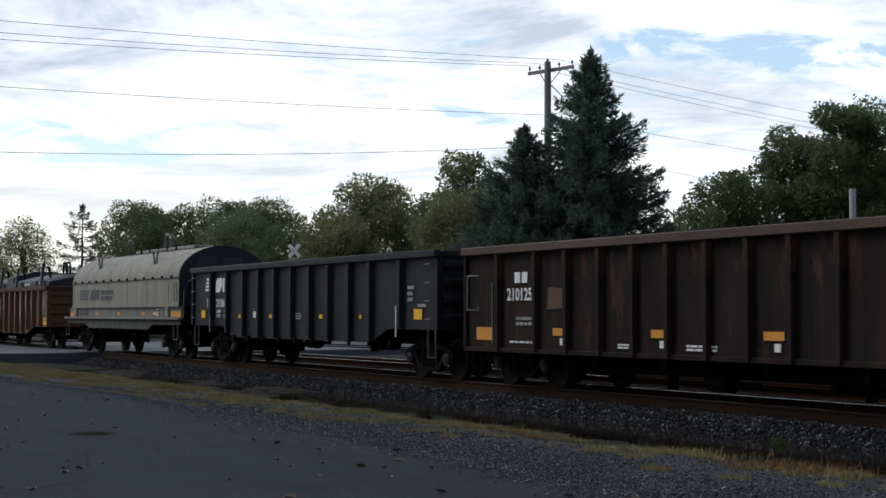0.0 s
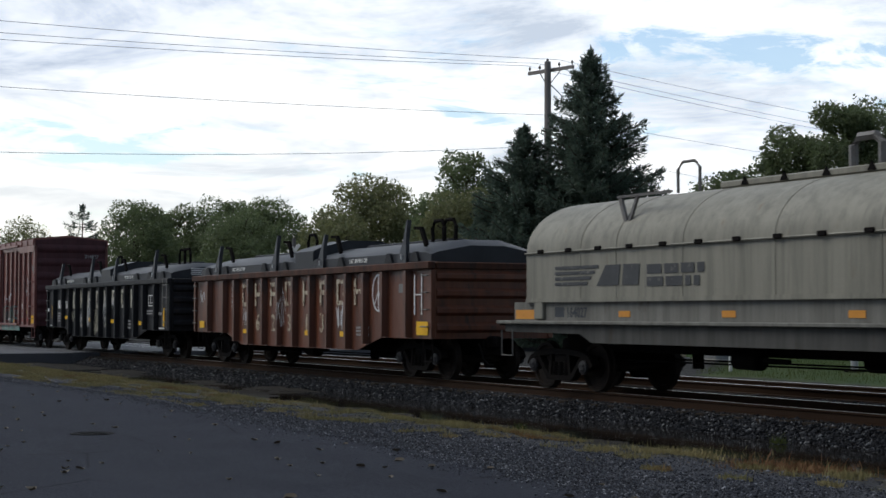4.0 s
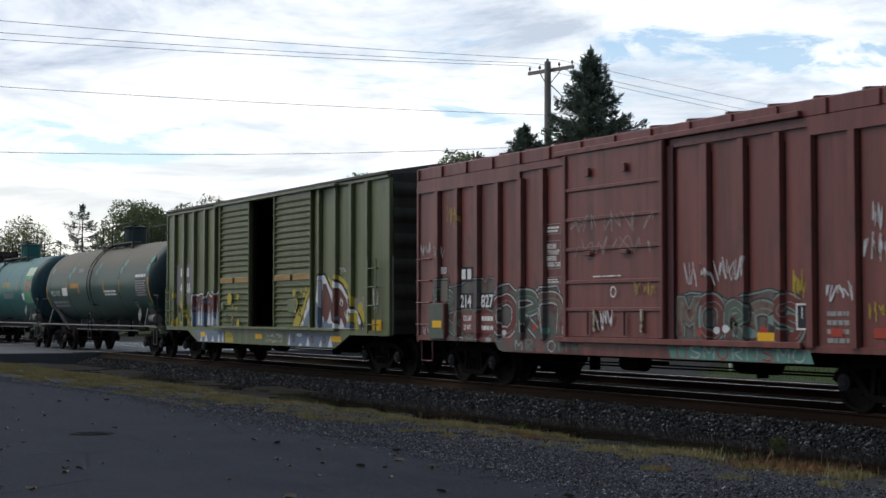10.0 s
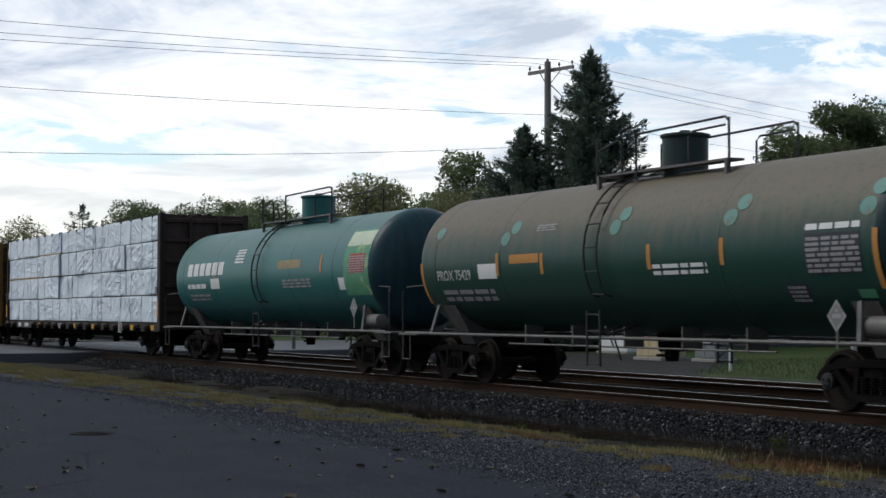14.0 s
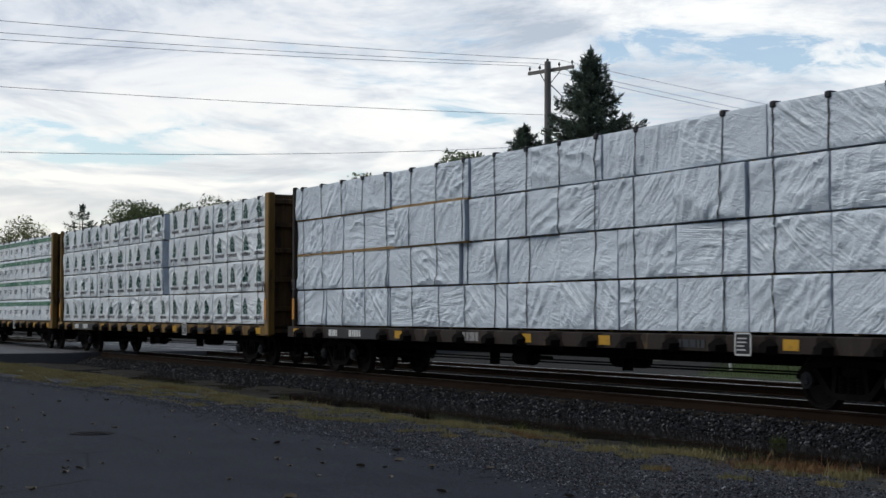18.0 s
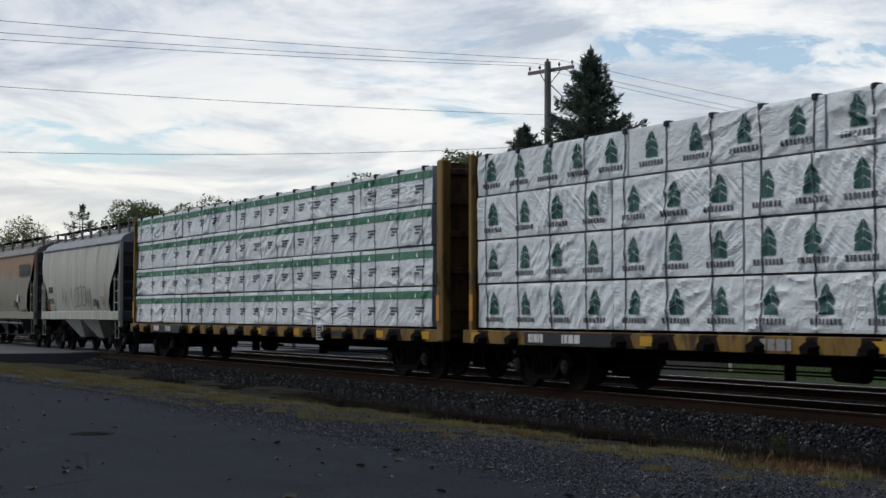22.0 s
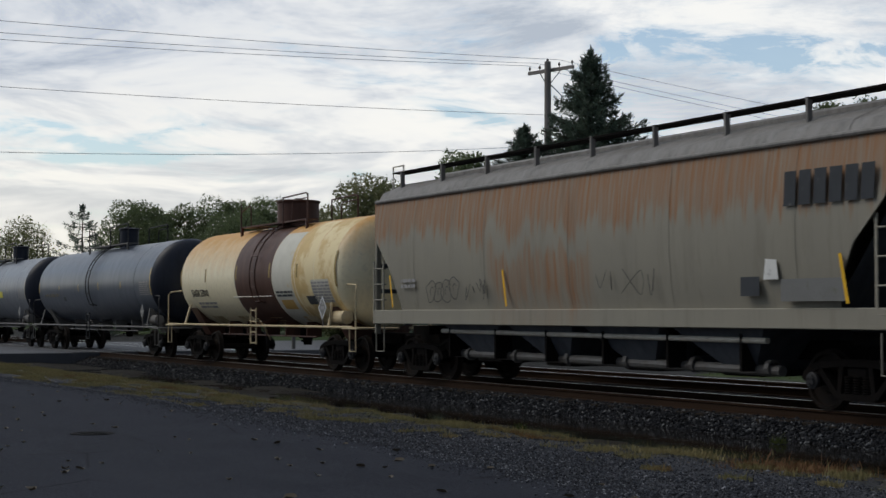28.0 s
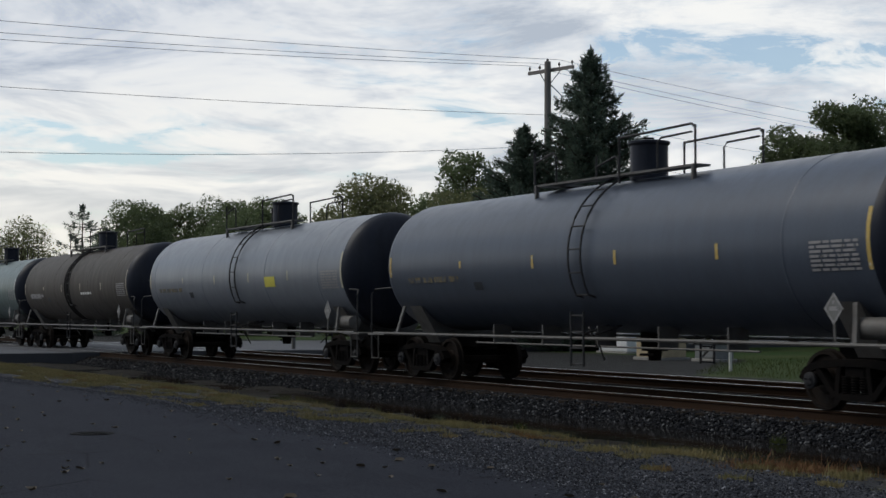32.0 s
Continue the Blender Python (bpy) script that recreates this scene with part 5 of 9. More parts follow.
def low_edge(x, z0, belly):
    if belly is None:
        return z0
    zb, a, b = belly
    return zb if abs(x) < a else z0 if abs(x) > b else zb + (z0 - zb) * (abs(x) - a) / (b - a)


def gondola(name, label, u, half, trucks, z0, z1, ribs, m, chord_m, belly=None, rib_w=0.2, rib_d=0.13):
    t = rail_car(name, label, "gondola car", u, half, trucks)
    yw = 1.47
    for q in (-1, 1):
        side_sheet(t, half, z0, z1 - 0.05, q * yw - 0.02, m, belly)
        part("top_chord", Shape().box(-half - 0.06, half + 0.06, q * 1.53 - 0.10, q * 1.53 + 0.08, z1 - 0.17, z1, 0.02), chord_m, t)
        for x in ribs:
            lo = low_edge(x, z0, belly) + 0.02
            rb = part("side_stake", hat_rib(z1 - 0.18 - lo, rib_w, rib_d, 0.25), m, t, at=(x, q * (yw + 0.018), lo))
            rb.rotation_euler = (0, 0, 0 if q < 0 else math.pi)
        if belly is None:
            part("side_sill", Shape().box(-half, half, q * 1.50 - 0.06, q * 1.50 + 0.05, z0 - 0.02, z0 + 0.07, 0.01), m, t)
    part("floor", Shape().box(-half, half, -1.45, 1.45, z0 + 0.02, z0 + 0.12), STEEL, t)
    for x in (-half, half):
        end_wall(t, x, z0, z1 - 0.1, 1.46, m, 4)
        part("end_chord", Shape().box(x - 0.08, x + 0.08, -1.43, 1.43, z1 - 0.17, z1 - 0.01, 0.02), chord_m, t)
        for y in (-1.5, 1.5):
            part("corner_post", Shape().box(x - 0.06, x + 0.06, y - 0.06, y + 0.06, z0, z1 - 0.18, 0.015), m, t)
    underframe(t, half, z0)
    return t


# a rusted dark gondola
CAR = gondola("gondola_car", "rusted dark brown steel gondola car with orange reflectors", -20.0, 8.12, (-6.6, 6.6), 0.72, 2.84,
              (-6.72, -5.3, -4.2, -3.1, -2.05, -1.05, 0.0, 1.05, 2.05, 3.1, 4.2, 5.3, 6.72), BROWN_BLACK, surface("rusty_top_chord", (0.085, 0.055, 0.042), 0.7, 0, (0.05, 0.035, 0.03), 0.7, 1.5, (0.5, 1, 1)))
part("company_mark", plate(-6.16, -5.95, 2.08, 2.29, -1.512), WHITE_MARK, CAR, "white company initials, shown as blocks")
part("company_mark", plate(-5.88, -5.68, 2.08, 2.29, -1.512), WHITE_MARK, CAR)
lettering("210125", 0.34, -6.45, 1.74, WHITE_MARK, CAR, -1.515, "white stencilled number", 0.95)
part("small_print", text_bars(2, -6.1, -5.4, 1.25, 1.45, 3, -1.513), GREY_MARK, CAR)
part("small_print", text_bars(1, -6.35, -5.25, 0.90, 0.96, 4, -1.513), WHITE_MARK, CAR)
part("rust_patch", blob([(-4.95, 1.55), (-4.3, 1.58), (-4.33, 1.95), (-4.9, 1.98)], -1.513), surface("raw_rust", (0.13, 0.075, 0.045), 0.8, 0, (0.08, 0.05, 0.035), 0.8, 3), CAR)
reflector(CAR, -7.3, 1.07, 0.75, 0.26, -1.512, ORANGE)
for rx in (-4.5, -1.35, 1.6, 4.6):
    reflector(CAR, rx, 1.13, 0.48, 0.14, -1.512, ORANGE)
    reflector(CAR, rx + 0.08, 0.95, 0.14, 0.13, -1.512, WHITE_MARK, "white_plate")
reflector(CAR, -6.85, 0.98, 0.14, 0.1, -1.512, WHITE_MARK, "white_plate")
part("small_print", text_bars(2, -2.6, -2.0, 0.86, 0.96, 5, -1.513), WHITE_MARK, CAR)
part("small_print", text_bars(2, -0.6, 0.2, 0.86, 0.98, 6, -1.513), WHITE_MARK, CAR)
part("corner_grab", Shape().pipe([(-7.95, -1.58, 2.25), (-7.45, -1.6, 2.25), (-7.45, -1.6, 1.55), (-7.95, -1.58, 1.55), (-7.95, -1.58, 2.25)], 0.02, 5), PIPE, CAR)
part("corner_ladder", Shape().box(-6.98, -6.95, -1.56, -1.5, 0.85, 2.1).box(-6.75, -6.72, -1.56, -1.5, 0.85, 2.1), PIPE, CAR)
stirrup(CAR, -7.4, 0.8)

# a black gondola
CAR = gondola("gondola_car", "black steel gondola car with white lettering", -37.45, 8.05, (-6.5, 6.8), 1.12, 2.87,
              (-6.30, -4.95, -3.63, -2.42, -1.25, -0.08, 1.14, 2.32, 3.55, 4.73, 6.33), BLACK, BLACK, (0.80, 4.7, 5.5))
for i in range(4):
    part("logo_stripe", blob([(-6.95 + 0.03 * i, 2.15 + i * 0.105), (-6.42 + 0.05 * i, 2.15 + i * 0.105), (-6.36 + 0.04 * i, 2.22 + i * 0.105), (-6.93 + 0.03 * i, 2.22 + i * 0.105)], -1.515), WHITE_MARK, CAR)
part("logo_block", blob([(-6.02, 2.1), (-5.7, 2.1), (-5.5, 2.3), (-5.5, 2.52), (-5.9, 2.52), (-6.02, 2.4)], -1.515), WHITE_MARK, CAR, "white company logo, shown as a block")
part("logo_block", blob([(-5.45, 2.1), (-4.98, 2.1), (-4.98, 2.3), (-5.2, 2.52), (-5.45, 2.52)], -1.515), WHITE_MARK, CAR)
part("company_mark", Shape().box(-6.78, -6.74, -1.519, -1.512, 1.68, 1.92).box(-6.63, -6.59, -1.519, -1.512, 1.68, 1.92).box(-6.54, -6.44, -1.519, -1.512, 1.68, 1.92), WHITE_MARK, CAR, "white company initials, shown as blocks")
lettering("211266", 0.31, -5.98, 1.68, WHITE_MARK, CAR, -1.515, "white stencilled number", 0.82)
for line, z in (("LD LMT", 1.50), ("LT WT", 1.36)):
    lettering(line, 0.125, -5.95, z, WHITE_MARK, CAR, -1.515, "white stencilled wording", 0.8)
    part("small_print", text_bars(1, -5.32, -4.98, z, z + 0.08, 8, -1.515, 1.0), WHITE_MARK, CAR)
for rx, rw, mm in ((7.12, 0.40, YELLOW), (-1.58, 0.32, YELLOW), (-7.1, 0.35, YELLOW), (1.75, 0.2, YELLOW), (4.1, 0.12, YELLOW), (-4.0, 0.2, YELLOW)):
    reflector(CAR, rx, 1.46 if rw > 0.33 else 1.40, rw, 0.23 if rw > 0.33 else 0.10, -1.515, mm)
reflector(CAR, -2.85, 1.45, 0.2, 0.17, -1.515, WHITE_MARK, "white_plate")
part("small_print", text_bars(3, 0.1, 0.5, 1.33, 1.52, 9, -1.515), GREY_MARK, CAR)
part("small_print", text_bars(3, 6.6, 6.9, 1.75, 2.15, 10, -1.515), GREY_MARK, CAR)
part("small_print", text_bars(1, 7.1, 7.5, 1.62, 1.74, 11, -1.515), GREY_MARK, CAR)
reflector(CAR, 6.28, 1.3, 0.035, 0.7, -1.65, WHITE_MARK, "white_stripe")
reflector(CAR, -6.15, 1.15, 0.03, 0.45, -1.65, GREY_MARK, "white_stripe")
for sx in (-1, 1):
    ladder(CAR, sx * 7.9 - 0.28 * (sx > 0), sx * 7.9 + 0.28 * (sx < 0), 1.15, 2.75, 4, -1.62, PIPE, False, "grab_irons")
    stirrup(CAR, sx * 7.75, 1.12, -1.5, PIPE, 0.36, 0.6)
for i in range(11):
    part("tie_down", Shape().box(-5.6 + i * 1.13, -5.52 + i * 1.13, -1.56, -1.50, 0.72, 0.86), STEEL, CAR)


# ---- a coil car under a round hood
SILL_GREY = paint("dirty_grey_sill_paint", (0.20, 0.195, 0.175), (0.12, 0.115, 0.10), 0.8, (0.10, 0.07, 0.05), 0.64, 0.7)
SILL_DARK = paint("grimy_sill_paint", (0.085, 0.083, 0.076), (0.045, 0.044, 0.042), 0.8, (0.06, 0.045, 0.035), 0.62, 0.75)


FADED_DARK = mark("faded_dark_stencil", (0.060, 0.062, 0.066), (0.16, 0.155, 0.14), 0.62, 6)


def coil_car(u):
    t = rail_car("coil_car", "grey-beige coil car with a long rounded hood", "coil car", u, 7.1, (-5.95, 4.7))
    zs, ze, zc = 1.72, 2.64, 3.66
    h0, h1 = -6.45, 6.5
    arch = [(-1.5, zs), (-1.5, ze)] + [(-1.5 * math.cos(a), ze + (zc - ze) * math.sin(a)) for a in [math.pi * i / 20 for i in range(1, 20)]] + [(1.5, ze), (1.5, zs)]
    inner = [(y * 0.985, z - 0.015) for y, z in arch]
    s = Shape()
    k = len(arch)
    s.loft([[(x, y, z) for y, z in arch] for x in (h0, h1)], False, False)
    s.loft([[(x, y, z) for y, z in inner] for x in (h0 + 0.05, h1 - 0.05)], False, False)
    part("hood", s, BEIGE, t, "rounded grey-beige steel hood")
    for x, lab in ((h0, ""), (h1, "hood end plate with shade put into its colour")):
        # the +x plate is navy, not beige: its shade is put into the colour
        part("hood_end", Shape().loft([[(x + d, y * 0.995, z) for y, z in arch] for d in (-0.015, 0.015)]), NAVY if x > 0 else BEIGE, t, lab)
    for x in (-4.55, -1.45, 0.88, 3.15, 5.45, -3.4):
        s = Shape()
        s.loft([[(x + d, y * e, zs + (z - zs) * (1 + (e - 1) * 0.6)) for y, z in arch] for d, e in ((-0.02, 1.0), (-0.015, 1.006), (0.015, 1.006), (0.02, 1.0))], False, False)
        part("hood_seam", s, BEIGE, t)
    for q in (-1, 1):
        part("side_rail", Shape().rod((h0, q * 1.53, ze), (h1, q * 1.53, ze), 0.022), BEIGE, t)
        for i in range(13):
            x = h0 + 0.6 + i * 0.98
            part("clip", Shape().box(x - 0.10, x + 0.10, q * 1.555 - 0.02, q * 1.555 + 0.02, ze - 0.02, ze + 0.06, 0.012), STEEL, t)
        part("hood_skirt", Shape().box(h0, h1, q * 1.5 - 0.025, q * 1.5 + 0.025, zs - 0.03, zs + 0.05), BEIGE, t)
        part("trough_side", Shape().box(-7.0, 6.6, q * 1.42 - 0.03, q * 1.42 + 0.03, 1.34, 1.70), SILL_GREY, t)
        part("ledge", Shape().box(-7.5, 6.7, q * 1.50 - 0.09, q * 1.50 + 0.05, 1.27, 1.34, 0.015), SILL_GREY, t)
        part("side_sill", Shape().along_y([(-7.3, 1.27), (-7.3, 1.12), (-4.6, 1.10), (-4.2, 0.94), (3.2, 0.94), (3.6, 1.10), (6.6, 1.12), (6.6, 1.27)], q * 1.46 - 0.03, q * 1.46 + 0.03), SILL_DARK, t)
        for x in (-6.0, 5.3):
            part("hood_guide", Shape().box(x - 0.16, x + 0.16, q * 1.47 - 0.05, q * 1.47 + 0.05, 1.36, 1.74, 0.02), BEIGE, t)
    part("floor", Shape().box(-7.3, 6.6, -1.4, 1.4, 1.12, 1.2), STEEL, t)
    underframe(t, 7.0, 1.12)
    for x in (-3.3, 3.4):
        for q in (-1, 1):
            y0 = q * 1.30
            s = Shape().beam((x, y0, 3.0), (x - 0.22, y0, 3.55), 0.05, 0.09).beam((x, y0, 3.0), (x + 0.30, y0, 3.55), 0.05, 0.06)
            s.beam((x - 0.30, y0, 3.57), (x + 1.3, y0, 3.57), 0.05, 0.045)
            part("lifting_bracket", s, PIPE, t, "grey steel lifting bracket")
    part("roof_beam", Shape().box(-1.9, 4.6, -0.35, 0.35, zc - 0.02, zc + 0.10, 0.02), BEIGE, t)
    for i in range(5):
        part("gusset", Shape().along_y([(-1.3 + i, zc), (-1.12 + i, zc), (-1.21 + i, zc + 0.15)], -0.38, -0.35), STEEL, t)
    for x in (-2.9, 1.6, 4.9):
        part("lifting_bail", Shape().pipe([(x - 0.32, -0.25, zc), (x - 0.32, -0.25, zc + 0.42), (x - 0.18, -0.25, zc + 0.55), (x + 0.18, -0.25, zc + 0.55), (x + 0.32, -0.25, zc + 0.42), (x + 0.32, -0.25, zc)], 0.075 if x == 1.6 else 0.03, 6), PIPE, t)
    part("stripe", plate(-6.95, -5.95, 1.37, 1.55, -1.452), ORANGE, t)
    part("stripe", plate(5.6, 6.55, 1.37, 1.55, -1.452), ORANGE, t)
    for x in (-3.2, -0.3, 2.6, 4.0):
        reflector(t, x, 1.47, 0.35, 0.11, -1.453, ORANGE)
    lettering("164027", 0.26, -5.1, 1.41, DARK_MARK, t, -1.454, "dark stencilled number", 0.9)
    part("company_mark", plate(-5.5, -5.18, 1.41, 1.60, -1.454), DARK_MARK, t)
    part("notice_frame", Shape().box(4.05, 4.33, -1.46, -1.452, 1.40, 1.42).box(4.05, 4.33, -1.46, -1.452, 1.62, 1.64).box(4.05, 4.07, -1.46, -1.452, 1.42, 1.62).box(4.31, 4.33, -1.46, -1.452, 1.42, 1.62).box(4.18, 4.20, -1.46, -1.452, 1.42, 1.62).box(3.75, 3.9, -1.46, -1.452, 1.44, 1.52), WHITE_MARK, t)
    for i in range(4):
        part("logo_stripe", plate(-5.4, -4.3 + 0.12 * i, 2.0 + i * 0.1, 2.06 + i * 0.1, -1.512), FADED_DARK, t)
    part("logo_block", blob([(-4.0, 1.98), (-3.3, 1.98), (-3.25, 2.35), (-3.7, 2.35)], -1.512), FADED_DARK, t, "faded dark company logo blocks")
    part("logo_block", blob([(-3.2, 1.98), (-2.7, 1.98), (-2.65, 2.35), (-3.15, 2.35)], -1.512), FADED_DARK, t)
    part("company_name", text_bars(2, -2.45, -0.85, 1.95, 2.38, 2, -1.512, 0.75), FADED_DARK, t)
    for i in range(4):
        part("logo_stripe", Shape().box(h1 + 0.015, h1 + 0.02, -0.95 + 0.05 * i, -0.25, 2.98 + i * 0.09, 3.03 + i * 0.09), DARK_MARK, t)
    part("logo_block", Shape().box(h1 + 0.015, h1 + 0.02, 0.0, 0.62, 2.98, 3.28), DARK_MARK, t)
    part("end_handrail", Shape().pipe([(6.75, -1.42, 1.34), (6.78, -1.42, 2.2), (6.85, -1.3, 2.5), (6.9, -1.1, 2.58), (6.9, 1.3, 2.58), (6.75, 1.42, 1.34)], 0.022, 5), PIPE, t)
    part("side_grab", Shape().pipe([(6.3, -1.58, 1.85), (6.3, -1.6, 2.45), (6.55, -1.6, 2.45), (6.55, -1.58, 1.85)], 0.018, 5), PIPE, t)
    part("brake_wheel", Shape().turn_x([(6.86, 0.22), (6.9, 0.24), (6.9, 0.20)], 2.25, 16, -0.3, caps=True), STEEL, t)
    part("end_platform", Shape().box(6.5, 7.0, -1.45, 1.45, 1.24, 1.28), STEEL, t)
    part("end_platform", Shape().box(-7.6, -7.2, -1.45, 1.45, 1.24, 1.28), STEEL, t)
    stirrup(t, 6.2, 1.15, -1.5, PIPE)
    stirrup(t, -7.2, 1.15, -1.5, PIPE)


coil_car(-53.47)


# ---- gondolas under steel covers
def covered_gondola(u, half, trucks, ribs, m, letters, letter_m, guides, join, label, words, seed, chord_m):
    zt = 2.62
    belly = (0.60, half - 3.9, half - 2.6)
    t = gondola("gondola_car", label, u, half, trucks, 0.92, zt, ribs, m, chord_m, belly, 0.22, 0.16)
    rnd = random.Random(seed)
    cover_m = COVER
    lid = [(-1.44, zt), (-1.44, zt + 0.22), (-1.26, zt + 0.31), (-0.45, zt + 0.52), (0.45, zt + 0.52), (1.26, zt + 0.31), (1.44, zt + 0.22), (1.44, zt)]
    covers = []
    for a, b, lift in ((-half + 0.25, join - 0.1, 0.0), (join + 0.75, half - 0.2, 0.0), (join - 0.25, join + 0.95, 0.24)):
        prof = [(y, z + (lift if z > zt + 0.05 else 0)) for y, z in lid]
        ends = [[(x, y * k, zt + (z - zt) * k2) for y, z in prof] for x, k, k2 in ((a, 0.99, 0.72), (a + 0.28, 1, 1), (b - 0.28, 1, 1), (b, 0.99, 0.72))]
        if lift:
            ends = [[(x, y, z) for y, z in prof] for x in (a, b)]
        c = part("cover", Shape().loft(ends), cover_m, t, "black ribbed steel cover")
        covers.append(c)
        n = 5
        for i in range(n):
            x = a + (b - a) * (i + 0.5) / n
            if not lift and not any(w[1] - 0.22 < x < w[1] + 1.5 for w in words):
                part("cover_lug", Shape().along_y([(x - 0.20, zt + 0.02), (x + 0.20, zt + 0.02), (x + 0.07, zt + 0.24), (x - 0.07, zt + 0.24)], -1.50, -1.40), COVER_DARK, c)
    part("cover_ridge", Shape().box(-half + 1.6, join - 0.6, -0.2, 0.2, zt + 0.52, zt + 0.60, 0.01), cover_m, covers[0])
    part("cover_ridge", Shape().box(join + 1.6, half - 1.6, -0.2, 0.2, zt + 0.52, zt + 0.60, 0.01), cover_m, covers[1])
    for i, x in enumerate(guides):
        h = 0.86 if i % 2 == 0 else 0.98
        s = Shape().loft([[(x - a, y, z), (x + a, y, z), (x + a * 0.9, y + 0.10, z), (x - a * 0.9, y + 0.10, z)] for a, z, y in ((0.21, zt, -1.52), (0.20, zt + 0.10, -1.51), (0.075, zt + 0.50, -1.45), (0.03, zt + h, -1.38))])
        g = part("guide_post", s, GUIDE, t, "grey tapered cover guide")
        part("arrow", Shape().box(x - 0.012, x + 0.012, -1.535, -1.51, zt + 0.08, zt + 0.20), WHITE_MARK, g)
        part("guide_brace", Shape().beam((x + 0.38, -1.2, zt + 0.78), (x + 0.62, -1.2, zt + 0.38), 0.08, 0.10).beam((x + 0.06, -1.2, zt + 0.80), (x + 0.4, -1.2, zt + 0.78), 0.08, 0.07), STEEL, g)
    for x in (guides[1] - 0.1, guides[3] - 0.5, guides[3] + 0.05):
        part("lifting_bail", Shape().pipe([(x - 0.28, -0.3, zt + 0.5), (x - 0.30, -0.3, zt + 0.85), (x - 0.18, -0.3, zt + 1.02), (x + 0.18, -0.3, zt + 1.02), (x + 0.30, -0.3, zt + 0.85), (x + 0.28, -0.3, zt + 0.5)], 0.048, 6), STEEL, t, "thick curved lifting bail")
    # worn block shapes in place of the company name
    for i, x in enumerate(letters):
        lo, hi = 1.68, 2.32
        worn = Shape().box(x - 0.24, x - 0.13, -1.518, -1.512, lo, hi).box(x + 0.13, x + 0.24, -1.518, -1.512, lo + 0.3 * (i % 3 == 1), hi)
        for z in ((hi - 0.11, lo), ((lo + hi) / 2 - 0.05,), (hi - 0.11, (lo + hi) / 2 - 0.05))[i % 3]:
            worn.box(x - 0.13, x + 0.13, -1.518, -1.512, z, z + 0.11)
        part("company_name", worn, letter_m, t, "worn painted block in place of a letter")
    for (text, x, size, z) in words:
        lettering(text, 0.135, x, zt + 0.075, WHITE_MARK, t, -1.449, "white safety wording", 0.86)
    return t


COVER = surface("black_cover_paint", (0.022, 0.024, 0.029), 0.5, 0, (0.042, 0.045, 0.052), 0.6, 1.2, (0.4, 1.5, 1.5), (0.10, 0.10, 0.10), 0.72)
GUIDE = surface("grey_guide_paint", (0.040, 0.043, 0.048), 0.5, 0, (0.026, 0.027, 0.03), 0.6, 2)
COVER_DARK = surface("black_lug_paint", (0.012, 0.012, 0.014), 0.6, 0, (0.02, 0.02, 0.022), 0.5, 3)

CAR = covered_gondola(-71.68, 7.8, (-6.39, 6.3), (-6.44, -5.11, -4.19, -3.06, -2.01, -0.91, 0.16, 1.29, 2.36, 3.49, 4.49, 5.51, 6.72), OXIDE,
                      (-3.56, -2.56, -1.44, -0.36, 0.84, 1.94, 2.98, 4.01), WORN_WHITE, (-5.98, -1.48, 1.69, 6.33), 0.15,
                      "oxide red-brown gondola car with black steel covers", (("FIRST ON LAST OFF", -4.8, 0.16, 2.69), ("LAST ON FIRST OFF", 3.35, 0.16, 2.69)), 4, RUST_CHORD)
for text, x, size in (("6", -2.72, 0.62), ("2", -1.58, 0.62), ("3", -0.45, 0.62), ("1", 0.72, 0.62), ("3", 1.68, 0.66)):
    lettering(text, size, x, 1.02, WORN_WHITE, CAR, -1.517, "worn white stencilled digit", 0.95)
for rx, rw, rh in ((-7.2, 0.42, 0.2), (-3.5, 0.42, 0.12), (1.0, 0.5, 0.13), (3.2, 0.5, 0.13), (7.35, 0.55, 0.3)):
    reflector(CAR, rx, 0.98 if abs(rx) < 7 else 1.15, rw, rh, -1.517)
part("peace_sign", ribbon(ribbon(ribbon(ribbon(Shape(), [(5.13 + 0.42 * math.cos(a) * 0.75, 1.96 + 0.42 * math.sin(a)) for a in [6.2832 * i / 28 for i in range(29)]], 0.045, -1.52),
     [(5.13, 2.38), (5.13, 1.54)], 0.045, -1.521), [(5.13, 1.98), (4.90, 1.66)], 0.04, -1.522), [(5.13, 1.98), (5.36, 1.66)], 0.04, -1.522), SPRAY, CAR, "white sprayed circle sign")
part("graffiti", scribble(2.75, 3.4, 1.05, 1.75, 12, 0.035, -1.525, 6), SPRAY, CAR, "white sprayed squiggle")
part("graffiti", scribble(-3.75, -3.3, 1.1, 1.65, 13, 0.025, -1.525, 6), SPRAY, CAR)
part("graffiti", scribble(-7.35, -6.95, 1.75, 2.2, 14, 0.035, -1.525, 4), SPRAY, CAR)
part("graffiti", scribble(-0.75, -0.1, 1.05, 2.2, 15, 0.022, -1.69, 3), SPRAY, CAR)
part("small_print", text_bars(4, -4.65, -4.45, 1.6, 2.3, 16, -1.517), GREY_MARK, CAR)
part("notice_frame", Shape().box(6.95, 7.0, -1.52, -1.512, 1.45, 2.35).box(7.3, 7.33, -1.52, -1.512, 1.45, 2.35).box(6.95, 7.33, -1.52, -1.512, 1.88, 1.91), WHITE_MARK, CAR)
reflector(CAR, 6.35, 2.05, 0.3, 0.2, -1.517, PATCH, "grey_plate")
part("small_print", text_bars(3, 3.9, 4.6, 0.95, 1.2, 17, -1.517), GREY_MARK, CAR)
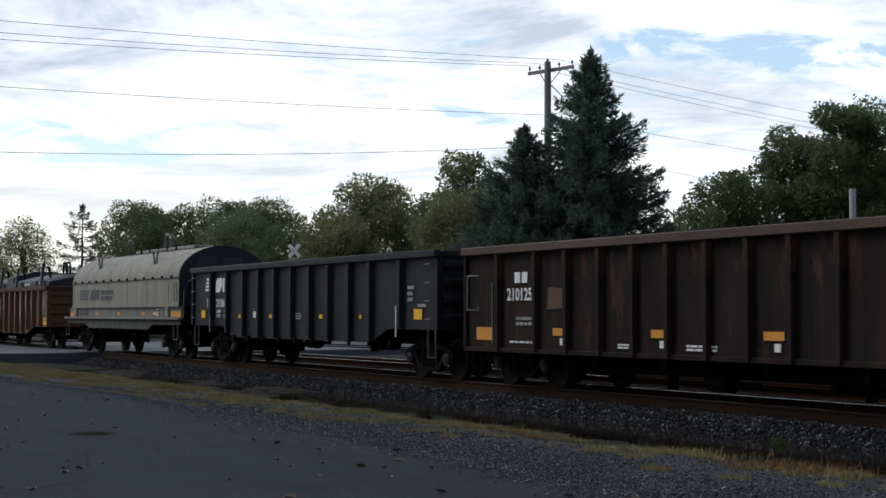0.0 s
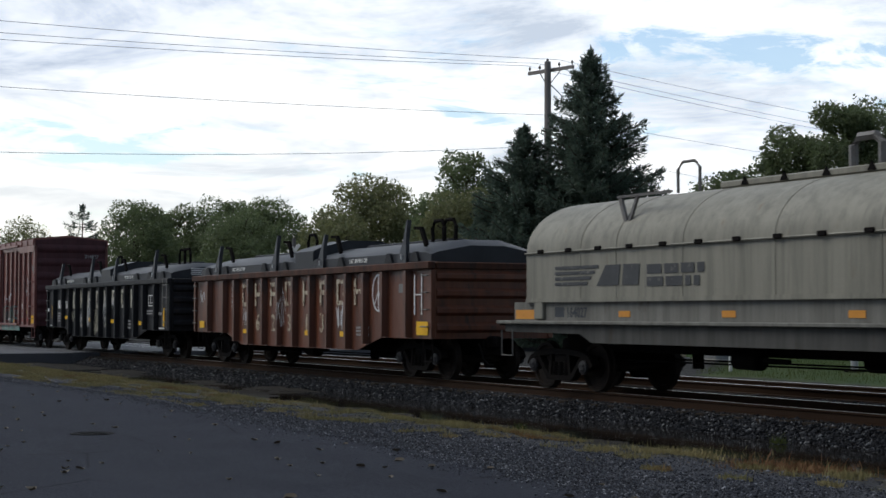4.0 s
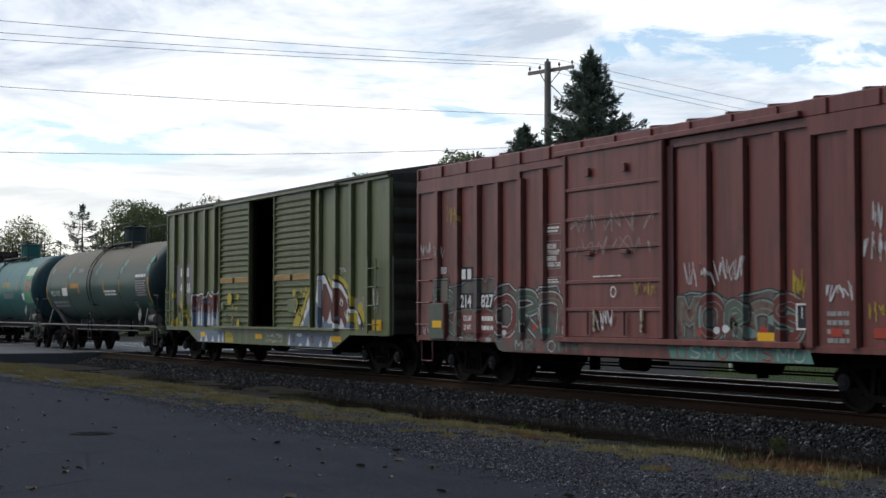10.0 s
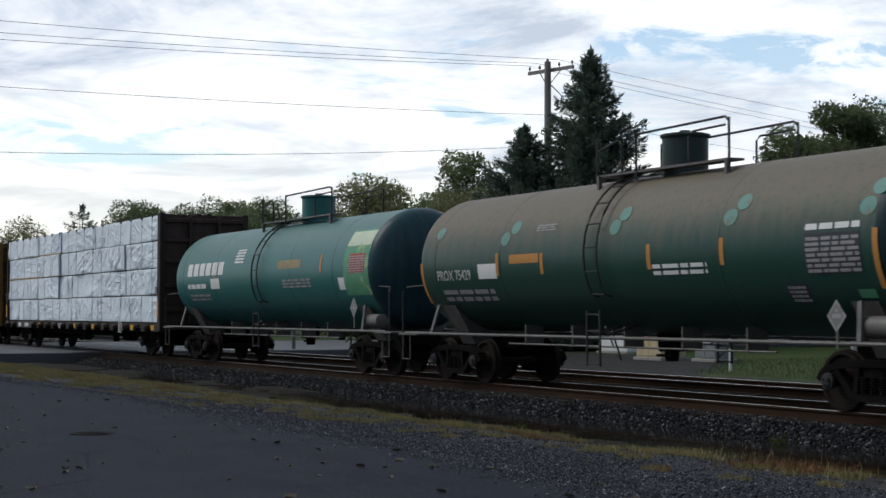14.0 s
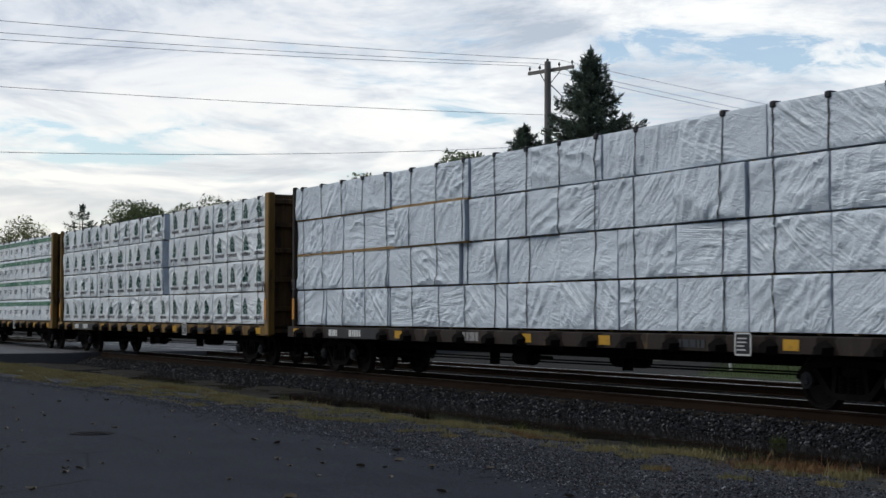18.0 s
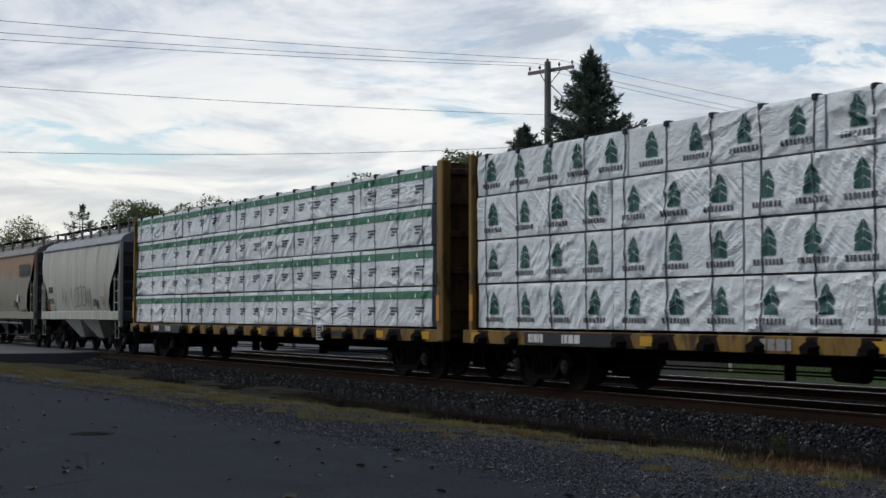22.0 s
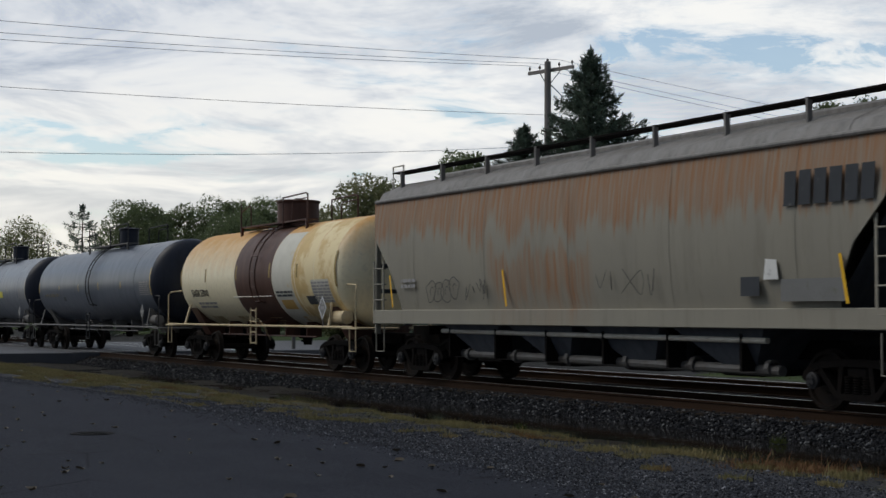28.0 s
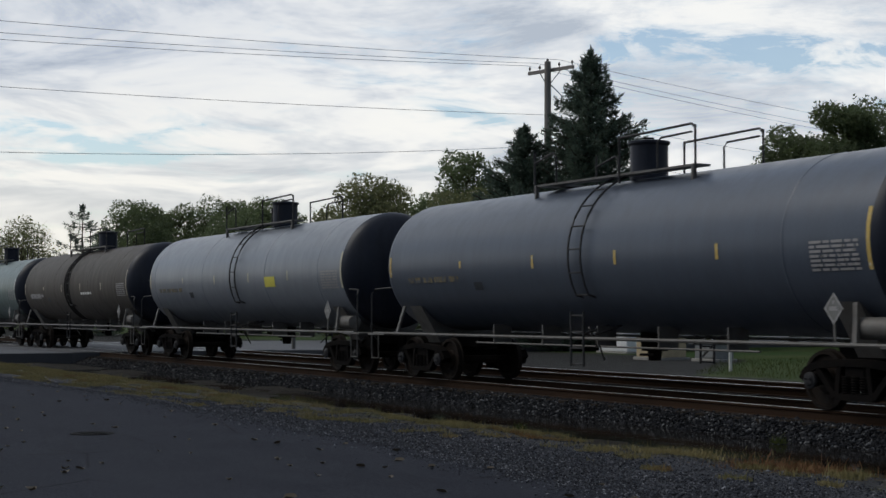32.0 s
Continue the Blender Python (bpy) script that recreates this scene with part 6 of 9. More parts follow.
for sx in (-1, 1):
    ladder(CAR, sx * 7.75 - 0.3 * (sx > 0), sx * 7.75 + 0.3 * (sx < 0), 1.0, 2.5, 4, -1.62, PIPE, False, "grab_irons")
    stirrup(CAR, sx * 7.5, 0.92)

CAR = covered_gondola(-89.99, 8.0, (-6.7, 6.4), (-6.72, -5.4, -4.31, -3.26, -2.18, -1.04, 0.01, 1.05, 2.11, 3.26, 4.33, 5.39, 6.63), BLACK,
                      (-3.75, -2.7, -1.64, -0.5, 0.55, 1.62, 2.78, 3.9), WORN_WHITE_B, (-6.24, -1.74, 1.45, 6.06), -0.1,
                      "black gondola car with steel covers and worn lettering", (("LAST ON FIRST OFF", -5.25, 0.16, 2.69), ("FIRST ON LAST OFF", 2.68, 0.16, 2.69)), 5, BLACK)
part("company_mark", text_bars(1, -6.35, -5.65, 1.68, 2.0, 31, -1.517, 1.0), WHITE_MARK, CAR)
for i in range(4):
    part("logo_stripe", Shape().box(7.80, 7.806, -0.75, -0.15, 2.74 + i * 0.06, 2.775 + i * 0.06), WHITE_MARK, CAR)
part("logo_block", Shape().box(7.80, 7.806, 0.05, 0.6, 2.74, 2.95), WHITE_MARK, CAR)
lettering("168", 0.42, -5.22, 1.68, WHITE_MARK, CAR, -1.517, "white stencilled number", 0.8)
lettering("186", 0.42, -4.1, 1.68, WORN_WHITE_B, CAR, -1.518, "worn white stencilled number", 0.8)
part("small_print", text_bars(4, -6.4, -5.6, 1.15, 1.55, 32, -1.517), GREY_MARK, CAR)
for rx, rw, rh, rz in ((-7.25, 0.14, 0.55, 1.55), (-5.0, 0.5, 0.13, 1.32), (-1.6, 0.42, 0.13, 1.25), (1.5, 0.5, 0.13, 1.2), (4.9, 0.55, 0.13, 1.15), (7.35, 0.16, 0.6, 1.35)):
    reflector(CAR, rx, rz, rw, rh, -1.517)
for i, (a, b, c, d) in enumerate(((-4.2, -3.6, 1.15, 1.6), (-3.0, -2.45, 0.85, 1.7), (-2.9, -2.4, 1.7, 2.45), (-2.0, -1.35, 0.95, 2.35), (-0.95, -0.3, 0.75, 2.0), (0.2, 0.8, 1.0, 2.3), (-1.0, -0.4, 0.66, 1.1), (1.3, 1.9, 1.7, 2.1))):
    part("graffiti", scribble(a, b, c, d, 40 + i, 0.035, -1.526, 5), SPRAY if i % 2 else mark("cream_spray_paint", (0.58, 0.54, 0.42), (0.2, 0.19, 0.17), 0.62, 8), CAR, "cream sprayed squiggle")
for text, x in (("7", 0.4), ("7", 1.62), ("2", -2.85)):
    lettering(text, 0.5, x, 0.98, WORN_WHITE_B, CAR, -1.518, "worn white stencilled digit")
s = Shape()
for a, b, c, d in ((5.7, 6.2, 1.72, 1.75), (5.7, 6.2, 2.06, 2.09), (5.7, 5.73, 1.72, 2.09), (6.17, 6.2, 1.72, 2.09), (5.7, 6.2, 1.82, 1.84), (5.93, 5.95, 1.82, 2.09)):
    s.box(a, b, -1.52, -1.514, c, d)
part("notice_frame", s, WHITE_MARK, CAR, "white framed notice panel")
part("small_print", text_bars(2, 5.5, 6.3, 1.45, 1.62, 33, -1.517), GREY_MARK, CAR)
part("small_print", text_bars(1, 6.85, 7.4, 0.97, 1.05, 34, -1.517), WHITE_MARK, CAR)
part("small_print", text_bars(1, -7.6, -6.9, 0.97, 1.03, 35, -1.517), WHITE_MARK, CAR)
part("small_print", text_bars(3, 3.1, 3.7, 0.95, 1.3, 36, -1.517), GREY_MARK, CAR)
part("small_print", text_bars(1, 6.8, 7.3, 1.42, 1.58, 37, -1.517), GREY_MARK, CAR)
reflector(CAR, -7.55, 1.62, 0.16, 0.12, -1.6, WHITE_MARK, "white_plate")
for sx in (-1, 1):
    ladder(CAR, sx * 7.95 - 0.42 * (sx > 0), sx * 7.95 + 0.3 * (sx < 0), 1.0, 2.6, 4, -1.62, PIPE, sx > 0, "grab_irons")
    stirrup(CAR, sx * 7.6, 0.92)


# ---- boxcars
def boxcar_roof(t, half, z, peak, m, n, yh=1.56):
    s = Shape().along_x([(-yh, z - 0.06), (-yh, z), (0, z + peak), (yh, z), (yh, z - 0.06)], -half, half)
    roof = part("roof", s, m, t)
    me = Shape().loft([[(-0.05, y, zz), (0.05, y, zz), (0.03, y, zz + 0.05), (-0.03, y, zz + 0.05)] for y, zz in ((-yh, 0), (0, peak), (yh, 0))]).mesh("roof_rib")
    for i in range(n):
        part("roof_rib", me, m, roof, at=(-half + 0.5 + (2 * half - 1.0) * i / (n - 1), 0, z - 0.005))


POST_W, POST_D, POST_TOP = 0.165, 0.095, 0.82
RED_POSTS = (-6.74, -5.85, -5.0, -4.15, -3.26, -2.44, 2.57, 3.49, 4.35, 5.05, 5.96, 6.86)
GREEN_POSTS = (-7.31, -6.37, -5.43, -4.43, -3.56, 4.16, 5.18, 6.1, 7.01)
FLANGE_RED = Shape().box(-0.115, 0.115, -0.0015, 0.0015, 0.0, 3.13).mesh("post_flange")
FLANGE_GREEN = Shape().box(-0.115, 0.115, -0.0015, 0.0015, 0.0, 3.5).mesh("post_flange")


def draped(shape, posts):
    """Paint that follows the posts of a side: cut at their edges and pushed out over their faces."""
    me = shape.mesh("graffiti", False)
    bm = bmesh.new()
    bm.from_mesh(me)
    lo, hi = min(v.co.x for v in bm.verts), max(v.co.x for v in bm.verts)
    a, b = POST_W / 2, POST_W / 2 * POST_TOP
    for p in posts:
        for x in (p - a, p - b, p + b, p + a):
            if lo < x < hi:
                bmesh.ops.bisect_plane(bm, geom=bm.verts[:] + bm.edges[:] + bm.faces[:], plane_co=(x, 0, 0), plane_no=(1, 0, 0))
    for v in bm.verts:
        d = min(abs(v.co.x - p) for p in posts)
        v.co.y -= (POST_D - 0.001) * max(0.0, min(1.0, (a + 0.0005 - d) / (a - b)))
    bm.to_mesh(me)
    bm.free()
    return me


# bent bars and loops in a unit box, the strokes of abstract sprayed shapes
STROKES = (((0.1, 0.0), (0.05, 0.8), (0.35, 1.0), (0.75, 0.95), (0.9, 0.7), (0.85, 0.0)),
           ((0.85, 0.85), (0.4, 1.0), (0.1, 0.75), (0.45, 0.5), (0.9, 0.35), (0.65, 0.02), (0.1, 0.1)),
           ((0.1, 0.0), (0.1, 1.0), (0.5, 0.45), (0.9, 1.0), (0.9, 0.0)),
           ((0.85, 0.2), (0.5, 0.0), (0.1, 0.25), (0.1, 0.75), (0.5, 1.0), (0.88, 0.75), (0.85, 0.2)),
           ((0.15, 0.0), (0.15, 0.95), (0.7, 1.0), (0.85, 0.7), (0.3, 0.5), (0.9, 0.0)))


def red_boxcar(u):
    m, half, ze = BOX_RED, 7.7, 4.66
    t = rail_car("boxcar", "faded red steel boxcar with graffiti along its base", "boxcar", u, half + 0.3, (-6.1, 6.1))
    for q in (-1, 1):
        side_sheet(t, half, 0.98, 4.40, q * 1.52 - 0.02, m)
        # upper band, stepped down at the middle
        part("eave_band", Shape().along_y([(-half, 4.12), (-3.3, 4.12), (-3.3, 4.26), (-1.5, 4.26), (-1.5, 4.4), (1.62, 4.4), (1.62, 4.26), (5.0, 4.26), (5.0, 4.12), (half, 4.12), (half, 4.40), (-half, 4.40)], q * 1.57 - 0.02, q * 1.57 + 0.02), m, t)
        part("roof_edge", Shape().box(-half, half, q * 1.55 - 0.04, q * 1.55 + 0.04, 4.40, ze, 0.015), m, t)
        for i in range(15):
            part("eave_bracket", Shape().box(-0.03, 0.03, -0.03, 0.03, 4.41, ze - 0.02), m, t, at=(-7.6 + i * 1.085, q * 1.60, 0))
        part("side_sill", Shape().along_y([(-half, 1.0), (-half, 0.90), (-4.2, 0.90), (-4.0, 0.72), (4.4, 0.72), (4.6, 0.90), (half, 0.90), (half, 1.0)], q * 1.55 - 0.03, q * 1.55 + 0.03), m, t)
        for x in RED_POSTS:
            part("post_flange", FLANGE_RED, POST_SHADE, t, at=(x, q * 1.5415, 0.98))
            rb = part("side_post", hat_rib(3.14 if abs(x) > 4.8 or x < -3 else 3.26, POST_W, POST_D, top=POST_TOP), m, t, at=(x, q * 1.538, 0.98))
            rb.rotation_euler = (0, 0, 0 if q < 0 else math.pi)
    d = part("door", Shape().box(-1.59, 1.50, -1.64, -1.58, 1.05, 4.48, 0.01), m, t, "closed sliding plug door")
    for z in (1.55, 2.05, 2.65, 3.2, 3.75):
        part("door_rail", Shape().box(-1.57, 1.48, -1.675, -1.64, z - 0.035, z + 0.035, 0.01), m, d)
    for x in (-1.55, 1.46):
        part("door_edge", Shape().box(x - 0.05, x + 0.05, -1.69, -1.62, 1.05, 4.40, 0.015), m, d)
    for x in (-0.75, 0.4):
        part("lock_bar", Shape().rod((x, -1.70, 1.1), (x, -1.70, 1.5), 0.025).box(x - 0.06, x + 0.06, -1.72, -1.66, 3.95, 4.12, 0.01), m, d)
        part("latch", Shape().box(x - 0.12, x + 0.12, -1.72, -1.66, 2.52, 2.60, 0.01), m, d)
    # solid dark strip that stands in for the shaded gap beside the door
    part("door_gap", Shape().box(1.52, 1.70, -1.60, -1.55, 1.05, 4.3), SHADED_RED, t)
    part("door", Shape().box(-1.59, 1.50, 1.58, 1.64, 1.05, 4.48, 0.01), m, t, "closed sliding plug door")
    for z in (1.0, 4.46):
        part("door_track", Shape().box(-1.9, 4.9, -1.68, -1.60, z - 0.05, z + 0.05, 0.01), m, t)
    for x in (-half, half):
        end_wall(t, x, 0.95, 4.61, 1.53, SHADED_RED, 6, 0.09, "red corrugated end wall, darkened as painted shade", 0.14)
        for y in (-1.53, 1.53):
            part("corner_post", Shape().box(x - 0.05, x + 0.05, y - 0.05, y + 0.05, 0.85, 4.34, 0.015), m, t)
    boxcar_roof(t, half, ze, 0.16, m, 15)
    part("floor", Shape().box(-half, half, -1.5, 1.5, 0.98, 1.1), STEEL, t)
    underframe(t, half, 1.0)
    ladder(t, 6.92, 7.6, 1.0, 3.1, 4, -1.64, m, False, "grab_irons")
    ladder(t, -7.65, -7.0, 1.0, 2.9, 4, -1.64, m, False, "grab_irons")
    stirrup(t, 7.35, 0.9, -1.52, m, 0.5, 0.45)
    stirrup(t, -7.35, 0.9, -1.52, m, 0.5, 0.45)
    reflector(t, 7.35, 1.22, 0.52, 0.34, -1.55)
    # number on black plates, notices and data
    part("number_plate", plate(-5.77, -5.18, 1.58, 1.90, -1.559), STRAP, t, "black painted number field")
    part("number_plate", plate(-4.91, -4.28, 1.58, 1.90, -1.559), STRAP, t, "black painted number field")
    part("number_plate", plate(-5.76, -5.22, 2.14, 2.45, -1.559), STRAP, t)
    lettering("214", 0.36, -5.76, 1.61, WHITE_MARK, t, -1.562, "white stencilled number", 0.86)
    lettering("827", 0.36, -4.88, 1.61, WHITE_MARK, t, -1.562, "white stencilled number", 0.90)
    part("company_mark", Shape().box(-5.70, -5.54, -1.565, -1.560, 2.19, 2.40).box(-5.46, -5.30, -1.565, -1.560, 2.19, 2.40), WHITE_MARK, t, "white company initials, shown as blocks")
    part("data_field", draped(plate(-5.75, -4.3, 1.08, 1.48, -1.5605), RED_POSTS), BOX_RED, t, "red field behind the weights")
    for line, z in (("LD LMT", 1.33), ("LT WT", 1.14)):
        lettering(line, 0.15, -5.62, z, WHITE_MARK, t, -1.564, "white stencilled wording", 0.7)
        part("small_print", text_bars(1, -4.85, -4.4, z, z + 0.09, int(z * 100), -1.564, 1.0), WHITE_MARK, t)
    part("paint_patch", plate(-6.64, -6.33, 1.74, 2.17, -1.565), surface("pale_green_patch", (0.20, 0.20, 0.175), 0.6, 0, (0.15, 0.11, 0.09), 0.7, 3), t, "faded painted-out patch")
    part("brake_box", Shape().box(-7.02, -6.33, -1.655, -1.53, 0.93, 1.70, 0.015), m, t, "flat steel box on the side")
    reflector(t, -6.62, 1.25, 0.42, 0.15, -1.668)
    for z0, z1 in ((2.98, 3.18), (2.32, 2.86), (2.03, 2.17)):
        f = Shape()
        for p, q, c, e in ((-2.52, -1.87, z0, z0 + 0.012), (-2.52, -1.87, z1 - 0.012, z1), (-2.52, -2.508, z0, z1), (-1.882, -1.87, z0, z1)):
            f.box(p, q, -1.550, -1.546, c, e)
        part("notice_frame", f, GREY_MARK, t)
    for i, line in enumerate(("SECURE", "BOTH HASP", "BEFORE", "MOVING CAR")):
        lettering(line, 0.125, -2.195, 2.71 - i * 0.115, WHITE_MARK, t, -1.548, "white stencilled wording", 0.8, centre=True)
    part("small_print", text_bars(2, -2.46, -1.93, 3.02, 3.15, 60, -1.548), WHITE_MARK, t)
    part("small_print", text_bars(2, -2.46, -1.93, 2.06, 2.15, 61, -1.548), WHITE_MARK, t)
    part("small_print", text_bars(1, -0.6, 0.3, 2.13, 2.17, 62, -1.683), WHITE_MARK, t)
    part("round_mark", ribbon(Shape(), [(0.05 + 0.08 * math.cos(k * 0.5236), 1.86 + 0.09 * math.sin(k * 0.5236)) for k in range(13)], 0.025, -1.684), WHITE_MARK, t)
    for x in (-0.55, 0.9):
        part("door_stop", Shape().box(x - 0.035, x + 0.035, -1.70, -1.66, 1.15, 1.55, 0.008), WORN_WHITE, t)
    # faded murals low on the side: background field, outlined loops, colour spots; thin tags above
    FIELD = mark("faded_blue_grey_spray", (0.125, 0.120, 0.112), (0.125, 0.050, 0.043), 0.55, 2.4)
    FILL = [mark("faded_red_spray", (0.165, 0.045, 0.040), (0.11, 0.075, 0.068), 0.60, 2.5), mark("faded_green_spray", (0.105, 0.130, 0.105), (0.13, 0.06, 0.05), 0.57, 2.4),
            mark("faded_tan_spray", (0.175, 0.125, 0.10), (0.125, 0.050, 0.043), 0.56, 2.6)]
    LINE = mark("pale_outline_spray", (0.46, 0.46, 0.45), (0.19, 0.12, 0.11), 0.58, 6)
    DIM_LINE = mark("teal_grey_outline_spray", (0.20, 0.27, 0.25), (0.15, 0.085, 0.075), 0.57, 5)
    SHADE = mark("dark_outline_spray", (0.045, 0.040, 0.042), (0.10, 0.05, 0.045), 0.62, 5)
    BRIGHT_RED = mark("bright_red_spray", (0.42, 0.055, 0.045), (0.22, 0.06, 0.05), 0.60, 6)

    def sprayed(shape, mm, label=""):
        part("graffiti", draped(shape, RED_POSTS), mm, t, label)

    def mural(edge, base, n, z_low, z_top, line, seed):
        """A field under a stepped edge, with n outlined strokes in it."""
        rnd = random.Random(seed)
        x0, x1 = edge[0][0], edge[-1][0]
        sprayed(blob([(x0, base)] + list(edge) + [(x1, base)], -1.5475, 0.001), FIELD, "faded sprayed background")
        sprayed(ribbon(Shape(), edge, 0.075, -1.549), SHADE)
        sprayed(ribbon(Shape(), edge, 0.032, -1.550), line, "pale sprayed outline")
        for i in range(n):
            wide = (x1 - x0) / n
            a, b = x0 + wide * i + 0.02, x0 + wide * (i + 1) - 0.02
            top = z_top + rnd.uniform(-0.12, 0.02)
            path = smooth_path([(a + (b - a) * p, z_low + (top - z_low) * q) for p, q in STROKES[(i + seed) % 5]])
            y = -1.5512 - 0.0016 * (i % 3)
            sprayed(ribbon(Shape(), path, 0.30, y), SHADE)
            sprayed(ribbon(Shape(), path, 0.25, y - 0.0004), line)
            sprayed(ribbon(Shape(), path, 0.185, y - 0.0008), FILL[(i + seed) % 3], "faded sprayed loop")
            sprayed(ribbon(Shape(), [(p + 0.03, q - 0.02) for p, q in path[2:-6]], 0.016, y - 0.0012), DIM_LINE)
        for i in range(n):
            x, z = rnd.uniform(x0 + 0.2, x1 - 0.2), rnd.uniform(base + 0.1, base + 0.3)
            sprayed(disc(x, z, 0.10, 0.07, -1.5565, 7, seed + i), (BRIGHT_RED, SPRAY, SPRAY_TEAL)[i % 3])

    mural([(-7.05, 1.55), (-6.98, 2.2), (-6.33, 2.22), (-6.27, 2.04), (-5.9, 2.06)], 0.99, 1, 1.1, 1.95, DIM_LINE, 4)
    mural([(-5.85, 2.05), (-5.39, 2.2), (-4.83, 2.19), (-4.72, 2.1), (-4.63, 2.22), (-4.36, 2.18)], 0.99, 2, 1.02, 1.5, DIM_LINE, 5)
    mural([(-4.3, 1.5), (-4.25, 1.78), (-4.06, 2.05), (-3.77, 2.07), (-3.55, 1.93), (-3.34, 1.97), (-2.99, 1.95), (-2.86, 1.84), (-2.65, 1.97), (-2.0, 2.0), (-1.78, 1.7)], 0.99, 3, 1.1, 1.85, LINE, 3)
    mural([(1.75, 1.5), (1.8, 1.76), (2.1, 1.82), (2.83, 1.77), (3.11, 1.64), (3.52, 1.76), (4.05, 1.84), (4.56, 1.78), (4.85, 1.5)], 0.99, 5, 1.1, 1.68, DIM_LINE, 2)
    part("graffiti", blob([(-7.0, 0.945), (-6.35, 0.945), (-6.4, 1.68), (-7.0, 1.68)], -1.66, 0.003), FILL[1], t, "dull green sprayed cabinet front")
    for i, (a, b, c, d_, mm, wd) in enumerate(((1.95, 2.75, 1.9, 2.35, SPRAY, 0.026), (2.7, 3.6, 1.95, 2.42, SPRAY, 0.026), (5.3, 5.98, 1.65, 1.95, SPRAY, 0.03), (6.12, 6.6, 2.2, 2.65, SPRAY, 0.026), (6.3, 6.5, 2.6, 3.1, SPRAY, 0.022), (4.55, 5.0, 1.7, 2.15, SPRAY_YELLOW, 0.03), (6.1, 6.8, 1.35, 1.7, SPRAY_YELLOW, 0.03), (7.2, 7.45, 3.1, 3.6, GREY_MARK, 0.026),
                                               (-1.3, 1.27, 2.9, 3.32, GREY_MARK, 0.022), (-1.2, 1.2, 2.5, 2.85, GREY_MARK, 0.022), (0.7, 1.3, 1.75, 2.05, SPRAY_YELLOW, 0.022), (-0.5, 0.1, 1.15, 1.55, SPRAY, 0.035), (-7.6, -7.1, 2.75, 3.05, SPRAY, 0.022), (-6.95, -6.5, 2.65, 2.95, SPRAY, 0.022), (-7.5, -7.2, 1.0, 1.2, SPRAY, 0.022), (-6.4, -5.75, 3.25, 3.8, SPRAY_YELLOW, 0.018))):
        door = -1.5 < a < 1.3
        tag = scribble(a, b, c, d_, 70 + i, wd, -1.683 if door else -1.5535, 9 if b - a > 2 else 6)
        part("graffiti", tag if door else draped(tag, RED_POSTS), mm, t, "thin sprayed tag, unreadable")
    lettering("LOSERS!", 0.2, -6.93, 2.33, SPRAY, t, -1.55, "small white sprayed word", 0.75)
    part("graffiti", blob([(1.6, 0.73), (5.1, 0.73), (5.0, 0.93), (3.4, 0.98), (1.5, 0.95)], -1.586), SPRAY_TEAL, t, "teal sprayed patch on the sill")
    for i in range(9):
        path = smooth_path([(1.75 + 0.36 * i + p * 0.3, 0.75 + q * 0.2) for p, q in STROKES[i % 5]], 4)
        part("graffiti", ribbon(Shape(), path, 0.03, -1.5875), LINE if i % 3 else BRIGHT_RED, t)
    part("graffiti", blob([(-6.9, 0.91), (-4.3, 0.91), (-4.1, 0.74), (-1.2, 0.74), (-1.3, 0.98), (-6.9, 0.98)], -1.586), FIELD, t)
    for i in range(11):
        path = smooth_path([(-5.9 + 0.4 * i + p * 0.3, (0.76 if i > 4 else 0.92) + q * (0.2 if i > 4 else 0.06)) for p, q in STROKES[(i * 2) % 5]], 4)
        part("graffiti", ribbon(Shape(), path, 0.025, -1.5875), (LINE, DIM_LINE, BRIGHT_RED)[i % 3], t)
    part("notice", plate(4.72, 4.95, 1.25, 1.62, -1.561), STRAP, t)
    part("notice_frame", Shape().box(4.70, 4.97, -1.571, -1.568, 1.23, 1.26).box(4.70, 4.97, -1.571, -1.568, 1.60, 1.63).box(4.70, 4.73, -1.571, -1.568, 1.23, 1.63).box(4.94, 4.97, -1.571, -1.568, 1.23, 1.63).box(4.82, 4.84, -1.571, -1.568, 1.40, 1.58), WHITE_MARK, t)
    reflector(t, 4.0, 1.12, 0.4, 0.13, -1.561)
    reflector(t, 5.55, 1.2, 0.25, 0.12, -1.549, RED_MARK)
    reflector(t, 6.45, 1.2, 0.3, 0.14, -1.549, RED_MARK)
    for i in range(4):
        part("small_print", text_bars(1, 5.35, 5.8, 1.05 + 0.13 * i, 1.12 + 0.13 * i, 110 + i, -1.549, 1.0), GREY_MARK, t)
    # number on the end wall: a plain bar group
    e = lettering("214827", 0.20, 0, 0, GREY_MARK, t, 0, "white number on the end wall", 1.0)
    e.matrix_basis = pose(half + 0.12, 0.55, 3.86, 0, 0, 90)


# darker copy of the side's red: paints shade on end walls and door gap
SHADED_RED = paint("shaded_red_paint", (0.085, 0.030, 0.034), (0.058, 0.024, 0.027), 0.6, (0.07, 0.035, 0.035), 0.66, 0.6)
red_boxcar(-107.92)


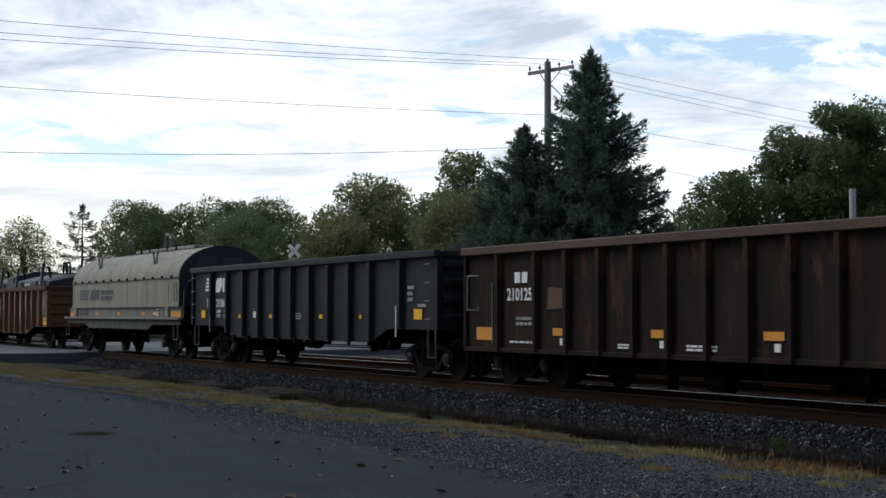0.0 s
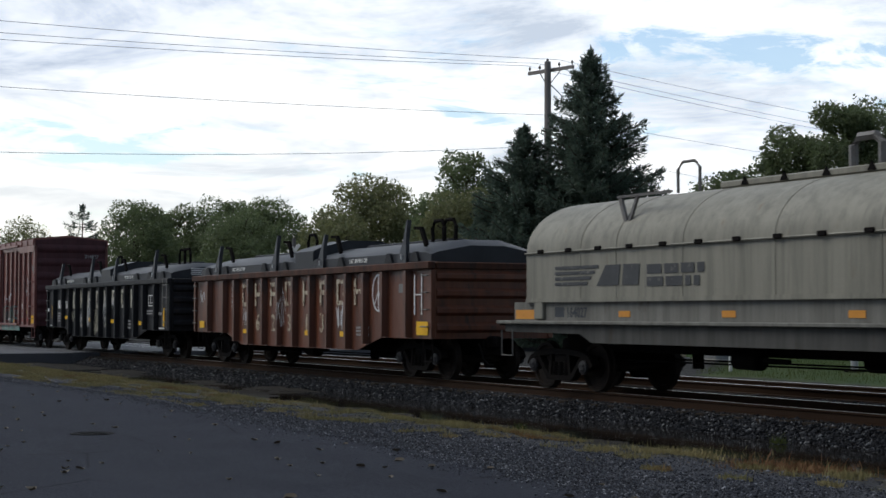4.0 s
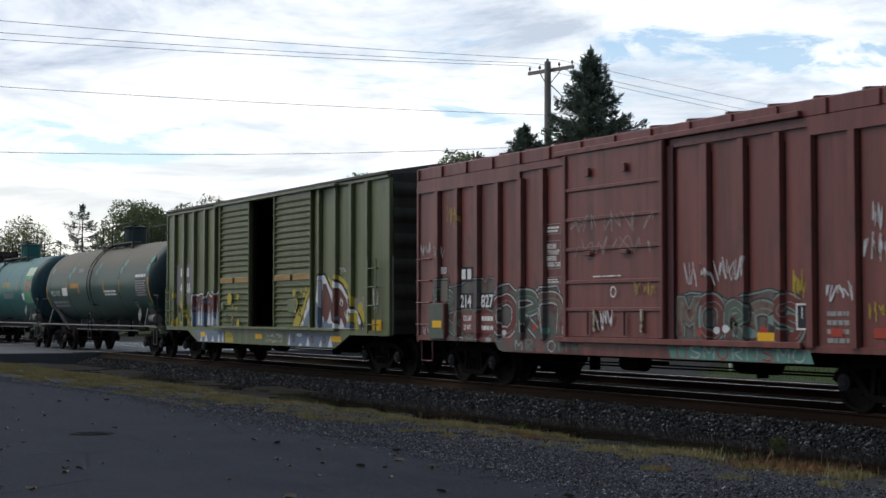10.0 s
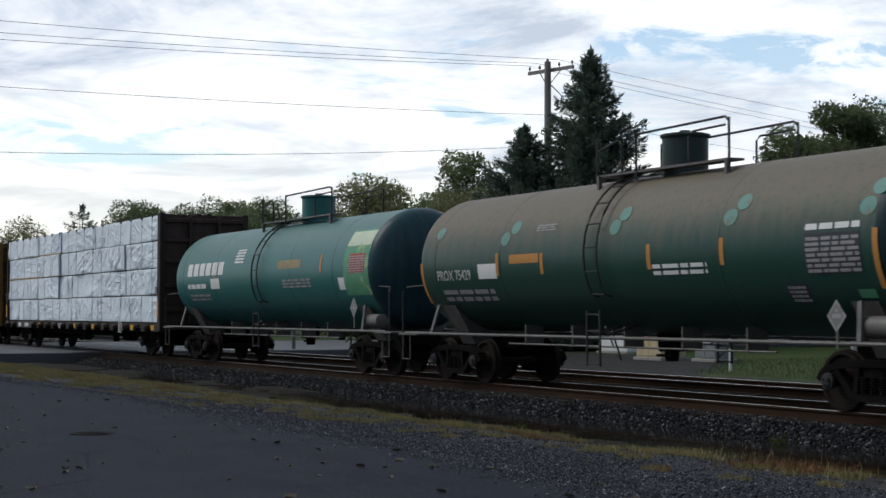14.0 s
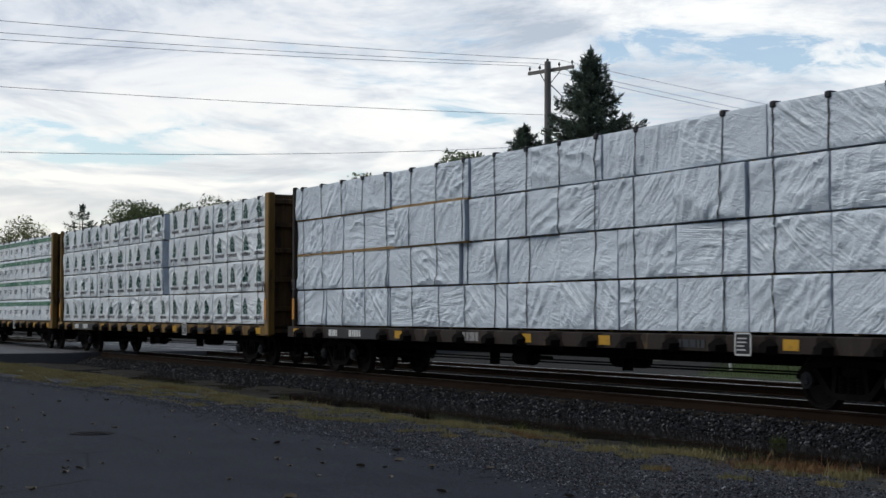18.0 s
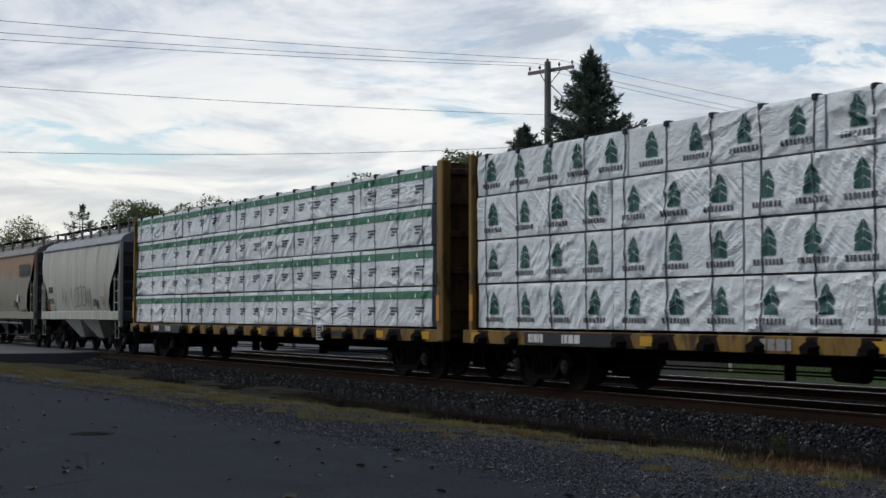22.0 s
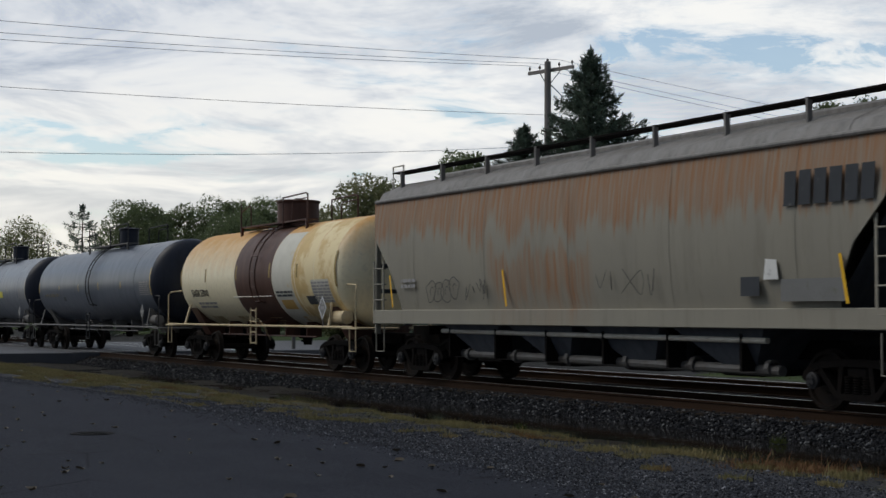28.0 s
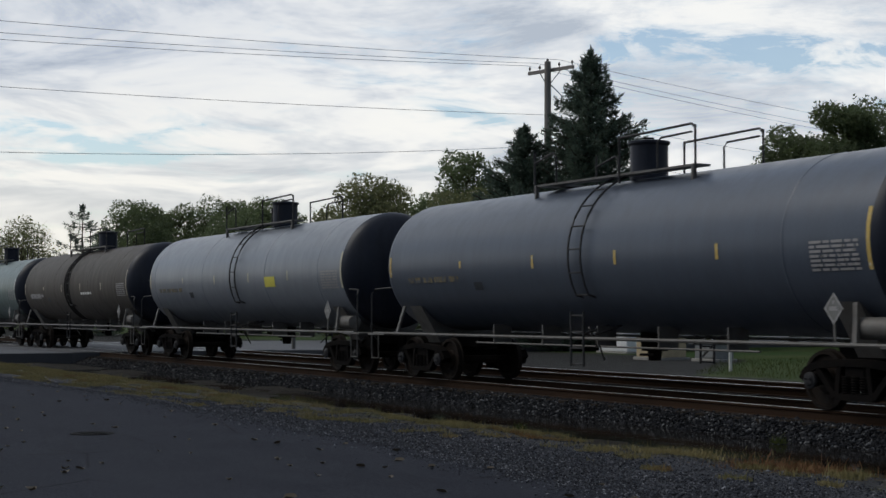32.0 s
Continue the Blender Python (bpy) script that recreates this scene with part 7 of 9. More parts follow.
def green_boxcar(u):
    m, half, ze = OLIVE, 8.12, 4.74
    t = rail_car("boxcar", "faded green boxcar with open door and bright graffiti", "boxcar", u, half + 0.25, (-6.75, 6.75))
    belly = (0.62, 4.7, 6.0)
    op0, op1 = -0.45, 1.35
    for q in (-1, 1):
        y = q * 1.52 - 0.02
        if q < 0:
            side_sheet_piece(t, -half, op0, 1.08, ze - 0.1, y, m)
            side_sheet_piece(t, op1, half, 1.08, ze - 0.1, y, m)
        else:
            side_sheet(t, half, 1.08, ze - 0.1, y, m)
        part("side_sill", Shape().along_y([(-half, 1.08), (-half, 0.96), (-6.0, 0.96), (-5.1, 0.62), (5.1, 0.62), (6.0, 0.96), (half, 0.96), (half, 1.08)], q * 1.55 - 0.03, q * 1.55 + 0.03), m, t)
        part("roof_edge", Shape().box(-half, half, q * 1.56 - 0.04, q * 1.56 + 0.05, ze - 0.14, ze - 0.05, 0.015), m, t)
        part("roof_cap", Shape().box(-half, half, q * 1.58 - 0.05, q * 1.58 + 0.06, ze - 0.05, ze + 0.03, 0.015), ROOF_GREY, t)
        for x in GREEN_POSTS:
            part("post_flange", FLANGE_GREEN, POST_SHADE, t, at=(x, q * 1.5415, 1.08))
            rb = part("side_post", hat_rib(ze - 0.14 - 1.08, POST_W, POST_D, top=POST_TOP), m, t, at=(x, q * 1.538, 1.08))
            rb.rotation_euler = (0, 0, 0 if q < 0 else math.pi)
    # two sliding doors, slid apart
    for a, b in ((-2.9, -0.5), (1.33, 3.85)):
        d = part("door", Shape().box(a, b, -1.64, -1.60, 1.12, ze - 0.12), m, t, "ribbed green sliding door, pushed aside")
        n = 21
        lip = Shape().loft([[(x, -1.64, 0.0), (x, -1.685, 0.03), (x, -1.69, 0.055), (x, -1.64, 0.085)] for x in (a + 0.06, b - 0.06)]).mesh("door_rib")
        for i in range(n):
            z = 1.2 + i * (ze - 1.4) / n
            if 2.28 < z < 2.5:
                continue
            part("door_rib", lip, m, d, at=(0, 0, z))
        part("wood_rail", Shape().box(a + 0.04, a + (b - a) * 0.46, -1.69, -1.64, 2.34, 2.50, 0.01).box(a + (b - a) * 0.54, b - 0.04, -1.69, -1.64, 2.34, 2.50, 0.01), WOOD, d, "weathered timber rail")
        for x in (a + 0.03, b - 0.03):
            part("door_edge", Shape().box(x - 0.03, x + 0.03, -1.70, -1.62, 1.12, ze - 0.13, 0.01), m, d)
        part("latch_plate", Shape().box(a + 1.05, a + 1.65, -1.71, -1.69, 1.5, 1.85, 0.01) if a > 0 else Shape().box(a + 0.2, a + 0.4, -1.71, -1.69, 1.6, 1.8, 0.01), m, d)
    for x in (op0, op1 - 0.02, 3.95):
        part("door_post", Shape().box(x - 0.05, x + 0.05, -1.60, -1.50, 1.1, ze - 0.12, 0.01), STEEL if x < 3 else m, t)
    for z in (1.08, ze - 0.10):
        part("door_track", Shape().box(-3.3, 5.4, -1.73, -1.62, z - 0.035, z + 0.035, 0.01), m, t)
    for x in (-half, half):
        end_wall(t, x, 1.0, ze - 0.05, 1.53, SHADED_GREEN_END, 6, 0.09, "green corrugated end wall, darkened as painted shade", 0.12)
        for y in (-1.53, 1.53):
            part("corner_post", Shape().box(x - 0.05, x + 0.05, y - 0.05, y + 0.05, 0.96, ze - 0.14, 0.015), m, t)
    boxcar_roof(t, half, ze, 0.26, ROOF_GREY, 14)
    part("floor", Shape().box(-half, half, -1.5, 1.5, 1.0, 1.1), WOOD, t)
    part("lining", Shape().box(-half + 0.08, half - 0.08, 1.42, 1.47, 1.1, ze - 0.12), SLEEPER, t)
    underframe(t, half, 1.0)
    ladder(t, 7.15, 7.6, 1.0, 2.75, 4, -1.66, m, True)
    ladder(t, -7.95, -7.5, 1.1, 2.3, 4, -1.66, m, True)
    stirrup(t, 7.4, 0.96)
    stirrup(t, -7.7, 0.96)
    part("end_handrail", Shape().rod((8.2, -1.5, 1.0), (8.2, -1.5, 2.8), 0.02), PIPE, t)
    part("paint_patch", plate(-7.22, -5.55, 1.75, 3.02, -1.545), PATCH, t, "grey patch behind the lettering")
    part("company_mark", Shape().box(-6.82, -6.7, -1.552, -1.547, 2.62, 2.9).box(-6.62, -6.45, -1.552, -1.547, 2.62, 2.9).box(-6.22, -6.05, -1.552, -1.547, 2.62, 2.9), WHITE_MARK, t)
    lettering("47", 0.42, -6.85, 2.12, WHITE_MARK, t, -1.551, "white stencilled number", 0.78)
    lettering("06", 0.42, -6.22, 2.12, WHITE_MARK, t, -1.551, "white stencilled number", 0.78)
    for x, rw in ((-4.6, 0.4), (0.0, 0.5), (5.2, 0.6)):
        reflector(t, x, 0.85, rw, 0.14, -1.583)
    reflector(t, 7.45, 1.2, 0.5, 0.26, -1.549)
    reflector(t, -7.6, 1.15, 0.4, 0.2, -1.549)
    return t


def side_sheet_piece(t, a, b, z0, z1, y, m):
    return part("side_panel", Shape().box(a, b, y, y + 0.04, z0, z1), m, t)


# end walls get the side's green darkened, shade put into the colour
SHADED_GREEN_END = paint("shaded_green_end", (0.045, 0.05, 0.032), (0.03, 0.034, 0.026), 0.6, (0.05, 0.045, 0.03), 0.66, 0.6)
ROOF_GREY = paint("galvanised_roof", (0.11, 0.105, 0.098), (0.06, 0.055, 0.05), 0.6, (0.16, 0.10, 0.06), 0.68, 0.6)
CAR = green_boxcar(-125.2)


def wave(x0, x1, top, base, seed, n=16, rise=0.25):
    """An outline with a jagged upper edge."""
    rnd = random.Random(seed)
    up = [(x0 + (x1 - x0) * i / n, top + rnd.uniform(-rise, rise)) for i in range(n + 1)]
    return up + [(x1, base), (x0, base)], up


def green_car_graffiti(t):
    y = -1.553

    def spray(shape, m, label=""):
        flat = min(v[1] for v in shape.v)
        part("graffiti", draped(shape, GREEN_POSTS) if flat > -1.575 else shape, m, t, label)
    # low piece: jagged brown-red band over blue-grey, white edge, white spikes, blue dots
    out, up = wave(-5.48, -2.92, 2.05, 1.1, 3, 14, 0.11)
    spray(ribbon(Shape(), up, 0.13, y + 0.002), SPRAY_BLACK)
    spray(blob(out, y), SPRAY_RED, "brown-red sprayed shape with a white edge")
    out2, up2 = wave(-5.46, -2.93, 1.48, 1.1, 5, 12, 0.08)
    spray(blob(out2, y - 0.005), SPRAY_BLUE, "blue-grey sprayed fill")
    spray(ribbon(Shape(), up, 0.055, y - 0.008), SPRAY, "white sprayed outline")
    for e in (-5.47, -2.95):
        spray(ribbon(Shape(), [(e, 1.1), (e + 0.06, 1.35), (e - 0.05, 1.65), (e + 0.02, 2.02)], 0.05, y - 0.008), SPRAY)
    for k, (x, top, wd) in enumerate(((-5.05, 1.85, 0.10), (-4.78, 1.95, 0.07), (-4.15, 1.7, 0.13), (-3.55, 1.6, 0.10), (-3.42, 1.85, 0.06), (-3.1, 1.5, 0.07))):
        spray(blob([(x - wd, 1.13), (x + wd, 1.13), (x + 0.02, top)], y - 0.011 - 0.0005 * k), SPRAY)
    for k in range(16):
        rnd = random.Random(k + 200)
        spray(disc(rnd.uniform(-5.35, -3.05), rnd.uniform(1.5, 1.95), 0.045, 0.06, y - 0.013 - 0.0002 * k, 8, k), SPRAY_BLUE)
    spray(blob([(-5.35, 0.97), (-2.75, 0.97), (-2.72, 0.64), (-5.0, 0.64)], -1.586), SPRAY_BLUE)
    for x, wd, top in ((-4.75, 0.1, 0.8), (-4.3, 0.15, 0.88), (-3.72, 0.12, 0.84), (-3.2, 0.1, 0.9), (-2.85, 0.08, 0.95)):
        spray(blob([(x - wd, 0.645), (x + wd, 0.645), (x + 0.02, top)], -1.590), SPRAY)
    spray(blob([(-2.65, 0.645), (-1.95, 0.645), (-2.0, 0.8), (-2.2, 0.93), (-2.65, 0.965)], -1.586), SPRAY_YELLOW, "yellow sprayed blob")
    spray(scribble(-2.55, -2.15, 0.72, 0.9, 311, 0.02, -1.589, 3), SPRAY_BLACK)
    for k in range(90):
        rnd = random.Random(k + 900)
        x = rnd.choice((rnd.uniform(-7.7, -5.6), rnd.uniform(-2.75, -1.2), rnd.uniform(2.7, 3.8), rnd.uniform(5.6, 7.0)))
        z = 1.15 + rnd.random() ** 1.5 * 0.95
        on_door = -2.9 < x < -0.5 or 1.33 < x < 3.85
        r_ = 0.02 + 0.11 * rnd.random() ** 2
        spray(disc(x, z, r_ * rnd.uniform(0.7, 1.6), r_ * rnd.uniform(0.8, 1.5), -1.703 - 0.0001 * k if on_door else y - 0.002 - 0.0001 * k, 9, k), SPRAY_YELLOW if k % 5 else SPRAY_BLACK)
    spray(scribble(-6.25, -5.7, 1.15, 1.5, 312, 0.025, y - 0.008, 4), SPRAY_BLACK)
    # large piece by the ladder
    edge = [(3.95, 1.95), (4.1, 2.2), (4.18, 2.42), (4.41, 2.44), (4.69, 2.18), (5.0, 1.92), (5.05, 2.32), (5.19, 2.26), (5.49, 2.16), (5.83, 1.87), (6.02, 1.79), (6.07, 1.6), (6.33, 1.54), (6.6, 1.27), (6.70, 1.1)]
    spray(blob([(4.5, 1.12), (4.62, 2.42), (4.95, 2.2), (5.2, 2.44), (5.62, 2.3), (6.1, 2.0), (6.3, 1.7), (6.95, 1.5), (6.9, 1.12)], y + 0.0055), SPRAY_YELLOW, "yellow sprayed halo")
    spray(ribbon(Shape(), edge, 0.15, y + 0.002), SPRAY_BLACK)
    spray(blob([(3.95, 1.1)] + edge, y), SPRAY, "white sprayed piece with red and blue fill")
    # three angular brown-red shapes with black edges
    for k, o in enumerate((((4.30, 1.45), (4.36, 2.22), (4.52, 2.2), (4.72, 1.98), (4.98, 1.62), (5.02, 1.28), (4.88, 1.3), (4.80, 1.6), (4.62, 1.3), (4.45, 1.35)),
                           ((5.12, 1.3), (5.16, 2.12), (5.40, 2.06), (5.74, 1.82), (5.82, 1.60), (5.62, 1.48), (5.86, 1.2), (5.66, 1.16), (5.42, 1.42), (5.36, 1.2)),
                           ((6.08, 1.5), (6.28, 1.42), (6.50, 1.14), (6.36, 1.13), (6.14, 1.3)))):
        spray(blob(list(o), y - 0.006), SPRAY_RED, "brown-red sprayed shape")
        spray(ribbon(Shape(), list(o) + [o[0]], 0.035, y - 0.0085), SPRAY_BLACK)
    spray(blob([(5.36, 1.7), (5.42, 1.88), (5.58, 1.78), (5.52, 1.64)], y - 0.0075), SPRAY)
    spray(blob([(4.02, 1.12), (5.15, 1.12), (5.0, 1.25), (4.7, 1.22), (4.5, 1.32), (4.35, 1.25), (4.2, 1.75), (4.0, 1.8)], y - 0.007), SPRAY_BLUE)
    spray(blob([(5.5, 1.12), (6.6, 1.12), (6.5, 1.22), (6.1, 1.28), (5.9, 1.2)], y - 0.0072), SPRAY_BLUE)
    for pts in ([(4.05, 1.8), (4.18, 2.3), (4.28, 2.3), (4.28, 1.5), (4.3, 1.15)], [(5.02, 1.15), (5.06, 1.8), (5.08, 2.2)], [(5.95, 1.15), (5.98, 1.5), (6.02, 1.72)]):
        spray(ribbon(Shape(), pts, 0.035, y - 0.012), SPRAY_BLACK)
    for k in range(10):
        rnd = random.Random(k + 700)
        spray(disc(rnd.uniform(4.1, 6.3), rnd.uniform(1.2, 1.8), 0.05, 0.06, y - 0.014 - 0.0002 * k, 8, k), SPRAY_BLUE if k % 2 else SPRAY_RED)
    spray(scribble(5.35, 5.75, 2.42, 2.62, 301, 0.022, y - 0.01, 3), SPRAY)
    spray(scribble(7.25, 7.55, 1.4, 2.1, 302, 0.03, y - 0.01, 4), SPRAY)
    # its tail over the open door's edge
    spray(blob([(2.7, 1.15), (3.82, 1.15), (3.82, 2.15), (3.6, 1.95), (3.35, 1.62), (3.0, 1.5)], -1.702), SPRAY_YELLOW)
    spray(blob([(3.2, 1.15), (3.82, 1.15), (3.82, 1.9), (3.62, 1.68), (3.45, 1.4)], -1.7065), SPRAY, "white sprayed tail on the door")
    spray(blob([(3.4, 1.15), (3.82, 1.15), (3.82, 1.6), (3.62, 1.42)], -1.7105), SPRAY_BLUE)
    spray(ribbon(Shape(), [(3.15, 1.13), (3.42, 1.4), (3.6, 1.72), (3.82, 1.96)], 0.04, -1.7115), SPRAY_BLACK)
    spray(blob([(2.0, 0.97), (5.3, 0.97), (5.0, 0.64), (2.1, 0.64)], -1.586), SPRAY_BLUE, "blue-grey sprayed sill")
    for x, wd, top in ((2.2, 0.08, 0.95), (2.95, 0.14, 0.72), (3.45, 0.12, 0.9), (4.25, 0.1, 0.8), (4.85, 0.14, 0.92)):
        spray(blob([(x - wd, 0.645), (x + wd, 0.645), (x + 0.02, top)], -1.590), SPRAY)
    for x in (2.5, 3.75, 4.5):
        spray(disc(x, 0.82, 0.10, 0.10, -1.591, 12, 3), SPRAY_RED)
        spray(disc(x, 0.82, 0.05, 0.05, -1.594, 10, 4), SPRAY_BLUE)
    spray(disc(2.9, 0.92, 0.2, 0.05, -1.591, 12, 5), SPRAY)
    spray(scribble(0.55, 1.75, 0.82, 0.95, 303, 0.022, -1.588, 6), SPRAY, "white unreadable sprayed scrawl")
    spray(scribble(0.5, 1.8, 0.67, 0.80, 304, 0.022, -1.588, 7), SPRAY)
    part("paint_patch", plate(6.25, 6.8, 1.55, 1.85, y - 0.004), PATCH, t)


green_car_graffiti(CAR)


# ---- tank cars
def tank_car(u, half, trucks, r, m, head_m, label, ladder_x, dome_x, sill_half, sill_m, sill_z=1.05, dome=True, box=(-1.6, 2.7), seams=(), band=None, dome_m=None, rail_m=None, dome_r=0.36):
    """A barrel with dished heads, saddles, top platform with rails, ladder and side rods."""
    t = rail_car("tank_car", label, "tank car", u, sill_half - 0.1, trucks)
    rail_m = rail_m or sill_m
    bar_m = DARK_PIPE if sill_m == PIPE else sill_m
    top_m = DARK_PIPE if rail_m == PIPE else rail_m
    zc = 1.10 + r
    xs = [-half, half]
    part("barrel", Shape().turn_x([(-half, r), (half, r)], zc, 56), m, t)
    for q in (-1, 1):
        prof = [(q * (half + 0.62 * math.sin(a)), r * math.cos(a)) for a in [math.pi / 2 * i / 10 for i in range(11)]]
        prof[-1] = (prof[-1][0], 0.01)
        # head_m puts shade into the +x head of all but the cream car
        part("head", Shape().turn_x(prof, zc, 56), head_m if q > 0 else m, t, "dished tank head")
    for x in seams:
        part("weld_seam", Shape().turn_x([(x - 0.025, r), (x - 0.012, r + 0.008), (x + 0.012, r + 0.008), (x + 0.025, r)], zc, 56), m, t)
    if band:
        part("band", Shape().turn_x([(band[0], r + 0.001), (band[0], r + 0.006), (band[1], r + 0.006), (band[1], r + 0.001)], zc, 56), TANK_BROWN, t, "brown painted band round the barrel")
    # saddles and stub sills
    for x in trucks:
        part("saddle", Shape().along_x([(-1.2, zc - r * 0.62), (-0.7, 0.82), (0.7, 0.82), (1.2, zc - r * 0.62), (0.8, zc - r * 0.86), (0, zc - r * 1.0), (-0.8, zc - r * 0.86)], x - 0.28, x + 0.28), rail_m, t)
        part("stub_sill", Shape().box(min(x - 1.2, math.copysign(sill_half, x)), max(x + 1.2, math.copysign(sill_half, x)) if x > 0 else x + 1.2, -0.25, 0.25, 0.72, 1.0, 0.02), STEEL, t)
    y = -1.47
    for q in (-1, 1):
        part("side_rod", Shape().rod((-sill_half + 0.2, q * 1.47, sill_z), (sill_half - 0.2, q * 1.47, sill_z), 0.032, 8), sill_m, t, "long horizontal safety rail")
        for e in (-1, 1):
            x = e * (half - 0.35)
            part("rod_bracket", Shape().beam((x, q * 1.44, sill_z), (x + 0.12 * -e, q * 1.30, sill_z + 0.62), 0.05, 0.09), sill_m, t)
            xp = e * (sill_half - 0.35)
            part("end_platform", Shape().box(xp - 0.45, xp + 0.45, min(q * 0.35, q * 1.5), max(q * 0.35, q * 1.5), sill_z - 0.05, sill_z, 0.01), sill_m, t)
            part("handrail", Shape().pipe([(xp + 0.3 * e, q * 1.46, sill_z), (xp + 0.3 * e, q * 1.46, sill_z + 0.92), (xp + 0.22 * e, q * 1.40, sill_z + 1.03), (xp - 0.55 * e, q * 1.3, sill_z + 1.06)], 0.022, 6), bar_m, t)
            stirrup(t, xp + 0.12 * e, sill_z - 0.03, q * 1.46, sill_m, 0.36, 0.55)
    part("brake_cylinder", Shape().turn_x([(half - 0.5, 0.05), (half - 0.46, 0.17), (half + 0.2, 0.17), (half + 0.25, 0.05)], sill_z + 0.24, 14, -1.18, caps=True), sill_m, t, "horizontal cylinder on the end platform")
    s = Shape().rod((-half * 0.6, -0.9, 0.86), (half * 0.6, -0.9, 0.86), 0.02)
    for k in range(5):
        x = -half * 0.5 + k * half * 0.25
        s.box(x - 0.02, x + 0.02, -0.93, -0.5, 0.84, 1.25)
    part("brake_rod", s, rail_m, t)
    part("bottom_outlet", Shape().turn_z([(0.60, 0.12), (0.78, 0.14), (0.78, 0.25), (1.2, 0.28)], 12, ladder_x + 0.35).rod((ladder_x - 0.1, 0, 0.7), (ladder_x + 0.9, -0.4, 0.72), 0.03), STEEL, t)
    # curved ladder over the near side
    arc = [(-(r + 0.11) * math.cos(a), zc + (r + 0.11) * math.sin(a)) for a in [radians(d) for d in range(-28, 78, 8)]]
    for q in (-1, 1):
        s = Shape()
        path = [(q * arc_y, z) for arc_y, z in arc]
        for dx in (-0.21, 0.21):
            s.pipe([(ladder_x + dx, q * 1.50, sill_z)] + [(ladder_x + dx, yy, z) for yy, z in path], 0.022, 5)
        for yy, z in path[::2]:
            s.rod((ladder_x - 0.21, yy, z), (ladder_x + 0.21, yy, z), 0.016, 5)
        part("ladder", s, top_m, t, "curved side ladder")
        s = Shape()
        for dx in (-0.21, 0.21):
            s.rod((ladder_x + dx, q * 1.50, sill_z - 0.52), (ladder_x + dx, q * 1.50, sill_z + 0.5), 0.024, 6)
        for k in range(4):
            s.rod((ladder_x - 0.21, q * 1.50, sill_z - 0.48 + 0.3 * k), (ladder_x + 0.21, q * 1.50, sill_z - 0.48 + 0.3 * k), 0.018, 5)
        part("ladder_foot", s, bar_m, t, "straight lower end of the ladder")
        s = Shape().rod((ladder_x + 0.05, q * 1.1, sill_z - 0.15), (ladder_x + 0.42, q * 1.52, sill_z + 0.2), 0.018).rod((ladder_x + 0.3, q * 1.1, sill_z - 0.4), (ladder_x + 0.62, q * 1.52, sill_z + 0.12), 0.018)
        part("ladder_stay", s, sill_m, t)
    # top platform and rails
    zt = zc + r
    a, b = box
    a, b = dome_x + a, dome_x + b
    part("platform", Shape().box(a, b, -0.75, -0.42, zt + 0.02, zt + 0.06).box(a, b, 0.42, 0.75, zt + 0.02, zt + 0.06).box(a, a + 0.5, -0.42, 0.42, zt + 0.02, zt + 0.06), rail_m, t, "top walkway")
    for x in (a + 0.06, b - 0.06):
        for q in (-0.74, 0.74):
            part("platform_leg", Shape().box(x - 0.03, x + 0.03, q - 0.04, q + 0.04, zt - 0.28, zt + 0.05), rail_m, t)
    if dome:
        dm = dome_m or m
        d = part("dome", Shape().turn_z([(zt - 0.1, dome_r), (zt + 0.62, dome_r), (zt + 0.66, dome_r + 0.04), (zt + 0.70, dome_r + 0.04), (zt + 0.72, dome_r - 0.06)], 20, dome_x), dm, t, "round valve housing on top")
        part("lid_bolts", Shape().turn_z([(zt + 0.72, 0.1), (zt + 0.78, 0.1)], 8, dome_x), STEEL, d)
        for x in (a, ladder_x + 0.3, b):
            for y2 in (-0.75, 0.75):
                part("rail_post", Shape().rod((x, y2, zt - 0.12), (x, y2, zt + 0.74), 0.023, 6), top_m, t)
        for y2 in (-0.75, 0.75):
            part("top_rail", Shape().pipe([(ladder_x + 0.3, y2, zt + 0.62), (ladder_x + 0.34, y2, zt + 0.72), (b - 0.1, y2, zt + 0.76), (b, y2, zt + 0.68)], 0.023, 6), top_m, t)
            part("top_rail", Shape().pipe([(a, y2, zt + 0.5), (a + 0.7, y2, zt + 0.66), (a + 0.8, y2, zt + 0.58), (a + 0.82, y2, zt + 0.05)], 0.021, 6), top_m, t)
            part("top_rail", Shape().pipe([(b - 1.1, y2, zt + 0.05), (b - 1.1, y2, zt + 0.52), (b - 1.0, y2, zt + 0.6), (b - 0.1, y2, zt + 0.62)], 0.021, 6), top_m, t)
    return t, zc, r


def on_tank(t, zc, r, x0, x1, a0, a1, m, name, label="", lift=0.008, n=6):
    """A curved patch of paint or a plate on the near side of a barrel: from angle a0 to a1 above the middle, in degrees."""
    s = Shape()
    s.loft([[(x, -(r + d) * math.cos(a), zc + (r + d) * math.sin(a)) for a in [radians(a0 + (a1 - a0) * i / n) for i in range(n + 1)] for d in (lift,)] for x in (x0, x1)], False, False)
    return part(name, s, m, t, label)


def tank_print(t, zc, r, x0, x1, a0, a1, rows, m, seed, name="small_print", label=""):
    rnd, s = random.Random(seed), Shape()
    for i in range(rows):
        b0 = a0 + (a1 - a0) * i / rows
        b1 = b0 + (a1 - a0) / rows * 0.6
        x = x0
        while x < x1 - 0.03:
            wd = min(rnd.uniform(0.10, 0.3) * (x1 - x0), x1 - x)
            s.loft([[(xx, -(r + 0.010) * math.cos(a), zc + (r + 0.010) * math.sin(a)) for a in (radians(b0), radians(b1))] for xx in (x, x + wd)], False, False)
            x += wd + 0.04 * (x1 - x0)
    return part(name, s, m, t, label)


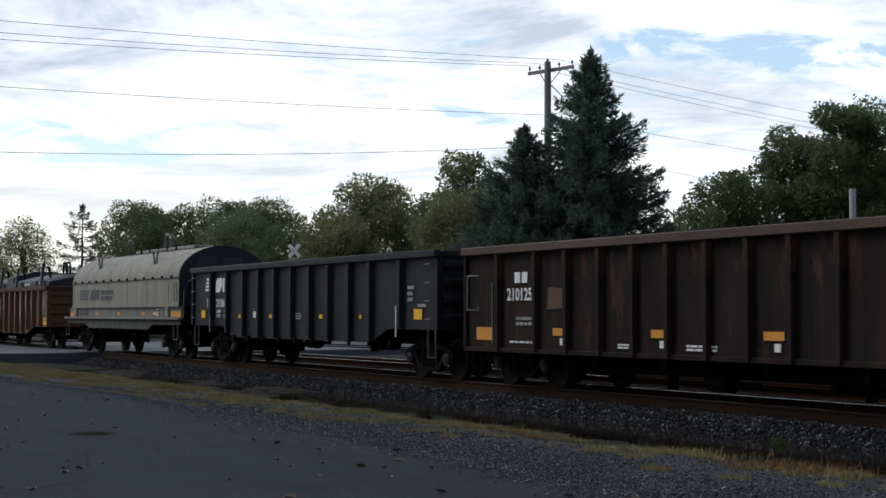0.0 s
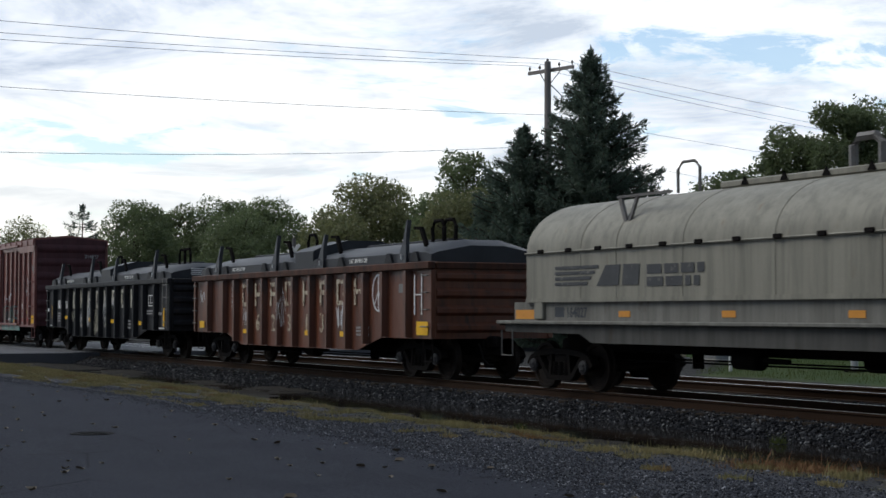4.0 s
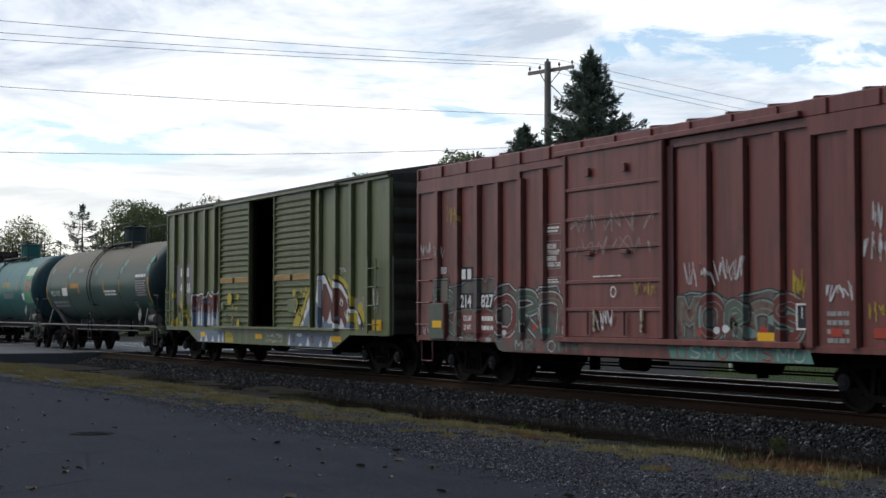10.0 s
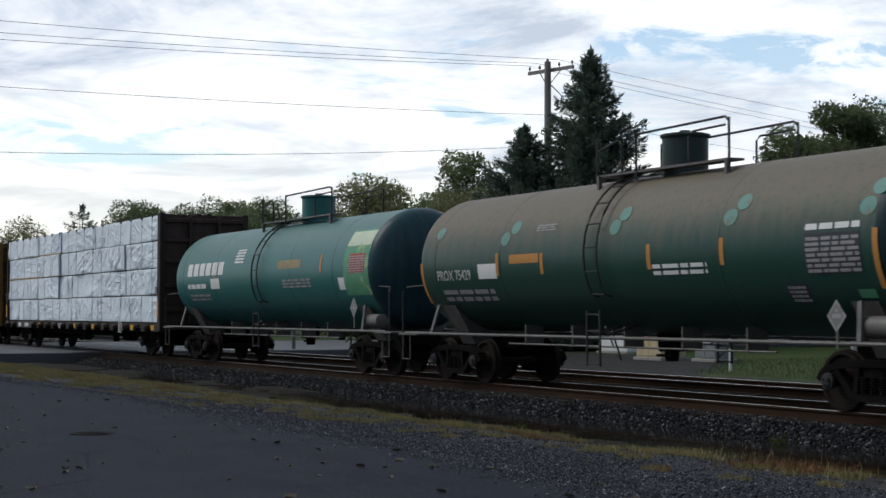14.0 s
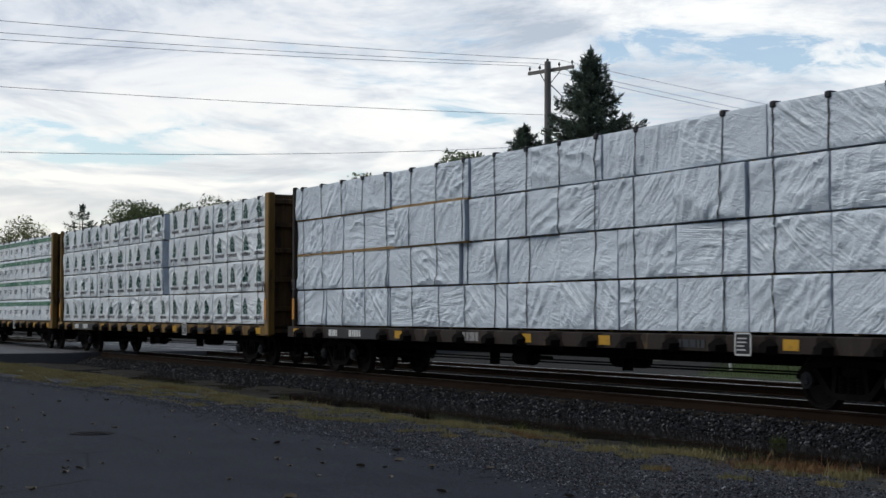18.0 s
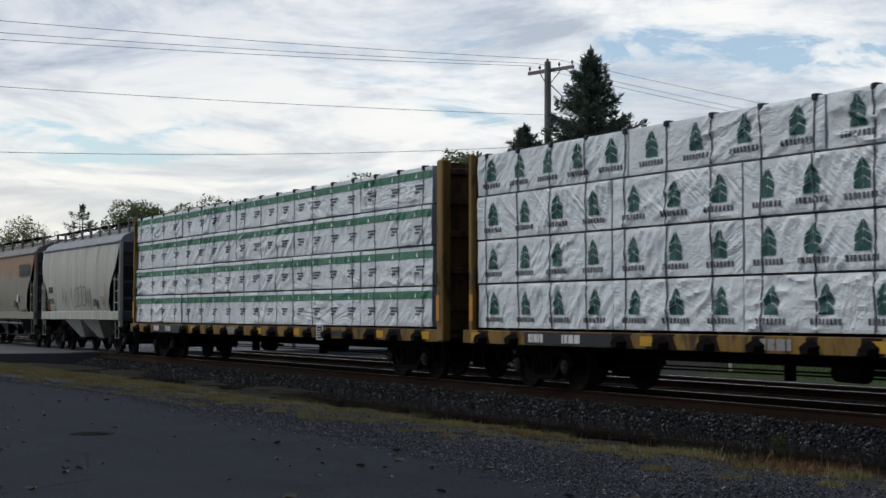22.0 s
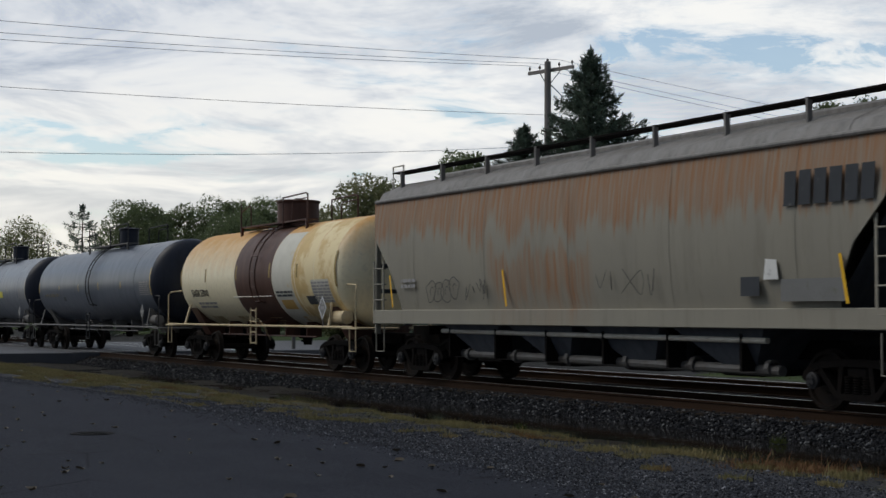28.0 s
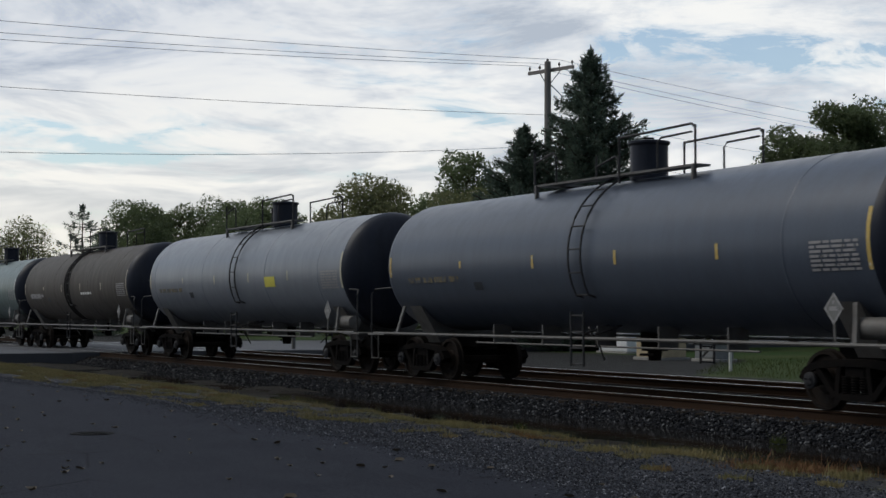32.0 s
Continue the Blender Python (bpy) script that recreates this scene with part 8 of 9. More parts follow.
def tank_text(text, size, x, ang, m, t, zc, r, label, squeeze=1.0):
    """Characters bent onto the near side of a barrel."""
    ob = lettering(text, size, x, 0.0, m, t, 0.0, label, squeeze)
    for v in ob.data.vertices:
        a = radians(ang) + v.co.z / r
        v.co = (v.co.x, -(r + 0.009) * math.cos(a), zc + (r + 0.009) * math.sin(a))
    return ob


def placard(t, x, z, y=-1.5, m=None, size=0.2):
    """A diamond placard with a pale border in a holder on a short stem."""
    k = size
    ring = Shape()
    for a, b in (((-k, 0), (0, -k)), ((0, -k), (k, 0)), ((k, 0), (0, k)), ((0, k), (-k, 0))):
        ring.along_y([(x + a[0], z + a[1] * 1.2), (x + b[0], z + b[1] * 1.2), (x + b[0] * 0.8, z + b[1] * 0.96), (x + a[0] * 0.8, z + a[1] * 0.96)], y - 0.010, y - 0.002)
    p = part("placard", Shape().along_y([(x - k * 0.86, z), (x, z - k * 1.03), (x + k * 0.86, z), (x, z + k * 1.03)], y - 0.006, y), m or PATCH, t, "diamond placard with a white border")
    part("border", ring, SPRAY if size > 0.22 else GREY_MARK, p)
    part("mark", Shape().box(x - k * 0.45, x + k * 0.45, y - 0.011, y - 0.007, z - k * 0.16, z + k * 0.16).box(x - k * 0.12, x + k * 0.12, y - 0.011, y - 0.007, z + k * 0.3, z + k * 0.6), SPRAY_BLACK if m else GREY_MARK, p)
    part("placard_stem", Shape().box(x - 0.02, x + 0.02, y, y + 0.02, z - 0.48, z - 0.18), PIPE, t)


def brake_table(t, zc, r, x0, x1, a0, a1, m, back, seed):
    if back:
        on_tank(t, zc, r, x0, x1, a0, a1, back, "table_panel", "", 0.006)
    tank_print(t, zc, r, x0 + 0.02, x1 - 0.02, a0 + 1, a1 - 1, 7, m, seed, "data_table")


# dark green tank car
CAR, zc, r = tank_car(-142.66, 6.95, (-6.23, 6.45), 1.47, TANK_GREEN, paint("green_head_shade", (0.012, 0.036, 0.040), (0.02, 0.035, 0.036), 0.5, None, 0.6, 0.45), "dark green tank car dulled by brown dust", -0.15, 0.63, 8.0, PIPE, 1.04,
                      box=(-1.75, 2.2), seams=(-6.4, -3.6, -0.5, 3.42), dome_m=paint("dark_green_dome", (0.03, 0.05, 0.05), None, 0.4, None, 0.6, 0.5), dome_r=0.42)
TAPE = mark("orange_tape", (0.52, 0.24, 0.06), (0.3, 0.18, 0.08), 0.64)
tank_text("PROX 75429", 0.30, -6.32, -15, WHITE_MARK, CAR, zc, r, "white stencilled reporting mark and number", 0.92)
on_tank(CAR, zc, r, -4.5, -3.75, -15, -3, WHITE_MARK, "white_panel", "white notice panel")
tank_print(CAR, zc, r, -6.2, -4.0, -34, -21, 2, GREY_MARK, 4)
tank_print(CAR, zc, r, 5.5, 6.65, 6, 12, 1, WHITE_MARK, 5)
brake_table(CAR, zc, r, 5.48, 6.65, -20, 4, GREY_MARK, DARK_MARK, 6)
on_tank(CAR, zc, r, 4.9, 5.35, -39, -25, DARK_MARK, "warning_panel")
tank_print(CAR, zc, r, 4.93, 5.32, -38, -26, 4, GREY_MARK, 7)
on_tank(CAR, zc, r, 6.4, 6.75, -36, -30, GREEN_PATCH, "green_notice")
tank_print(CAR, zc, r, 1.6, 3.1, -17, -8, 2, WHITE_MARK, 8)
for x, a0, a1 in ((-7.0, -36, 0), (-3.7, -13, 5), (-2.0, -13, 3), (1.5, -13, 4), (3.5, -12, 5), (6.95, -30, 5)):
    on_tank(CAR, zc, r, x - 0.05, x + 0.06, a0, a1, TAPE, "tape_stripe", "orange reflective tape")
on_tank(CAR, zc, r, -3.2, -2.1, -4, 3, TAPE, "faded_logo", "faded orange shape")
tank_print(CAR, zc, r, -2.3, -1.6, 20, 26, 3, GREY_MARK, 9)
for i, (x, a) in enumerate(((-6.5, 26), (-3.3, 25), (-3.6, 16), (0.45, 28), (0.25, 18), (3.75, 28), (3.5, 18), (6.75, 30), (6.6, 18))):
    s = Shape().loft([[(x + 0.17 + 0.17 * math.cos(q) * k, -(r + 0.008) * math.cos(radians(a) + 0.10 * math.sin(q) * k), zc + (r + 0.008) * math.sin(radians(a) + 0.10 * math.sin(q) * k)) for q in [6.2832 * j / 12 for j in range(12)]] for k in (0.05, 1.0)], False)
    part("pale_green_patch", s, SPRAY_TEAL, CAR, "pale green scraped patch")
placard(CAR, 6.2, 1.44, -1.5)

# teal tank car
CAR, zc, r = tank_car(-159.57, 7.1, (-6.3, 6.3), 1.47, TANK_TEAL, paint("teal_head_shade", (0.016, 0.060, 0.075), (0.02, 0.05, 0.06), 0.5, None, 0.6, 0.4), "teal green tank car with white lettering", -0.08, 0.78, 8.3, PIPE, 1.06, box=(-2.3, 2.6), dome_r=0.46, seams=(-6.5, -3.65, -0.5, 2.2, 5.0))
for i in range(6):
    on_tank(CAR, zc, r, -6.05 + i * 0.55, -5.63 + i * 0.55, 2, 17, WHITE_MARK, "company_name", "white company name, shown as blocks")
tank_print(CAR, zc, r, -6.05, -4.4, -13, -4, 1, WHITE_MARK, 13)
on_tank(CAR, zc, r, -3.95, -3.2, -14, -2, WHITE_MARK, "white_panel")
tank_print(CAR, zc, r, -2.0, -1.3, 14, 32, 5, WHITE_MARK, 14)
tank_print(CAR, zc, r, -6.0, -4.2, -28, -18, 2, GREY_MARK, 15)
on_tank(CAR, zc, r, 1.4, 3.0, 4, 13, mark("faded_orange_shape", (0.33, 0.25, 0.13), (0.10, 0.2, 0.18), 0.58), "faded_logo")
tank_print(CAR, zc, r, 1.7, 3.6, -16, -6, 3, GREY_MARK, 16)
on_tank(CAR, zc, r, 5.7, 7.1, -26, 40, GREEN_PATCH, "repaint_patch", "bright green repainted patch", 0.005, 10)
# pale strip that paints glare onto the green patch
on_tank(CAR, zc, r, 5.75, 7.1, 22, 38, mark("white_glare_patch", (0.55, 0.62, 0.48), (0.25, 0.42, 0.25), 0.6, 3), "pale_patch", "", 0.008)
brake_table(CAR, zc, r, 6.0, 6.9, -4, 14, GREY_MARK, RED_MARK, 17)
on_tank(CAR, zc, r, 5.35, 5.7, -20, -8, WHITE_MARK, "white_panel")
for x in (-3.6, 4.3):
    on_tank(CAR, zc, r, x - 0.05, x + 0.06, -2, 16, TAPE, "tape_stripe")
placard(CAR, 6.4, 1.62)

# cream tank car
CAR, zc, r = tank_car(-278.96, 5.9, (-5.45, 5.3), 1.45, TANK_CREAM, TANK_CREAM, "cream tank car with rust stains and a brown band", 0.5, 0.12, 7.25, mark("cream_pipe_paint", (0.62, 0.50, 0.31), (0.3, 0.17, 0.08), 0.62), 1.14,
                      box=(-2.6, 2.45), seams=(-5.3, -3.6, 3.29, 4.6), band=(-1.17, 1.69), dome_m=TANK_BROWN, rail_m=TANK_BROWN, dome_r=0.60)
tank_text("EAGX 27010", 0.30, -5.09, -22, SPRAY_BLACK, CAR, zc, r, "black stencilled reporting mark and number", 0.92)
tank_print(CAR, zc, r, -4.8, -3.2, -38, -28, 2, GREY_MARK, 22)
for x, a0, a1 in ((-5.95, -8, 12), (-3.68, -5, 11), (-1.05, -4, 12), (1.52, -4, 12), (3.48, -5, 9), (5.93, -16, 20)):
    on_tank(CAR, zc, r, x - 0.04, x + 0.06, a0, a1, mark("dull_tape", (0.34, 0.24, 0.08), (0.2, 0.14, 0.06), 0.6), "tape_stripe", "dull yellow tape")
on_tank(CAR, zc, r, 1.72, 3.09, -75, 50, mark("white_wash", (0.66, 0.64, 0.56), (0.6, 0.5, 0.33), 0.62, 1.5), "pale_patch", "whiter patch beside the band", 0.004, 20)
on_tank(CAR, zc, r, 2.0, 2.85, -41, -29, mark("orange_panel", (0.55, 0.34, 0.10), (0.5, 0.4, 0.2), 0.6), "orange_panel", "faded orange notice")
tank_print(CAR, zc, r, 1.85, 3.0, -25, -17, 2, DARK_MARK, 23)
brake_table(CAR, zc, r, 4.36, 5.5, -33, -8, GREY_MARK, mark("table_grey", (0.64, 0.61, 0.54), (0.6, 0.5, 0.34), 0.62), 24)
on_tank(CAR, zc, r, 3.84, 4.43, -35, -25, DARK_MARK, "warning_panel")
on_tank(CAR, zc, r, 3.10, 5.88, -80, 70, mark("ochre_faded_paint", (0.70, 0.50, 0.22), (0.82, 0.68, 0.40), 0.50, 0.9), "ochre_field", "ochre faded stretch of paint", 0.003, 24)
for x in (-4.6, -2.4, 0.1, 2.6, 4.3):
    on_tank(CAR, zc, r, x, x + 0.9, -70, -52, mark("tan_stain", (0.55, 0.42, 0.22), (0.75, 0.66, 0.46), 0.52, 2), "stain", "tan stain low on the barrel", 0.004)
placard(CAR, 5.3, 1.62, -1.5, None, 0.26)
part("thin_rail", Shape().rod((-1.2, -1.43, 1.95), (1.7, -1.43, 1.95), 0.018), PIPE_WHITE, CAR)

# grey tank cars
GREY_LABELS = {}
for u, m, half, lab, lx, tape, seed in ((-295.89, TANK_GREY, 7.75, "slate grey tank car with yellow reflective strips", 0.2, mark("faded_yellow_tape", (0.62, 0.44, 0.13), (0.7, 0.64, 0.48), 0.56, 7), 1),
                                        (-314.1, TANK_PALE, 7.75, "pale grey tank car with a yellow notice", 0.35, mark("pale_tape", (0.6, 0.55, 0.40), (0.35, 0.35, 0.33), 0.6), 2),
                                        (-332.3, TANK_DUSTY, 7.65, "dusty brown-grey tank car with dark band", 0.0, mark("pale_tape", (0.5, 0.45, 0.36), (0.2, 0.17, 0.14), 0.58), 3),
                                        (-349.8, paint("green_grey_tank_paint", (0.17, 0.22, 0.215), (0.12, 0.16, 0.155), 0.5, None, 0.6, 0.4), 7.75, "green-grey tank car with a head in shade tone", 0.3, WHITE_MARK, 4)):
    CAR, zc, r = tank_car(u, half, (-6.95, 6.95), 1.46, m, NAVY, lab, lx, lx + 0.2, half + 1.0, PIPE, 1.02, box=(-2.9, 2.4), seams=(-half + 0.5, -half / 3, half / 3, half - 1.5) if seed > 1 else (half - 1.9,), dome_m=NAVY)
    for x, a0, a1 in ((-half + 0.05, -10, 8), (-half + 3.37, -5, 1), (-half + 6.29, -8, 2), (-half + 9.11, -8, 2), (-half + 12.01, -8, 2), (half - 0.05, -18, 18)):
        on_tank(CAR, zc, r, x - 0.035, x + 0.04, a0, a1, tape, "tape_stripe", "reflective strip")
    tank_print(CAR, zc, r, -half + 0.92, -half + 3.24, -16, -8, 1, mark("worn_yellow_stencil", (0.24, 0.19, 0.10), (0.10, 0.115, 0.14), 0.50, 8) if seed < 3 else GREY_MARK, 30 + seed, "company_mark", "worn yellow lettering, unreadable")
    brake_table(CAR, zc, r, half - 1.3, half - 0.22, -19, 2, GREY_MARK, None, 40 + seed)
    on_tank(CAR, zc, r, -half + 3.85, -half + 4.2, -24, -17, DARK_MARK, "dark_plate")
    if seed == 2:
        on_tank(CAR, zc, r, 2.6, 3.35, -14, -3, mark("yellow_notice", (0.66, 0.60, 0.10), (0.5, 0.46, 0.12), 0.68), "yellow_notice", "bright yellow notice")
    if seed == 3:
        part("band", Shape().turn_x([(-1.0, r + 0.001), (-1.0, r + 0.006), (-0.2, r + 0.006), (-0.2, r + 0.001)], zc, 56), STEEL, CAR)
        tank_print(CAR, zc, r, -6.6, -4.9, -18, -8, 2, GREY_MARK, 50)
        tank_print(CAR, zc, r, 1.5, 3.0, -14, -8, 1, WHITE_MARK, 51)
    placard(CAR, half - 0.72, 1.55)


# ---- lumber cars
AMBER = mark("amber_reflector", (0.62, 0.34, 0.035), (0.36, 0.20, 0.04), 0.62, 7)
WINCHES = [-10.6 + 1.235 * i for i in range(18)]


def centre_beam(u, half, trucks, m, label, end_label, panel, number=""):
    t = rail_car("lumber_car", label, "flatcar", u, half + 0.2, trucks)
    zd, zt = 1.14, 4.80
    sheet = RUSTED_SHEET if m == YELLOW_CAR else BULKHEAD
    part("deck", Shape().box(-half, half, -1.45, 1.45, zd - 0.1, zd, 0.01), STEEL, t)
    for q in (-1, 1):
        part("side_sill", Shape().box(-half, half, q * 1.46 - 0.04, q * 1.46 + 0.04, 0.86, zd - 0.005, 0.01), m, t)
        me = Shape().loft([[(x * k, y, 0.93 + z * k) for x, z in ((-0.13, -0.12), (0.13, -0.12), (0.17, 0.04), (0.0, 0.15), (-0.17, 0.04))] for y, k in ((0.0, 1.0), (-0.17, 0.6))]).mesh("winch")
        for i, xw in enumerate(WINCHES):
            if -8.5 < xw < -6.5:
                continue
            w_ = part("winch", me, STEEL, t, at=(xw, q * 1.5, 0.02))
            w_.rotation_euler = (0, 0, 0 if q < 0 else math.pi)
            if q < 0:
                wd = 0.36 + 0.16 * math.sin(i * 7.3 + u)
                part("grime_run", blob([(-wd, 0.87), (wd * 0.8, 0.87), (wd * 0.55, 1.08), (wd * 0.7, 1.13), (-wd * 0.6, 1.13), (-wd * 0.7, 1.0)], -1.503, 0.003), BROWN_BLACK, t, "dark grease stain", at=(xw, 0, 0))
        part("top_beam", Shape().box(-half, half, q * 0.18 - 0.08, q * 0.18 + 0.08, zt - 0.14, zt, 0.015), m, t)
    for i in range(15):
        x = -half + 0.8 + (2 * half - 1.6) * i / 14
        part("centre_post", Shape().box(x - 0.07, x + 0.07, -0.14, 0.14, zd, zt - 0.14, 0.01), m, t)
    for e in (-1, 1):
        x = half if e > 0 else -11.18
        b = part("bulkhead", Shape().box(min(x, x - e * 0.07), max(x, x - e * 0.07), -1.42, 1.42, zd - 0.2, zt - 0.05, 0.01), sheet, t, end_label)
        for y in (-1.44, 1.44):
            part("bulkhead_post", Shape().box(min(x + 0.08 * e, x - 0.22 * e), max(x + 0.08 * e, x - 0.22 * e), y - 0.10, y + 0.10, 0.88, zt, 0.025) if e > 0 else Shape().box(x - 0.03, x + 0.11, y - 0.06, y + 0.06, 0.88, zt, 0.02), m, b)
        for z in (1.6, 2.4, 3.2, 3.9, 4.55):
            part("bulkhead_rib", Shape().box(min(x, x + 0.10 * e), max(x, x + 0.10 * e), -1.34, 1.34, z - 0.07, z + 0.07, 0.015), sheet, b)
        for y in (-0.5, 0.5):
            part("bulkhead_stay", Shape().box(min(x, x + 0.14 * e), max(x, x + 0.14 * e), y - 0.05, y + 0.05, zd, zt - 0.1, 0.015), sheet, b)
        part("hand_grip", Shape().pipe([(x - 0.15 * e, -1.56, 2.1), (x - 0.15 * e, -1.58, 2.35), (x - 0.30 * e, -1.58, 2.35), (x - 0.30 * e, -1.56, 2.1)], 0.018, 5), PIPE, b)
        reflector(b, x - 0.15 * e, 1.6, 0.14, 0.55, -1.541, ORANGE)
        stirrup(t, x - 0.3 * e, 0.88, -1.45)
    underframe(t, half, 1.0)
    s = Shape()
    for a, b2, c, d in ((0, 0.40, 0.82, 0.845), (0, 0.40, 1.155, 1.18), (0, 0.025, 0.82, 1.18), (0.375, 0.40, 0.82, 1.18), (0.06, 0.28, 1.08, 1.10), (0.06, 0.28, 1.02, 1.04), (0.06, 0.22, 0.96, 0.98), (0.06, 0.26, 0.90, 0.92)):
        s.box(panel + a, panel + b2, -1.66, -1.65, c, d)
    part("notice", plate(panel + 0.01, panel + 0.39, 0.83, 1.17, -1.648), STRAP, t)
    part("notice_frame", s, WHITE_MARK, t, "pale framed notice panel")
    for i, x in enumerate((-10.9, -4.9, 0.7, 3.4, 8.4, 10.7)):
        reflector(t, x, 1.0, 0.36, 0.17, -1.5055, AMBER)
    part("number_field", plate(-8.95, -5.95, 0.88, 1.12, -1.507), STRAP, t, "black painted number field")
    part("company_mark", text_bars(1, -8.8, -8.25, 0.92, 1.08, int(-u), -1.511, 1.0), WHITE_MARK, t, "worn white letters, unreadable")
    if number:
        lettering(number, 0.23, -7.6, 0.92, WHITE_MARK, t, -1.512, "white stencilled number", 0.95)
    else:
        part("small_print", text_bars(1, -7.6, -6.9, 0.92, 1.08, int(-u) + 2, -1.511, 1.0), WHITE_MARK, t)
    part("company_mark", text_bars(1, -1.9, -1.15, 0.91, 1.09, int(-u) + 3, -1.507, 1.0), GREY_MARK, t, "pale company initials, shown as blocks")
    part("small_print", text_bars(1, 5.6, 6.3, 0.92, 1.05, int(-u) + 1, -1.509, 1.0), DARK_MARK, t)
    return t


def wrinkle(x, z, seed):
    """How far a loose wrapping stands out at (x, z): soft sags and sharp slanting folds, each bundle at its own slant."""
    k = math.sin(seed * 12.9898) * 43758.5453
    slant = 0.5 + 0.9 * (k - math.floor(k)) * (1 if seed % 3 else -1)
    c, s = math.cos(slant), math.sin(slant)
    a, b = x * c + z * s, z * c - x * s
    sag = noise.noise((x * 0.9, z * 1.3, seed)) * 0.030
    bend = 0.25 * noise.noise((x * 1.3, z * 1.3, seed + 3))
    fold = (1 - abs(noise.noise((a * 0.9, (b + bend) * 3.4, seed + 7)))) ** 6 * 0.040
    fold2 = (1 - abs(noise.noise((a * 2.0 + 9, (b - bend) * 6.0, seed + 5)))) ** 5 * 0.022
    loose = min(1.0, max(0.0, 0.5 + 1.6 * noise.noise((x * 0.7, z * 0.8, seed + 11))))
    return sag + (fold + fold2) * (0.25 + 0.9 * loose)


def bundle(u, x0, x1, z0, z1, seed, far, prints=None, straps=(), stick=True, out=0.0):
    """One wrapped bundle of lumber, a thing of its own that rides on the car."""
    L, H = x1 - x0, z1 - z0
    xc = (x0 + x1) / 2
    lab = {None: "white plastic-wrapped lumber bundle with dark straps", "tree": "white wrapped lumber bundle printed with green tree marks", "band": "white wrapped lumber bundle with a green printed band"}[prints]
    q = 1 if far else -1
    t = thing("lumber_bundle", lab, "lumber bundle", (u + xc, TY, TZ + z0), "wrapped lumber bundles")
    MOVERS.append((t, u + xc, TY, TZ + z0))
    hx, yi, yo = L / 2 - 0.022, 0.20, 1.385 + out + random.Random(seed).uniform(-0.03, 0.03) * (1.0 if prints is None else 0.6)
    h0, h1 = 0.028, H - 0.012
    nx, nz = (max(8, int(L / 0.05)), 18) if not far else (2, 1)
    s, front = Shape(), []
    rings = []
    for j in range(nz + 1):
        z = h0 + (h1 - h0) * j / nz
        rings.append([(-hx + 2 * hx * i / nx, q * (yo + (0 if far else wrinkle(xc - hx + 2 * hx * i / nx, z + z0, seed) * (0.4 if i in (0, nx) or j in (0, nz) else 1))), z) for i in range(nx + 1)])
    s.loft(rings, False, False)
    k = nx + 1
    s.loft([rings[-1], [(x, q * yi, h1) for x, y, z in rings[-1]], [(x, q * yi, h0) for x, y, z in rings[0]], rings[0]], False, False)
    wrap = WRAP_PLAIN if prints is None else WRAP
    part("wrapping", s, wrap, t)
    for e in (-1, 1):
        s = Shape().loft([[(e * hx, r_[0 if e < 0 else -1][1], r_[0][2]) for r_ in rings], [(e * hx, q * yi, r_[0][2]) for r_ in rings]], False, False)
        # the +x end takes a greyer wrap colour that paints its shade
        part("wrapped_end", s, wrap if e < 0 else WRAP_SHADE, t)
    if prints is None and not far and z0 > 2.5 and x1 < -1.5:
        part("board", Shape().box(-hx, hx, -1.43, -1.25, -0.012, 0.050), WOOD, t, "long timber board under the bundle")
    elif stick:
        for i in range(2):
            x = -hx * 0.6 + i * hx * 1.2
            part("spacer", Shape().box(x - 0.05, x + 0.05, min(q * 0.25, q * 1.30), max(q * 0.25, q * 1.30), -0.010, 0.030), WOOD, t)
    if far:
        return
    for x in straps:
        x -= xc
        if abs(x) > hx - 0.02:
            continue
        pts = [(x, -(yo + wrinkle(xc + x, z0 + z, seed) + 0.012), z) for z in [h0 + (h1 - h0) * j / 8 for j in range(9)]]
        pts = [(x, -(yo - 0.1), h0 - 0.03)] + pts + [(x, -0.5, h1 + 0.006)]
        part("strap", Shape().loft([[(a - 0.017, b, c), (a + 0.017, b, c)] for a, b, c in pts], False, False), STRAP, t)
        if z1 > 4.5:
            part("corner_protector", Shape().box(x - 0.06, x + 0.06, -(yo + 0.045), -(yo - 0.12), h1 - 0.07, h1 + 0.035, 0.015), STRAP, t, "black strap corner protector")

    def skin(outline, lift):
        return [(x, -(yo + wrinkle(xc + x, z0 + z, seed) + lift), z) for x, z in outline]

    def printed(s, corners, n=4, lift=0.012):
        """A four-cornered mark, cut fine enough to follow the folds."""
        a, b, c, d = (Vector(p) for p in corners)
        s.loft([skin([tuple(a.lerp(b, i / n).lerp(d.lerp(c, i / n), j / n)) for i in range(n + 1)], lift) for j in range(n + 1)], False, False)
    if prints == "tree":
        n = max(2, round(L / 1.15))
        for i in range(n):
            x = -hx + 2 * hx * (i + 0.5) / n + 0.06
            s = Shape()
            zb = 0.30
            for e in (-1, 1):
                for k, o in enumerate((((0.17, 0), (0.01, 0), (0.01, 0.18), (0.17, 0.10)), ((0.17, 0.118), (0.01, 0.198), (0.01, 0.315), (0.17, 0.235)), ((0.155, 0.26), (0.01, 0.333), (0.01, 0.47), (0.08, 0.38)))):
                    printed(s, [(x + e * px, zb + pz) for px, pz in o])
            part("tree_mark", s, PRINT_GREEN, t, "dark green printed tree mark")
            s = Shape()
            for c in range(8):
                a = x - 0.36 + c * 0.09
                printed(s, [(a, 0.15), (a + 0.055, 0.15), (a + 0.055, 0.245), (a, 0.245)], 2)
            part("printed_name", s, PRINT_DARK, t)
    elif prints == "band":
        n = nx
        lo, hi = H - 0.27, H - 0.10
